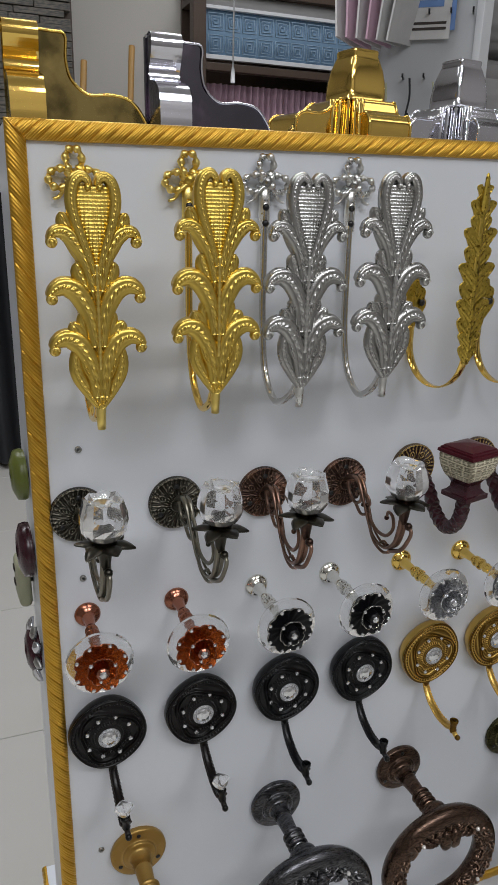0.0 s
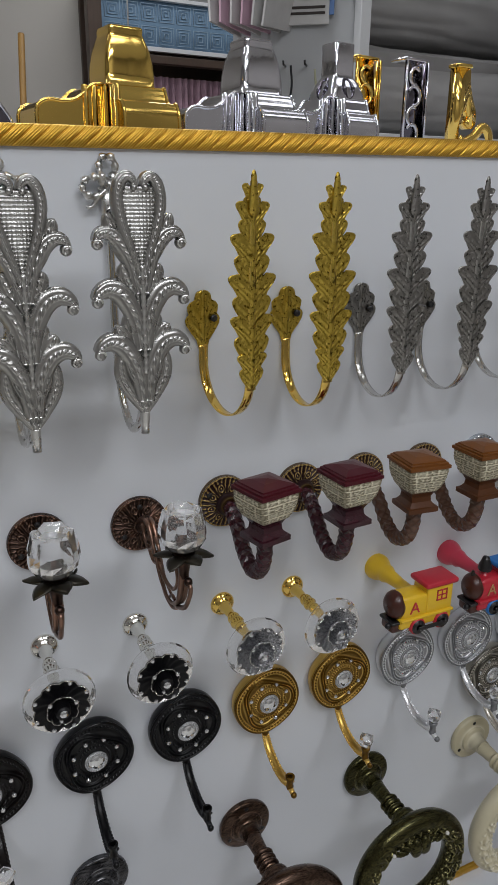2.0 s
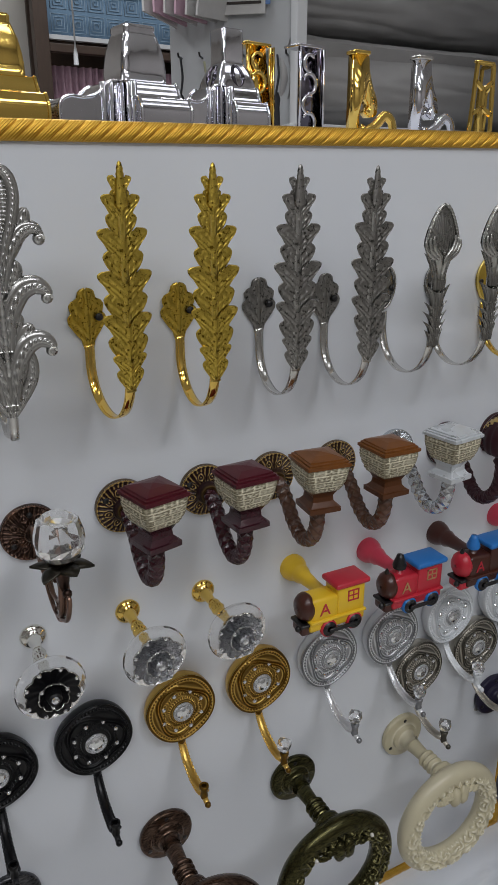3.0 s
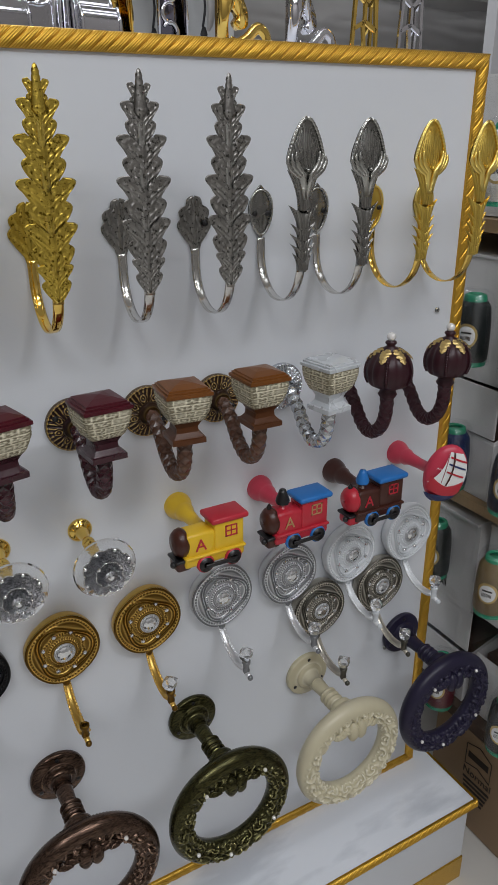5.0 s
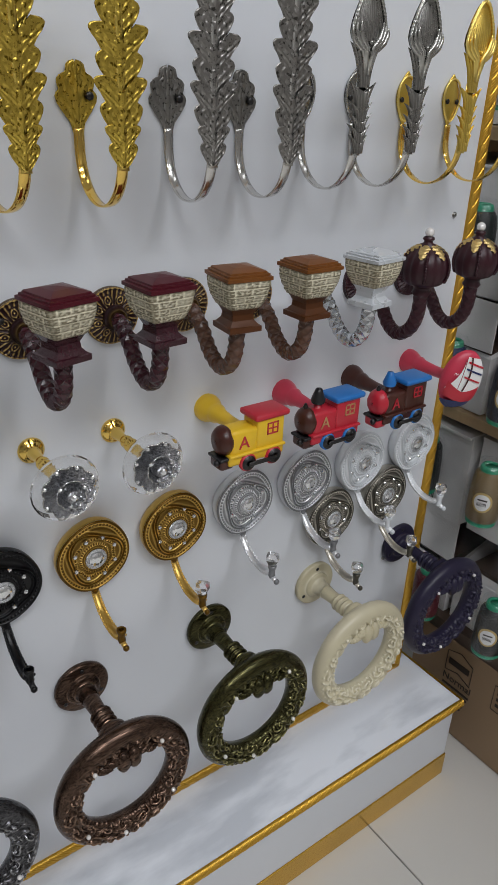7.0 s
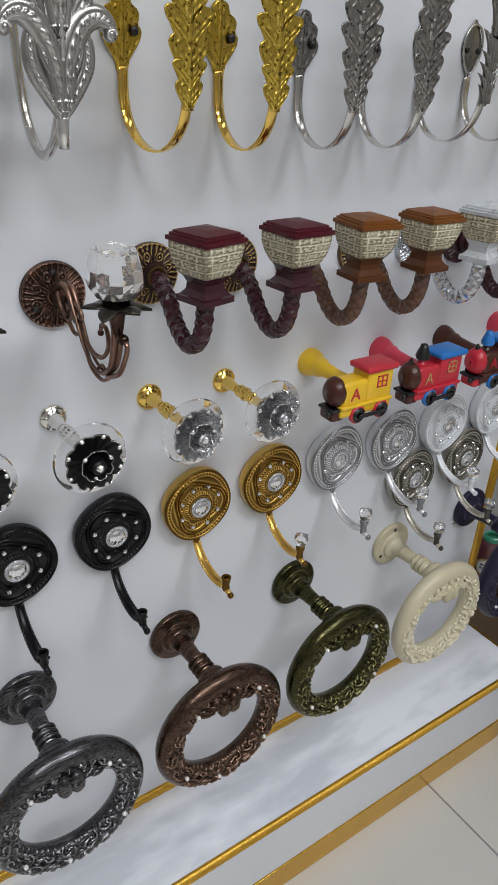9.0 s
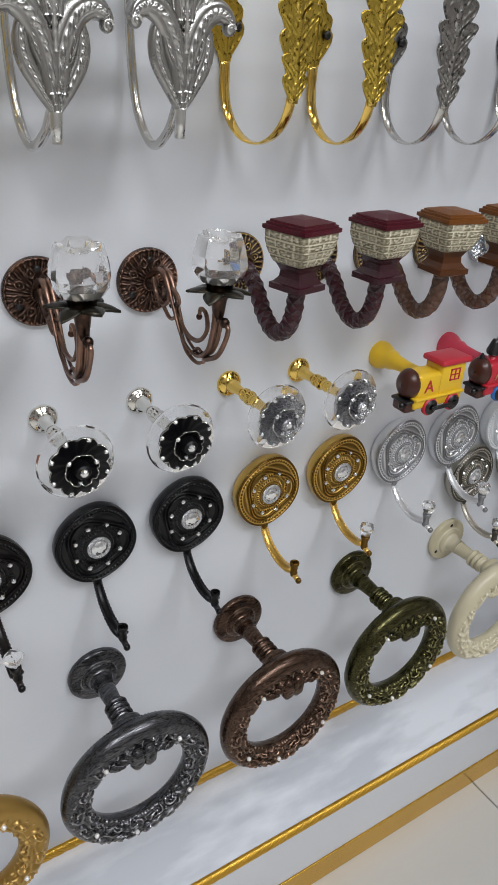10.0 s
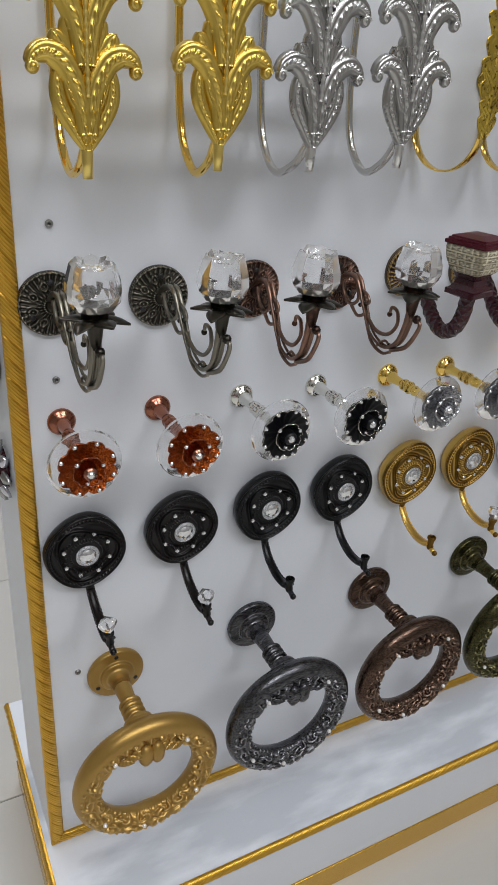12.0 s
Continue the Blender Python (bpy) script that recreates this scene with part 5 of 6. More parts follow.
for hx, hz, hm, hc, hl in ((0.042, 0.631, BLACK_RESIN, 1, "black-brown"), (0.146, 0.633, BLACK_RESIN, 1, "black-brown"), (0.248, 0.636, JET_RESIN, 0, "jet black"), (0.348, 0.638, JET_RESIN, 0, "jet black"),
                           (0.446, 0.640, GOLD_RESIN, 0, "old gold"), (0.545, 0.642, GOLD_RESIN, 1, "old gold"), (0.642, 0.643, SILVER_RESIN, 1, "silver"), (0.739, 0.643, SILVER_RESIN, 1, "silver"),
                           (0.836, 0.644, WHITE_RESIN, 1, "white"), (0.937, 0.647, WHITE_RESIN, 1, "white"), (0.788, 0.572, GREY_RESIN, 1, "antique nickel"), (0.891, 0.577, GREY_RESIN, 1, "antique nickel")):
    medallion_hook(hm, hx, hz, hc, hl + " medallion tieback hook with rhinestones" + (" and crystal bud" if hc else ""), rot=-4 if hx < 0.2 else 0)


# ---- bottom row: ring holdbacks ----


RING_R, RING_T = 0.0665, 0.0148
RING_AT = Matrix.Translation((0.003, -0.103, -0.058)) @ FACE


def ring_carving(p, q):
    """The relief of the ring's front: elongated acanthus scrolls, warped and turned against one another; narrower towards the top."""
    up = max(0.0, math.sin(p))
    pitch = math.tau * RING_R / 15
    s, w = p * RING_R, (q - 1.86 - 0.32 * up) * RING_T
    warp = noise.noise(Vector((math.cos(p) * 4, math.sin(p) * 4, w * 70)))
    zone = max(0.0, min(1.0, (0.0135 - 0.0045 * up + 0.0026 * math.sin(math.tau * s / (pitch * 0.33) + 3 * warp) - abs(w)) / 0.004))
    if zone <= 0:
        return 0.0
    s, w = s + 0.0042 * warp, w + 0.0028 * noise.noise(Vector((math.cos(p) * 5 + 9, math.sin(p) * 5, w * 60)))
    k0 = math.floor(s / pitch)
    total, weight = 0.0, 1e-6
    for k in (k0 - 1, k0, k0 + 1):
        for row in (0, 1):
            hand = 1 if (k + row) % 2 else -1
            dx, dy = (s - (k + 0.5 * row + 0.4) * pitch) / 1.9, w - (0.0062 if row else -0.0056)
            r = math.hypot(dx, dy)
            f = math.exp(-(r / 0.0070) ** 2)
            total += f * math.cos(math.tau * r / 0.0064 + hand * (2.0 if row else 1.0) * math.atan2(dy, dx) + 1.2 * row)
            weight += f
    return zone * (0.0007 + 0.0027 * total / weight)


def ring_body(bm):
    def f(u, v):
        p = u * math.tau
        c = v * math.tau
        q = c - 0.55 * math.sin(c - 1.80)          # round the section: 0 outward, 90 degrees to the front, closer rows there
        d = ring_carving(p, q)
        d += 0.0005 * math.exp(-((q - 5.55) / 0.20) ** 2) * (1 + math.sin(130 * p)) + 0.0005 * math.exp(-((q - 3.95) / 0.20) ** 2) * (1 + math.sin(100 * p))
        r = RING_T * (0.95 + 0.05 * math.cos(2 * q)) + d
        return (RING_R + r * math.cos(q)) * math.cos(p), (RING_R + r * math.cos(q)) * math.sin(p), r * math.sin(q) * 0.9
    grid(bm, 520, 64, f, loop_u=True, loop_v=True, m=RING_AT)


def ring_flange(bm):
    lathe(bm, [(0.031, 0.0), (0.0325, 0.0015), (0.0328, 0.006), (0.0318, 0.0078), (0.0300, 0.0082), (0.0230, 0.0092), (0.0200, 0.0094), (0.0195, 0.0100), (0.0195, 0.0125), (0.0185, 0.0136), (0.0150, 0.0140), (0.0132, 0.0146), (0.0120, 0.0165), (0.0112, 0.020), (0.0105, 0.03)], 40, FACE)


def ring_stem(bm):
    prof = [(0.0112, 0.015), (0.0100, 0.030), (0.0086, 0.0500), (0.0080, 0.0520)]
    for h0 in (0.0530, 0.0605, 0.0680):
        prof += [(0.0084, h0), (0.0112, h0 + 0.0010), (0.0126, h0 + 0.0028), (0.0122, h0 + 0.0046), (0.0100, h0 + 0.0060), (0.0080, h0 + 0.0068)]
    prof += [(0.0082, 0.0765), (0.0120, 0.0790), (0.0165, 0.0830), (0.0172, 0.0880), (0.0150, 0.0930)]
    lathe(bm, prof, 32, FACE)


def ring_keystone(bm):
    """A shield of two swelling lobes with a groove between them."""
    for sx in (-1, 1):
        lathe(bm, [(0.0005, -0.0115), (0.0040, -0.0105), (0.0072, -0.006), (0.0082, 0.0), (0.0074, 0.006), (0.0042, 0.0105), (0.0005, 0.0115)], 20, RING_AT @ Matrix.Translation((sx * 0.0062, RING_R - 0.0190, 0.0130)) @ pose(0, 0, 0, 90) @ Matrix.Diagonal((1.0, 0.95, 1.25, 1)))


def ring_leaf(k):
    sx, k = (1, k) if k < 4 else (-1, k - 4)
    p = math.pi / 2 - sx * (0.22 + 0.15 * k)
    at = RING_AT @ Matrix.Translation(((RING_R - 0.009) * math.cos(p), (RING_R - 0.009) * math.sin(p), 0.0112)) @ pose(0, 0, 0, 12, 0, math.degrees(p) - 90 + sx * 118)
    return lambda bm: leaf(bm, at, 0.017, 0.0054, drop, 0.0036, 0.0009, 4, 0.003)


RING_LEAVES = [ring_leaf(k) for k in range(8)]


def ring_hook(material, x, z, label, stones=True):
    th = thing("ring_holdback", pose(x + 0.005, 0, z - 0.006), label, "curtain holdback", "ring holdbacks")
    cast("flange", ring_flange, material, th)
    for a in (90, 210, 330):
        bm = bmesh.new()
        bead(bm, (0.0255 * math.cos(radians(a)), 0.0255 * math.sin(radians(a)), 0.0092), 0.0028, FACE, squash=0.3)
        part("screw_hole", bm, BLACK, th, "dark screw hole")
    cast("stem", ring_stem, material, th, "turned stem with three beads")
    cast("ring", ring_body, material, th, "ring carved with acanthus scrolls")
    cast("keystone", ring_keystone, material, th, "carved keystone between leaves")
    for build in RING_LEAVES:
        cast("acanthus_leaf", build, material, th)
    if stones:
        for a in (128, 52, 215, 325, 262):
            bm = bmesh.new()
            bead(bm, ((RING_R - 0.003) * math.cos(radians(a)), (RING_R - 0.003) * math.sin(radians(a)), 0.0150), 0.0026, RING_AT, 8, 6)
            part("pearl_stud", bm, PEARL, th, "white pearl stud")
    return th


for hx, hz, hm, hl in ((0.067, 0.449, RING_GOLD, "matt gold"), (0.242, 0.460, RING_SILVER, "black and silver"), (0.421, 0.461, RING_COPPER, "brown copper"), (0.597, 0.466, RING_GREEN, "green-black and gold"),
                       (0.775, 0.462, RING_CREAM, "cream"), (0.946, 0.467, RING_PURPLE, "deep violet")):
    ring_hook(hm, hx, hz, hl + " carved resin ring holdback on turned stem", stones=hm not in (RING_CREAM,))

# leftover screws in the board
for sx, sz in ((0.028, 0.944), (0.026, 0.809), (0.030, 0.456), (0.965, 0.950), (0.925, 0.440)):
    th = thing("screw", pose(sx, 0, sz), "bare zinc screw in the white board", "screw", "loose screws")
    bm = bmesh.new()
    lathe(bm, [(0.0032, 0.0), (0.0034, 0.0018), (0.002, 0.003), (0.0008, 0.0015)], 12, FACE)
    part("screw_head", bm, SCREW, th)

# ---- brackets and finials along the top of the stand ----
TOP = lambda x: ZT + 0.0150 + RISE * x


def extrude(bm, outline, depth, m=None):
    """A plate cut to outline, points (x, z), from y = 0 to depth."""
    a = [bm.verts.new(m @ Vector((x, 0, z)) if m else (x, 0, z)) for x, z in outline]
    b = [bm.verts.new(m @ Vector((x, depth, z)) if m else (x, depth, z)) for x, z in outline]
    n = len(outline)
    bm.faces.new(a), bm.faces.new(b[::-1])
    for k in range(n):
        bm.faces.new((a[k], b[k], b[(k + 1) % n], a[(k + 1) % n]))


def scroll_bracket(x, band, plate, label):
    """A bracket with a wide S-shaped band in front and a swept side plate."""
    th = thing("bracket", pose(x, 0.010, TOP(x)), label, "curtain bracket", "brackets")
    line = smooth_path([(0, 0.040, 0.078), (0, 0.027, 0.079), (0, 0.020, 0.071), (0, 0.025, 0.058), (0, 0.031, 0.048), (0, 0.026, 0.041), (0, 0.008, 0.037), (0, -0.005, 0.027), (0, -0.008, 0.010), (0, -0.008, 0.0)], 6)
    bm = bmesh.new()
    rows = [(p.y + 0.003, max(p.z - 0.001, 0.0003)) for p in line] + [(0.043, 0.0003), (0.043, 0.077)]
    extrude(bm, rows[::-1], 0.025, pose(0.0265, 0, 0, 0, 0, 90))
    part("cheek", bm, plate, th, "mirror-finish side with dark reflections painted in", smooth=False)
    bm = bmesh.new()

    def sheet(u, v):
        p = line[round(u * (len(line) - 1))]
        return 0.028 * (v if v <= 0.5 else 1 - v) * 2, p.y + (0.0 if v <= 0.5 else 0.006), p.z
    grid(bm, len(line) - 1, 12, sheet, loop_v=True)
    part("curved_band", bm, band, th, "polished S-shaped band", smooth=False)
    bm = bmesh.new()
    top = smooth_path([(0.0, 0, 0.078), (0.038, 0, 0.076), (0.052, 0, 0.074), (0.052, 0, 0.056), (0.056, 0, 0.040), (0.070, 0, 0.029), (0.090, 0, 0.030), (0.108, 0, 0.026), (0.120, 0, 0.012), (0.124, 0, 0.0)], 5)
    extrude(bm, [(p.x, p.z) for p in top] + [(0.0, 0.0)], 0.006, Matrix.Translation((0, 0.044, 0)))
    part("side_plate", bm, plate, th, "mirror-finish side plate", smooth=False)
    bm = bmesh.new()
    tube(bm, [(p.x, 0.043, p.z) for p in top], 0.0013, 6, side=(0, 1, 0))
    part("plate_rim", bm, band, th)
    return th


def stepped_finial(x, y, size, material, label, tower=False):
    """A corner finial: two ogee-topped arms at a right angle, pilasters in the angle, and a four-sided dome or tower."""
    th = thing("pole_finial", pose(x, y, TOP(x), 0, 0, 8), label, "pole finial", "finials")
    half = 0.025 * size

    def ogee(reach):
        top = smooth_path([(-half, 0, 0.036), (half * 1.1, 0, 0.0362), (half * 1.1 + 0.18 * (reach - half), 0, 0.0345), (half + 0.42 * (reach - half), 0, 0.0245), (half + 0.62 * (reach - half), 0, 0.0215), (half + 0.82 * (reach - half), 0, 0.0220), (reach - 0.003, 0, 0.0185), (reach, 0, 0.012), (reach, 0, 0.0)], 5)
        return [(p.x, max(p.z, 0.0)) for p in top] + [(-half, 0.0)]
    for turn, reach in ((180, 0.086 * size), (-90, 0.060 * size)):
        bm = bmesh.new()
        extrude(bm, ogee(reach), 2 * half, pose(0, 0, 0, 0, 0, turn) @ Matrix.Translation((0, -half, 0.0003)))
        part("ogee_arm", bm, material, th, smooth=False)
        for sy in (-half, half):
            bm = bmesh.new()
            tube(bm, [(px, sy, pz) for px, pz in ogee(reach)[5:-1]], 0.0016, 8, side=(0, 1, 0), m=pose(0, 0, 0, 0, 0, turn))
            part("rounded_edge", bm, material, th, "worn bright rounded edge")
    for k, (px, py) in enumerate(((-half - 0.002, -half - 0.002), (-half - 0.011 * size, -half + 0.001), (-half + 0.001, -half - 0.011 * size), (-half - 0.019 * size, -half + 0.001), (-half + 0.001, -half - 0.019 * size))):
        bm = bmesh.new()
        lathe(bm, [(0.0028, 0.0005), (0.0028, 0.0345), (0.002, 0.0352)], 4 if k == 0 else 12, Matrix.Translation((px, py, 0)) @ pose(0, 0, 0, 0, 0, 0))
        part("pilaster", bm, material, th)
    bm = bmesh.new()
    rows = [(0.0265, 0.0355), (0.0240, 0.0375), (0.0226, 0.0385), (0.0224, 0.048), (0.0216, 0.056), (0.0198, 0.066), (0.0168, 0.075), (0.0152, 0.0790), (0.0156, 0.0800), (0.0156, 0.0830), (0.0144, 0.0845)] if not tower else \
        [(0.0290, 0.0355), (0.0270, 0.042), (0.0215, 0.052), (0.0165, 0.0570), (0.0160, 0.060), (0.0160, 0.086), (0.0150, 0.0868)]

    def f(u, v):
        r, h = rows[round(u * (len(rows) - 1))]
        a = v * math.tau
        c, s_ = math.cos(a), math.sin(a)
        q = (abs(c) ** 14 + abs(s_) ** 14) ** (-1 / 14) * (1 + 0.007 * noise.noise(Vector((2 * c, 2 * s_, 260 * h + x * 50))))
        return r * q * c * size, r * q * s_ * size, h
    vs, cv = grid(bm, len(rows) - 1, 96, f, loop_v=True)
    fan_cap(bm, vs[-cv:])
    part("tower" if tower else "dome", bm, material, th)
    if tower:
        for m in (pose(0, 0, 0), pose(0, 0, 0, 0, 0, -90)):
            bm = bmesh.new()
            tube(bm, [(0.0075 * size * math.cos(a), -0.0262 * size + 0.006 * max(math.sin(a), 0), 0.046 + 0.009 * math.sin(a)) for a in np.linspace(0, math.tau, 25)], 0.0018, 6, m=m)
            part("oval_ring", bm, DARK_CHROME, th, "dark oval opening ring")
    return th


def arc(cx, cz, r, a0, a1, n=14):
    return [(cx + r * math.cos(radians(a0 + (a1 - a0) * k / n)), 0, cz + r * math.sin(radians(a0 + (a1 - a0) * k / n))) for k in range(n + 1)]


def scroll_wedge(x, y, material, rim, label):
    """A tapered hollow end cap with C scrolls on its faces."""
    th = thing("end_cap", pose(x, y, TOP(x), 0, 0, 12), label, "end cap", "end caps")
    bm = bmesh.new()
    for m, w0, w1 in ((pose(0, 0, 0), 0.032, 0.022), (pose(0.032, 0.0, 0, 0, 0, 62), 0.030, 0.018)):
        extrude(bm, [(0, 0), (w0, 0), (w1, 0.076), (0.0, 0.076)], 0.0025, m)
    part("cap_body", bm, material, th)
    bm = bmesh.new()
    for m, cx in ((pose(0, -0.001, 0), 0.012), (pose(0.032, -0.001, 0, 0, 0, 62), 0.011)):
        for cz, r, a0, a1 in ((0.062, 0.0075, 40, 290), (0.044, 0.0090, -100, 150), (0.025, 0.0085, 60, 300), (0.009, 0.0085, -60, 150)):
            tube(bm, arc(cx, cz, r, a0, a1), lambda t: 0.0016 + 0.0008 * math.sin(math.pi * t), 6, side=(0, 1, 0), m=m)
        tube(bm, [(0.0, 0, 0.0), (0.0, 0, 0.076)], 0.0012, 6, side=(0, 1, 0), m=m)
    part("scrollwork", bm, rim, th, "bright raised scrollwork")
    bm = bmesh.new()
    box(bm, -0.003, 0.028, -0.003, 0.020, 0.0755, 0.0785, 0.001)
    part("cap_lip", bm, rim, th)
    return th


def scroll_corner(x, y, material, label):
    """A slim upright bracket with a swept edge and an open scroll at its foot."""
    th = thing("corner_bracket", pose(x, y, TOP(x), 0, 0, 5), label, "corner bracket", "corner brackets")
    bm = bmesh.new()
    edge = smooth_path([(0.0, 0, 0.074), (0.016, 0, 0.074), (0.019, 0, 0.060), (0.024, 0, 0.046), (0.031, 0, 0.032), (0.031, 0, 0.020), (0.024, 0, 0.016), (0.018, 0, 0.022), (0.022, 0, 0.028), (0.015, 0, 0.034), (0.009, 0, 0.026), (0.008, 0, 0.012), (0.010, 0, 0.0)], 5)
    extrude(bm, [(p.x, p.z) for p in edge] + [(0, 0)], 0.012)
    part("upright", bm, material, th)
    bm = bmesh.new()
    tube(bm, smooth_path([(0.010, 0, 0.004), (0.018, 0, 0.0025), (0.030, 0, 0.008), (0.042, 0, 0.018), (0.052, 0, 0.014), (0.056, 0, 0.0035)], 6), lambda t: 0.0028, 8, 2.0, side=(0, 1, 0))
    part("foot_scroll", bm, material, th)
    bm = bmesh.new()
    box(bm, -0.002, 0.018, -0.002, 0.014, 0.0735, 0.0775, 0.0012)
    part("cap_lip", bm, STEEL if material is CHROME else BRIGHT_GOLD, th)
    return th


def lattice_cap(x, y, material, label):
    """A tapered cap of open honeycomb bars."""
    th = thing("end_cap", pose(x, y, TOP(x), 0, 0, 6), label, "end cap", "lattice caps")
    for m, wide in ((pose(0, 0, 0), 0.036), (pose(0.036, 0, 0, 0, 0, 75), 0.030)):
        bm = bmesh.new()
        m = m @ Matrix(((1, 0, wide * 1.9, 0), (0, 1, 0, 0), (0, 0, 1, 0), (0, 0, 0, 1)))
        w = lambda z: wide * (1 - 0.28 * z / 0.074)
        for line in ([(0, 0, 0), (0, 0, 0.074)], [(w(0), 0, 0), (w(0.074), 0, 0.074)], [(0, 0, 0.074), (w(0.074), 0, 0.074)], [(0, 0, 0.002), (w(0), 0, 0.002)],
                     [(0, 0, 0.056), (w(0.05) * 0.5, 0, 0.048), (w(0.056), 0, 0.056)], [(w(0.05) * 0.5, 0, 0.048), (w(0.03) * 0.5, 0, 0.030)], [(0, 0, 0.022), (w(0.03) * 0.5, 0, 0.030), (w(0.022), 0, 0.022)], [(w(0.03) * 0.4, 0, 0.030), (w(0) * 0.5, 0, 0.004)]):
            for p, q in zip(line, line[1:]):
                tube(bm, [p, q], 0.0021, 4, 1.4, side=(0, 1, 0), m=m)
        part("lattice_face", bm, material, th, smooth=False)
    bm = bmesh.new()
    box(bm, 0.004, 0.032, -0.002, 0.005, 0.0735, 0.0765, 0.001)
    part("cap_lip", bm, material, th)
    return th


scroll_bracket(-0.010, BRIGHT_GOLD, DARK_REFLECTION_GOLD, "polished gold plastic bracket with S-shaped band")
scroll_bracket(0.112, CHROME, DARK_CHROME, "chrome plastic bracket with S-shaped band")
stepped_finial(0.332, 0.066, 1.0, BRIGHT_GOLD, "polished gold plastic stepped finial")
stepped_finial(0.458, 0.066, 0.98, CHROME, "chrome plastic stepped finial")
stepped_finial(0.547, 0.056, 0.72, CHROME, "small chrome finial with square tower", True)
scroll_wedge(0.566, 0.050, BRIGHT_GOLD, BRIGHT_GOLD, "polished gold end cap with scrollwork")
scroll_wedge(0.618, 0.040, DARK_CHROME, CHROME, "smoked chrome end cap with bright scrollwork")
scroll_corner(0.684, 0.040, BRIGHT_GOLD, "polished gold corner bracket with open scroll")
scroll_corner(0.766, 0.040, CHROME, "chrome corner bracket with open scroll")
lattice_cap(0.838, 0.035, BRIGHT_GOLD, "polished gold end cap of open lattice")
lattice_cap(0.902, 0.035, CHROME, "chrome end cap of open lattice")


# ---- holdbacks on the stand's side ----
def side_knob(y, z, kind):
    names = {"green": ("olive green round holdback on the stand's side", OLIVE), "maroon": ("maroon round holdback on the stand's side", MAROON),
             "sand": ("pale olive rough resin holdback with dark prints", SAND), "flower": ("maroon flower holdback with silver petals", MAROON)}
    th = thing("side_holdback", pose(-0.0035, y + 0.01, z, 0, 0, -86), names[kind][0], "curtain holdback", "side holdbacks")
    bm = bmesh.new()
    lathe(bm, [(0.012, 0), (0.011, 0.004), (0.005, 0.008), (0.005, 0.016)], 16, FACE)
    part("stem", bm, SCREW, th)
    bm = bmesh.new()
    if kind == "sand":
        box(bm, -0.022, 0.022, -0.030, -0.016, -0.026, 0.026, 0.006, seg=3)
        part("slab", bm, SAND, th)
        for dz in (-0.008, 0.010):
            bm = bmesh.new()
            lathe(bm, [(0.005, 0), (0.005, 0.0012), (0.003, 0.0016)], 16, pose(-0.012, -0.0296, dz, 90) @ Matrix.Diagonal((1.6, 0.8, 1, 1)))
            part("print", bm, INK, th, "dark oval print")
    else:
        r = {"green": 0.026, "maroon": 0.029, "flower": 0.024}[kind]
        lathe(bm, [(r * 0.97, 0.015), (r, 0.018), (r * 0.96, 0.024), (r * 0.6, 0.028), (r * 0.2, 0.029)], 40, FACE)
        part("disc", bm, names[kind][1], th)
        if kind == "flower":
            for k in range(10):
                bm = bmesh.new()
                a = math.tau * k / 10
                leaf(bm, on_face(r * 0.78 * math.cos(a), r * 0.78 * math.sin(a), 0.022, math.degrees(a) - 90), 0.017, 0.0074, drop, 0.003, 0.0, 3, -0.003, 0.003)
                part("petal", bm, CHROME if k % 2 else SILVER, th, "silver petal")
    return th


side_knob(0.045, 0.905, "green"), side_knob(0.045, 0.822, "maroon"), side_knob(0.105, 0.757, "sand"), side_knob(0.045, 0.702, "flower")


# ---- thread shelf beside the stand ----
SX = 1.112


def build_shelf():
    th = thing("shelf_unit", pose(0, 0, 0), "tan board shelving unit packed with cartons", "shelving")
    for z in (0.226, 0.617, 1.032):
        bm = bmesh.new()
        box(bm, SX - 0.012, SX + 0.40, -0.52, 0.42, z, z + 0.018, 0.001)
        part("shelf_board", bm, SHELF_WOOD if z > 0.3 else DARK_WOOD, th, smooth=False)
    for y in (-0.54, 0.42):
        bm = bmesh.new()
        box(bm, SX + 0.02, SX + 0.40, y, y + 0.02, 0, 1.05, 0.001)
        part("upright", bm, SHELF_WOOD, th, smooth=False)
    bm = bmesh.new()
    box(bm, SX + 0.40, SX + 0.41, -0.54, 0.44, 0, 1.05)
    part("back_panel", bm, SHELF_WOOD, th, smooth=False)
    return th


build_shelf()


FILM = bpy.data.materials.new("clear_plastic_film")
FILM.use_nodes = True
_n = FILM.node_tree
_g = _n.nodes.new("ShaderNodeBsdfGlossy")
_g.inputs["Roughness"].default_value = 0.12
_t = _n.nodes.new("ShaderNodeBsdfTransparent")
_t.inputs["Color"].default_value = (0.975, 0.98, 0.985, 1)
_m = _n.nodes.new("ShaderNodeMixShader")
_m.inputs["Fac"].default_value = 0.06
_n.links.new(_t.outputs["BSDF"], _m.inputs[1])
_n.links.new(_g.outputs["BSDF"], _m.inputs[2])
_n.links.new(_m.outputs["Shader"], _n.nodes["Material Output"].inputs["Surface"])


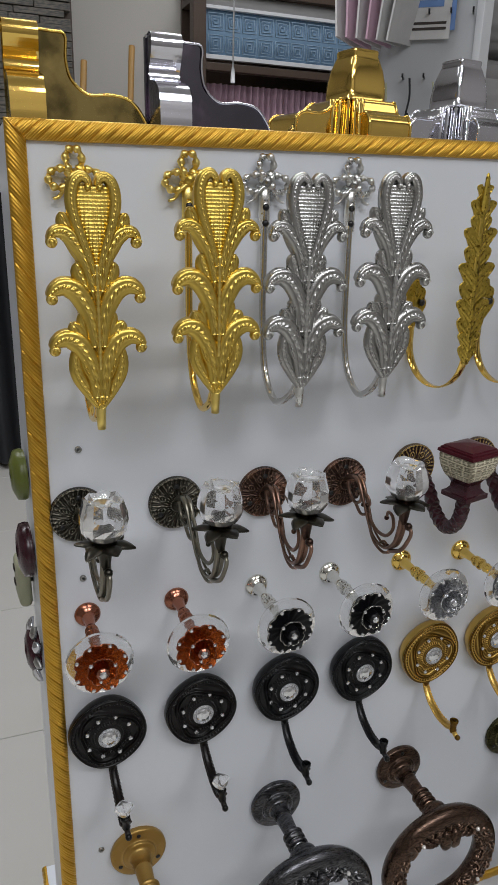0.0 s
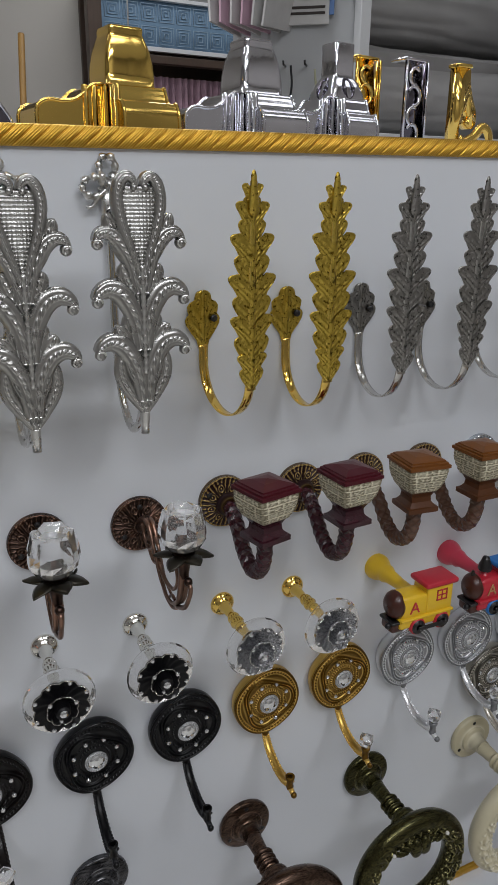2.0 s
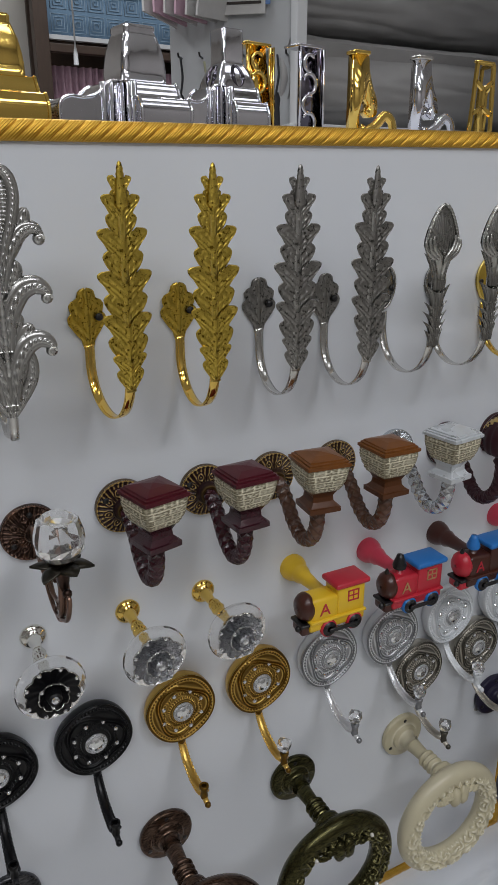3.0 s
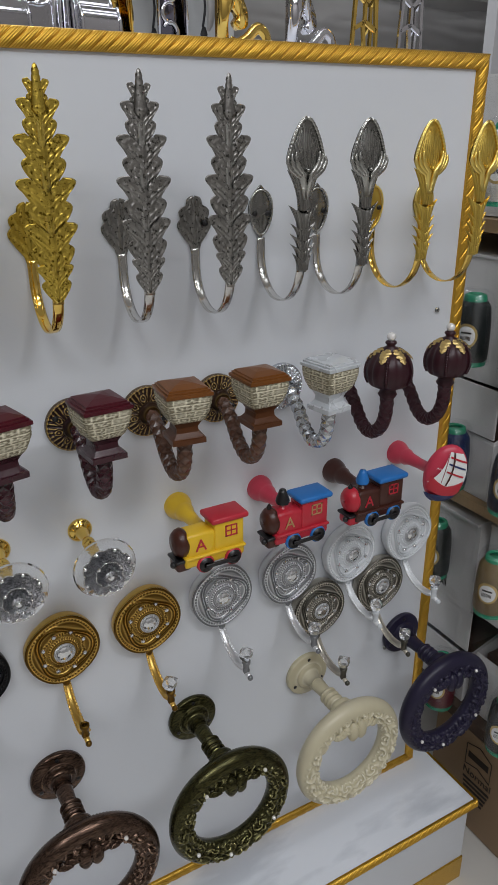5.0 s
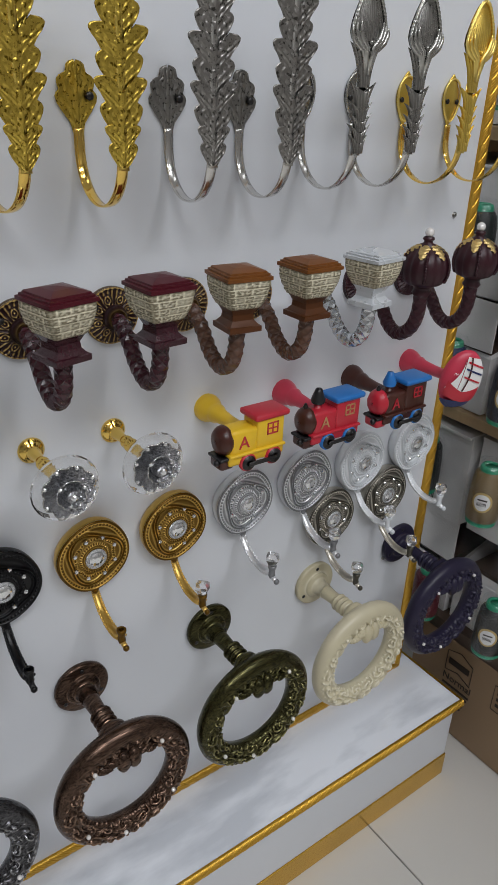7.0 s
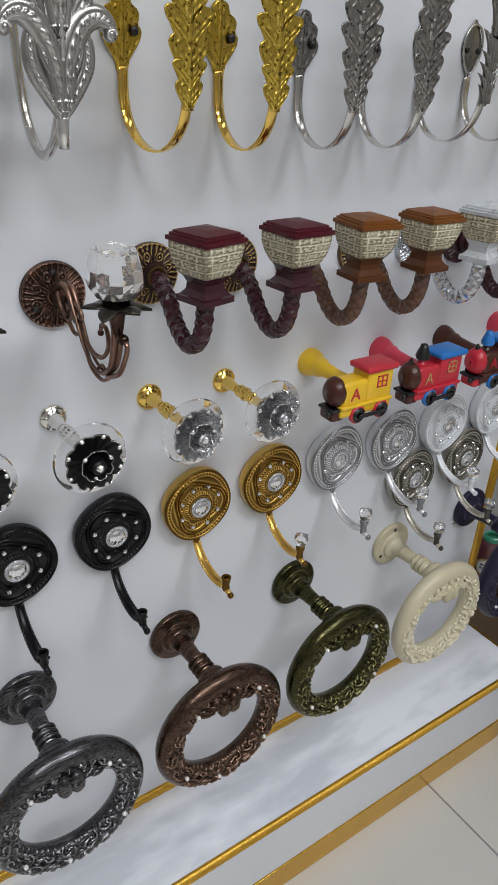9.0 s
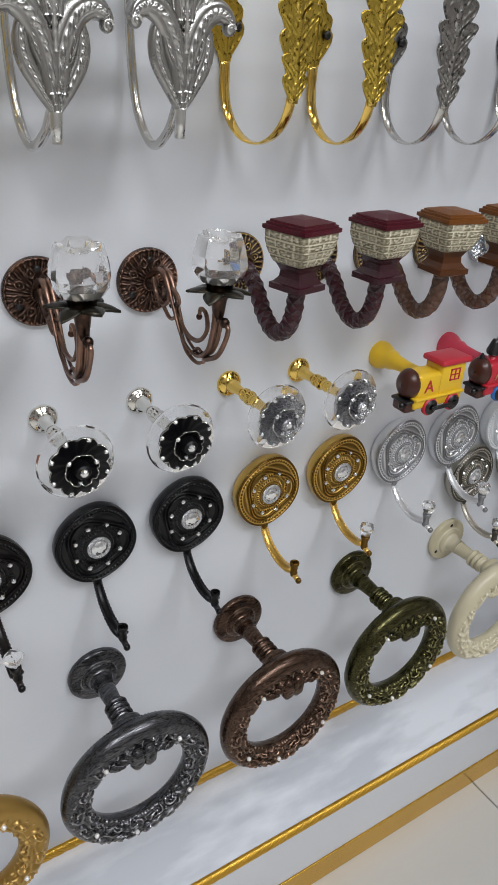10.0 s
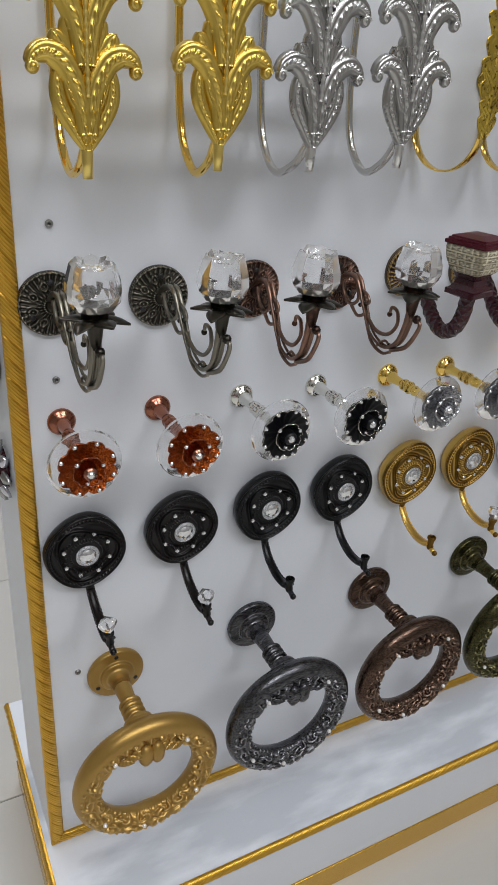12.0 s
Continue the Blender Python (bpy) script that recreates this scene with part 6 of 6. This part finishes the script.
def thread_carton(y0, y1, z0, z1, lid, seed):
    rng = random.Random(seed)
    th = thing("carton", pose(SX + rng.uniform(0, 0.012), (y0 + y1) / 2, z0, 0, 0, rng.uniform(-2, 2)), "worn white cardboard thread carton on a shelf", "carton", "thread cartons")
    w, h = (y1 - y0) / 2, z1 - z0
    bm = bmesh.new()
    shell = [[bm.verts.new((x_, y_, z_)) for x_, y_ in ((e, -w + e), (0.273 - e, -w + e), (0.273 - e, w - e), (e, w - e))] for e, z_ in ((0.0, 0.001), (0.0, h), (0.003, h), (0.003, 0.004))]
    for row in shell[1:3]:
        for k in (0, 3):
            row[k].co.z = h if lid else h * rng.uniform(0.5, 0.68)
    for a, b in zip(shell, shell[1:]):
        for k in range(4):
            bm.faces.new((a[k], a[(k + 1) % 4], b[(k + 1) % 4], b[k]))
    fan_cap(bm, shell[0], True), fan_cap(bm, shell[-1])
    part("carton_body", bm, CARTON, th, smooth=False)
    bm = bmesh.new()
    if lid:
        box(bm, -0.004, 0.27, -w, w, h - 0.001, h + 0.003, 0, pose(0, 0, 0, 0, rng.uniform(-3, 1), 0))
    else:
        box(bm, 0.10, 0.27, -w, w, h - 0.003, h, 0, pose(0, 0, 0, 0, rng.uniform(-5, -2), 0))
        box(bm, -0.003, 0.0, -w, w * 0.2, h * 0.62, h + 0.012, 0)
    part("flap", bm, CARTON, th, smooth=False)
    if not lid:
        # Dark block stands in for the shade inside the open carton.
        bm = bmesh.new()
        box(bm, 0.02, 0.26, -w + 0.01, w - 0.01, h * 0.5, h * 0.62)
        part("shade_block", bm, DARK_WOOD, th, "dark block standing for the shade inside", smooth=False)
    bm = bmesh.new()
    sd = Vector((seed * 1.7, seed * 0.9, 0))

    def wrap(u, v):
        if v < 0.7:
            x_, z_ = -0.004, h * (0.04 + 0.96 * v / 0.7)
        else:
            x_, z_ = -0.004 + 0.13 * (v - 0.7) / 0.3, h + 0.006
        q = noise.noise(Vector((u * 5, v * 6, 0)) + sd) + 0.6 * abs(noise.noise(Vector((u * 13, v * 9, 2)) + sd))
        return x_ - 0.004 - 0.005 * q, (2 * u - 1) * w * 1.01, z_ + 0.004 * q * (v > 0.6)
    grid(bm, 36, 30, wrap)
    film = part("plastic_wrap", bm, FILM, th, "crumpled clear plastic wrap", smooth=False)
    film.visible_shadow = False
    bm = bmesh.new()
    for k in range(11):
        t = rng.uniform(0.0006, 0.0016)
        box(bm, -0.0012, 0.0, -w * 0.55 + k * 0.0034, -w * 0.55 + k * 0.0034 + t, h * 0.12, h * 0.28)
    part("barcode", bm, INK, th, "printed barcode bars", smooth=False)
    return th


def thread_cone(y, z, material, label, lean=0.0):
    th = thing("thread_cone", pose(SX - 0.032, y, z, lean, 0, 0) @ Matrix.Diagonal((0.82, 0.82, 0.90, 1)), label, "thread cone", "thread cones")
    bm = bmesh.new()
    lathe(bm, [(0.026, 0.006), (0.0305, 0.010), (0.031, 0.03), (0.030, 0.07), (0.027, 0.093), (0.022, 0.100), (0.016, 0.102)], 40)
    part("wound_thread", bm, material, th, "tightly wound glossy thread")
    bm = bmesh.new()
    lathe(bm, [(0.028, 0.0), (0.029, 0.004), (0.026, 0.008)], 32)
    part("cone_base", bm, GREEN_PLASTIC, th, "green plastic base")
    bm = bmesh.new()
    lathe(bm, [(0.019, 0.101), (0.020, 0.104), (0.018, 0.110), (0.013, 0.112), (0.012, 0.106)], 28)
    part("cone_top", bm, GREEN_PLASTIC, th, "green plastic top")
    label_at = pose(0, 0, 0.050, 0, 0, -64) @ FACE
    lab = None
    for r, off, m_, nm in ((0.0195, 0.0310, GILT, "label_ring"), (0.0155, 0.0316, PAPER_WHITE, "label_paper")):
        bm = bmesh.new()
        def patch(u, v, r=r, off=off):
            a = v * math.tau
            x_, y_ = r * u * math.cos(a), r * u * math.sin(a)
            return max(off, 1e-4) * math.sin(x_ / off), y_, off * math.cos(x_ / off)
        grid(bm, 8, 32, patch, loop_v=True, m=label_at)
        lab = part(nm, bm, m_, th, "round paper label")
    bm = bmesh.new()
    for k in range(9):
        box(bm, -0.009 + k * 0.002, -0.0081 + k * 0.002, -0.006, 0.000, 0.0312, 0.0322, 0, label_at)
    box(bm, -0.009, 0.009, 0.004, 0.0065, 0.0312, 0.0322, 0, label_at)
    part("label_print", bm, INK, th, "printed label bars", smooth=False)
    bm = bmesh.new()
    lathe(bm, [(0.033, 0.0), (0.0345, 0.004), (0.035, 0.05), (0.033, 0.098), (0.027, 0.116), (0.012, 0.121)], 22, mod=lambda a, u: 1 + 0.025 * math.sin(5 * a + 9 * u) + 0.02 * math.sin(11 * a - 5 * u), cap=False)
    bag = part("plastic_bag", bm, FILM, th, "crinkled clear plastic bag")
    bag.visible_shadow = False
    return th


T_BLACK = thread("black_thread", (0.012, 0.013, 0.015))
T_BROWN = thread("khaki_brown_thread", (0.17, 0.115, 0.045))
T_NAVY = thread("navy_thread", (0.006, 0.009, 0.024))
T_BLUE = thread("blue_thread", (0.006, 0.016, 0.07))
T_WHITE = thread("off_white_thread", (0.62, 0.60, 0.55))
T_RED = thread("wine_red_thread", (0.11, 0.012, 0.022))
T_DARK = thread("black_green_thread", (0.010, 0.013, 0.013))

for k, (z0, z1, lid) in enumerate(((0.245, 0.424, 0), (0.432, 0.600, 1), (0.636, 0.806, 0), (0.814, 1.000, 1), (1.051, 1.222, 1))):
    thread_carton(-0.265, -0.008, z0, z1, lid, 10 + k)
    thread_carton(0.004, 0.270, z0, z1 - 0.004, k % 2, 30 + k)
    thread_carton(-0.515, -0.275, z0, z1, 1, 50 + k)
for y, z, m_, c in ((-0.114, 0.262, T_BLACK, "black"), (-0.054, 0.484, T_BROWN, "khaki brown"), (-0.056, 0.656, T_NAVY, "dark navy"), (0.044, 0.852, T_DARK, "black-green"), (0.054, 0.652, T_BLUE, "blue"),
                    (0.024, 1.070, T_WHITE, "off-white"), (0.022, 0.246, T_RED, "wine red"), (-0.045, 0.850, T_BLACK, "black"), (0.068, 0.484, T_DARK, "black-green")):
    thread_cone(y, z, m_, c + " sewing thread cone with round label, bagged in plastic")


def paste_carton():
    th = thing("carton", pose(SX, 0, 0), "brown kraft cardboard carton printed in black, on the floor", "carton")
    bm = bmesh.new()
    box(bm, 0.0, 0.38, -0.46, 0.05, 0.001, 0.208, 0.003)
    part("carton_body", bm, KRAFT, th, smooth=False)
    bm = bmesh.new()
    box(bm, -0.001, 0.38, -0.461, 0.051, 0.208, 0.224, 0.001)
    part("lid_edge", bm, DARK_WOOD, th, "dark taped lid edge", smooth=False)
    side = pose(-0.0012, -0.055, 0.158, 0, 0, -90) @ FACE @ Matrix.Diagonal((0.92, 0.92, 1, 1))
    bm = bmesh.new()
    tube(bm, [(-0.030, -0.022, 0), (-0.030, 0.026, 0), (0, 0.036, 0), (0.030, 0.022, 0), (0.030, -0.026, 0), (0, -0.014, 0), (-0.030, -0.022, 0)], 0.0012, 4, 0.4, (0, 0, 1), side)
    box(bm, -0.024, 0.024, -0.002, 0.012, 0, 0.0008, 0, side)
    part("maker_mark", bm, INK, th, "plain printed mark", smooth=False)
    letter("Normal", 0.022, 0.0004, INK, th, side @ Matrix.Translation((0.002, -0.036, 0.0004)), "printed_word", "black printed word")
    for k in range(5):
        bm = bmesh.new()
        box(bm, -0.030 + 0.002 * k, 0.034 - 0.003 * k, -0.056 - 0.010 * k, -0.0515 - 0.010 * k, 0, 0.0008, 0, side)
        part("printed_line", bm, INK, th, smooth=False)
    for k in range(3):
        bm = bmesh.new()
        box(bm, 0.090, 0.150, 0.006 - 0.014 * k, 0.013 - 0.014 * k, 0, 0.0008, 0, side)
        part("printed_line", bm, INK, th, smooth=False)
    bm = bmesh.new()
    tube(bm, [(0.082, -0.034, 0), (0.082, 0.024, 0), (0.170, 0.024, 0), (0.170, -0.034, 0), (0.082, -0.034, 0)], 0.0009, 4, 0.4, (0, 0, 1), side)
    part("printed_frame", bm, INK, th, smooth=False)


paste_carton()


# ---- back of the shop ----
PINK_CLOTH = mat("pale_mauve_cloth", (0.42, 0.27, 0.33), 0.8, var=0.2, scale=60, bump=0.3, bscale=300)
BLUE_CLOTH = mat("blue_patterned_cloth", (0.15, 0.25, 0.36), 0.7, var=0.15, scale=60, bump=0.3, bscale=400)
BLUE_LINE = mat("pale_blue_weave", (0.26, 0.36, 0.46), 0.7, var=0.15, scale=60)
GREY_CLOTH = mat("grey_upholstery_cloth", (0.36, 0.352, 0.345), 0.5, var=0.12, scale=12, bump=0.3, bscale=300, gloss=0.4)
DARK_CLOTH = mat("charcoal_cloth", (0.018, 0.019, 0.022), 0.75, var=0.3, scale=20, bump=0.3, bscale=300)
SLATE = mat("grey_brown_slate", (0.15, 0.132, 0.108), 0.7, var=0.6, scale=7, bump=0.8, bscale=45, second=(0.060, 0.062, 0.060), second_scale=5, second_at=(0.45, 0.6))
PEG = mat("grey_pegboard", (0.42, 0.43, 0.44), 0.5, var=0.05, scale=8)
CARD = mat("sample_card", (0.52, 0.51, 0.50), 0.6, var=0.15, scale=30)
CARD_PINK = mat("pink_sample_card", (0.52, 0.34, 0.42), 0.6, var=0.15, scale=30)
CARD_BLUE = mat("blue_sample_card", (0.12, 0.22, 0.46), 0.6, var=0.15, scale=30)
POLE = mat("ochre_wood_pole", (0.36, 0.20, 0.05), 0.45, var=0.2, scale=20)
PARTITION = mat("off_white_paint", (0.55, 0.56, 0.58), 0.5, var=0.05, scale=3)
OFF_WHITE = mat("white_steel_shelf", (0.66, 0.67, 0.68), 0.4, var=0.05, scale=9)

cab = thing("display_cabinet", pose(0, 2.80, -0.055), "dark walnut cabinet with patterned blue cloth samples", "cabinet")
for b in ((0.985, 1.045, 0, 0.06, 0.0, 2.6), (1.045, 2.30, 0.0, 0.05, 1.800, 1.832), (1.045, 2.30, 0.0, 0.40, 2.12, 2.15), (1.045, 2.30, 0.40, 0.42, 0.0, 2.6), (2.25, 2.30, 0, 0.40, 0, 2.6)):
    bm = bmesh.new()
    box(bm, *b[:4], max(b[4], 0.056), b[5], 0.002)
    part("cabinet_frame", bm, DARK_WOOD, cab, smooth=False)
bm = bmesh.new()
box(bm, 1.05, 2.24, 0.02, 0.05, 1.850, 1.868, 0.001), box(bm, 1.05, 2.24, 0.02, 0.05, 2.052, 2.066, 0.001)
part("rail", bm, OFF_WHITE, cab, "white metal rail", smooth=False)
for z0, z1, m_ in ((1.868, 2.052, BLUE_CLOTH), (2.066, 2.12, GREY_CLOTH)):
    bm = bmesh.new()
    grid(bm, 60, 6, lambda u, v: (1.05 + 1.19 * u, 0.045 - 0.014 * math.sin(math.pi * v), z0 + (z1 - z0) * v))
    part("cloth_sample", bm, m_, cab, "woven cloth sample roll")
bm = bmesh.new()
for i in range(14):
    for j in range(2):
        for k in (0.010, 0.022, 0.034):
            cx, cz = 1.10 + i * 0.082, 1.915 + 0.088 * j
            yy = 0.045 - 0.014 * math.sin(math.pi * (cz - 1.868) / 0.184) - 0.004
            tube(bm, [(cx - k, yy, cz - k), (cx + k, yy, cz - k), (cx + k, yy, cz + k), (cx - k, yy, cz + k), (cx - k, yy, cz - k)], 0.0022, 4, side=(0, 1, 0))
part("woven_pattern", bm, BLUE_LINE, cab, "woven square pattern", kind="stuff")
bm = bmesh.new()
grid(bm, 220, 6, lambda u, v: (1.06 + 1.15 * u, 0.10 + 0.016 * math.sin(u * 230) + 0.006 * math.sin(u * 71), 0.9 + 0.86 * v))
part("mauve_curtain", bm, PINK_CLOTH, cab, "pleated pale mauve curtain")

slate = thing("slate_wall", pose(0, 2.86, 0), "stacked grey-brown slate cladding panel", "stone cladding")
rng = random.Random(5)
unit = bmesh.new()
box(unit, 0, 1, 0, 1, 0, 1, 0.04, seg=1)
slab_mesh = bpy.data.meshes.new("slab")
unit.to_mesh(slab_mesh)
unit.free()
slab_mesh.materials.append(SLATE)
z = 1.20
while z < 2.35:
    h = rng.uniform(0.018, 0.034)
    x = -0.55 + rng.uniform(-0.1, 0)
    while x < 0.43:
        w = min(rng.uniform(0.10, 0.28), 0.46 - x)
        ob = new("slab", slab_mesh)
        ob.parent = slate
        ob.matrix_basis = Matrix.Translation((x, -rng.uniform(0.0, 0.02), z)) @ Matrix.Diagonal((w - 0.004, 0.05, h - 0.003, 1))
        x += w
    z += h
bm = bmesh.new()
box(bm, -0.66, 0.47, 0.05, 0.08, 0.0, 2.4)
part("backing", bm, DARK_WOOD, slate, smooth=False)

dark = thing("dark_curtain", pose(0, 2.62, 0), "charcoal curtain hanging in folds to the floor", "curtain")
bm = bmesh.new()
grid(bm, 160, 10, lambda u, v: (-1.1 + 1.28 * u, 0.05 * math.sin(u * 62) + 0.02 * math.sin(u * 27 + 3 * v), 0.03 + 1.16 * v))
part("cloth", bm, DARK_CLOTH, dark)
bm = bmesh.new()
box(bm, -1.12, 0.20, -0.03, 0.05, 1.19, 1.26, 0.004)
part("rail", bm, OFF_WHITE, dark, smooth=False)

for px, py, ln, lean in ((0.60, 2.75, 1.80, 3), (0.40, 2.70, 1.75, -2), (0.36, 2.70, 1.72, 4)):
    th = thing("curtain_pole", pose(px, py, 0, 0, lean, 0), "ochre wooden curtain pole standing upright", "curtain pole", "poles")
    bm = bmesh.new()
    lathe(bm, [(0.012, 0), (0.0135, 0.01), (0.0135, ln), (0.010, ln + 0.004)], 14)
    part("pole", bm, POLE, th)
cord = thing("pull_cord", pose(1.085, 2.55, 1.70), "thin white pull cord with tassel", "cord")
bm = bmesh.new()
tube(bm, [(0, 0, 0.02), (0, 0, 1.29)], 0.0035, 6)
part("cord", bm, OFF_WHITE, cord)
bm = bmesh.new()
lathe(bm, [(0.010, -0.04), (0.009, 0.0), (0.004, 0.025)], 10)
part("tassel", bm, OFF_WHITE, cord)

# pegboard with hanging samples, grey cloth rolls
peg = thing("pegboard", pose(0.99, 1.30, -0.0, 0, 0, -38), "grey pegboard stand with small black hooks", "pegboard")
bm = bmesh.new()
box(bm, 0.0, 0.34, 0.0, 0.02, 0.0, 2.2, 0.002)
part("board", bm, PEG, peg, smooth=False)
for i in range(6):
    for j in range(3):
        bm = bmesh.new()
        tube(bm, [(0.03 + 0.055 * i, 0, 1.50 + 0.15 * j), (0.03 + 0.055 * i, -0.03, 1.50 + 0.15 * j), (0.03 + 0.055 * i, -0.034, 1.508 + 0.15 * j)], 0.0028, 6)
        part("peg_hook", bm, BLACK, peg, "black wire hook")
for i in range(5):
    th = thing("tassel_cord", peg.matrix_basis @ pose(0.035 + 0.062 * i, -0.03, 1.492 - 0.01 * (i % 2)), "dark tassel cord hanging from a hook", "tassel", "tassel cords")
    bm = bmesh.new()
    tube(bm, smooth_path([(0, 0, 0.005), (0.004, 0, -0.04), (-0.002, 0, -0.08)]), 0.003, 6)
    lathe(bm, [(0.004, -0.08), (0.009, -0.095), (0.007, -0.115), (0.010, -0.17), (0.011, -0.18)], 10)
    part("tassel", bm, (DARK_CLOTH, SAND)[i % 2], th)
for i, m_ in enumerate((CARD, CARD_PINK, CARD, CARD_PINK, CARD, CARD)):
    th = thing("sample_card", peg.matrix_basis @ pose(0.00 + 0.026 * i, -0.05, 1.575, 4 * i - 8, 6 - 2 * i, 70), "hanging cloth sample card", "sample card", "sample cards")
    bm = bmesh.new()
    box(bm, -0.08, 0.08, -0.003, 0.003, 0.0, 0.34, 0.001)
    part("card", bm, m_, th, smooth=False)
th = thing("sample_card", peg.matrix_basis @ pose(0.19, -0.012, 1.59), "white printed sample card with blue edge", "sample card")
bm = bmesh.new()
box(bm, -0.055, 0.060, -0.004, 0.0, 0.0, 0.30, 0.001)
part("card", bm, CARD, th, smooth=False)
bm = bmesh.new()
box(bm, 0.060, 0.072, -0.004, 0.0, 0.02, 0.30, 0.001)
part("blue_edge", bm, CARD_BLUE, th, smooth=False)
for z0, x0, x1 in ((0.075, -0.035, 0.040), (0.035, -0.045, 0.050), (0.022, -0.045, 0.050)):
    bm = bmesh.new()
    box(bm, x0, x1, -0.0055, -0.004, z0, z0 + (0.016 if z0 > 0.05 else 0.006))
    part("printed_line", bm, INK if z0 < 0.05 else CARD_BLUE, th, smooth=False)

rack = thing("cloth_rack", pose(0, 0, 0), "white steel rack for cloth rolls", "rack")
for b in ((1.22, 2.30, 1.06, 1.60, 1.315, 1.34), (1.22, 2.30, 1.06, 1.60, 0.70, 0.725)):
    bm = bmesh.new()
    box(bm, *b, 0.002)
    part("rack_shelf", bm, OFF_WHITE, rack, smooth=False)
for x, y in ((1.23, 1.07), (1.23, 1.57), (2.27, 1.07), (2.27, 1.57)):
    bm = bmesh.new()
    box(bm, x, x + 0.03, y, y + 0.03, 0, 2.3, 0.002)
    part("post", bm, OFF_WHITE, rack, smooth=False)


def cloth_roll(x0, x1, y, z, r, seed):
    th = thing("cloth_roll", pose(x0, y, z), "thick roll of grey upholstery cloth with a loose edge", "cloth roll", "cloth rolls")
    sd = Vector((seed, 0.3, 0))

    def f(u, v):
        a = v * math.tau
        x_ = (x1 - x0) * u
        at = Vector((x_ * 3, math.cos(a) * 1.2, math.sin(a) * 1.2)) + sd
        crease = abs(noise.noise(Vector((x_ * 2.2, math.cos(a) * 2.6, math.sin(a) * 2.6)) + sd * 3))
        rr = r * (1 + 0.07 * noise.noise(at) + 0.16 * min(crease, 0.25) + 0.02 * noise.noise(at * 5)) * (1 - 0.10 * max(0, -math.sin(a)) ** 2)
        return x_, rr * math.cos(a) * 1.06, rr * math.sin(a)
    bm = bmesh.new()
    grid(bm, 110, 120, f, loop_v=True)
    part("cloth", bm, GREY_CLOTH, th)
    bm = bmesh.new()
    spiral = [(0.0 - 0.004, r * (0.2 + 0.8 * t) * math.cos(t * 38), r * (0.2 + 0.8 * t) * math.sin(t * 38)) for t in np.linspace(0, 0.97, 150)]
    tube(bm, spiral, 0.006, 6, 2.2, (0, 0, 1))
    part("rolled_end", bm, GREY_CLOTH, th)
    bm = bmesh.new()
    grid(bm, 60, 8, lambda u, v: ((x1 - x0) * u, -(r * 1.10) * math.cos(0.55 + 0.5 * v) - 0.012 - 0.014 * v * math.sin(9 * u + seed) ** 2, r * 1.1 * math.sin(0.75 - 0.55 * v) + 0.008 * math.sin(13 * u + seed) * v))
    part("loose_edge", bm, GREY_CLOTH, th, "loose hanging cloth edge")
    return th


cloth_roll(1.23, 2.20, 1.22, 1.452, 0.112, 1.0)
cloth_roll(1.28, 2.20, 1.31, 1.690, 0.116, 4.0)
cloth_roll(1.26, 2.20, 1.46, 1.462, 0.118, 7.0)
cloth_roll(1.24, 2.20, 1.38, 1.918, 0.110, 9.0)
tagged(one_box("partition", 1.645, X1, 0.60, 0.63, 0.0, 2.6, PARTITION), "plain off-white partition wall", "wall", kind="structure")

# floor tiles
tile = bmesh.new()
box(tile, -0.2795, 0.2795, -0.2795, 0.2795, -0.0045, 0.0, 0.0012, seg=1)
tile_mesh = bpy.data.meshes.new("tile")
tile.to_mesh(tile_mesh)
tile.free()
tile_mesh.materials.append(TILE)
for i in range(-6, 3):
    for j in range(-6, 6):
        x, y = 0.852 + 0.561 * i + 0.2805, 0.222 + 0.561 * j + 0.2805
        if X0 - 0.2 < x < X1 + 0.2 and Y0 - 0.2 < y < Y1 + 0.2:
            ob = new("tile", tile_mesh)
            ob.parent = floor
            ob.matrix_basis = Matrix.Translation((x, y, 0))
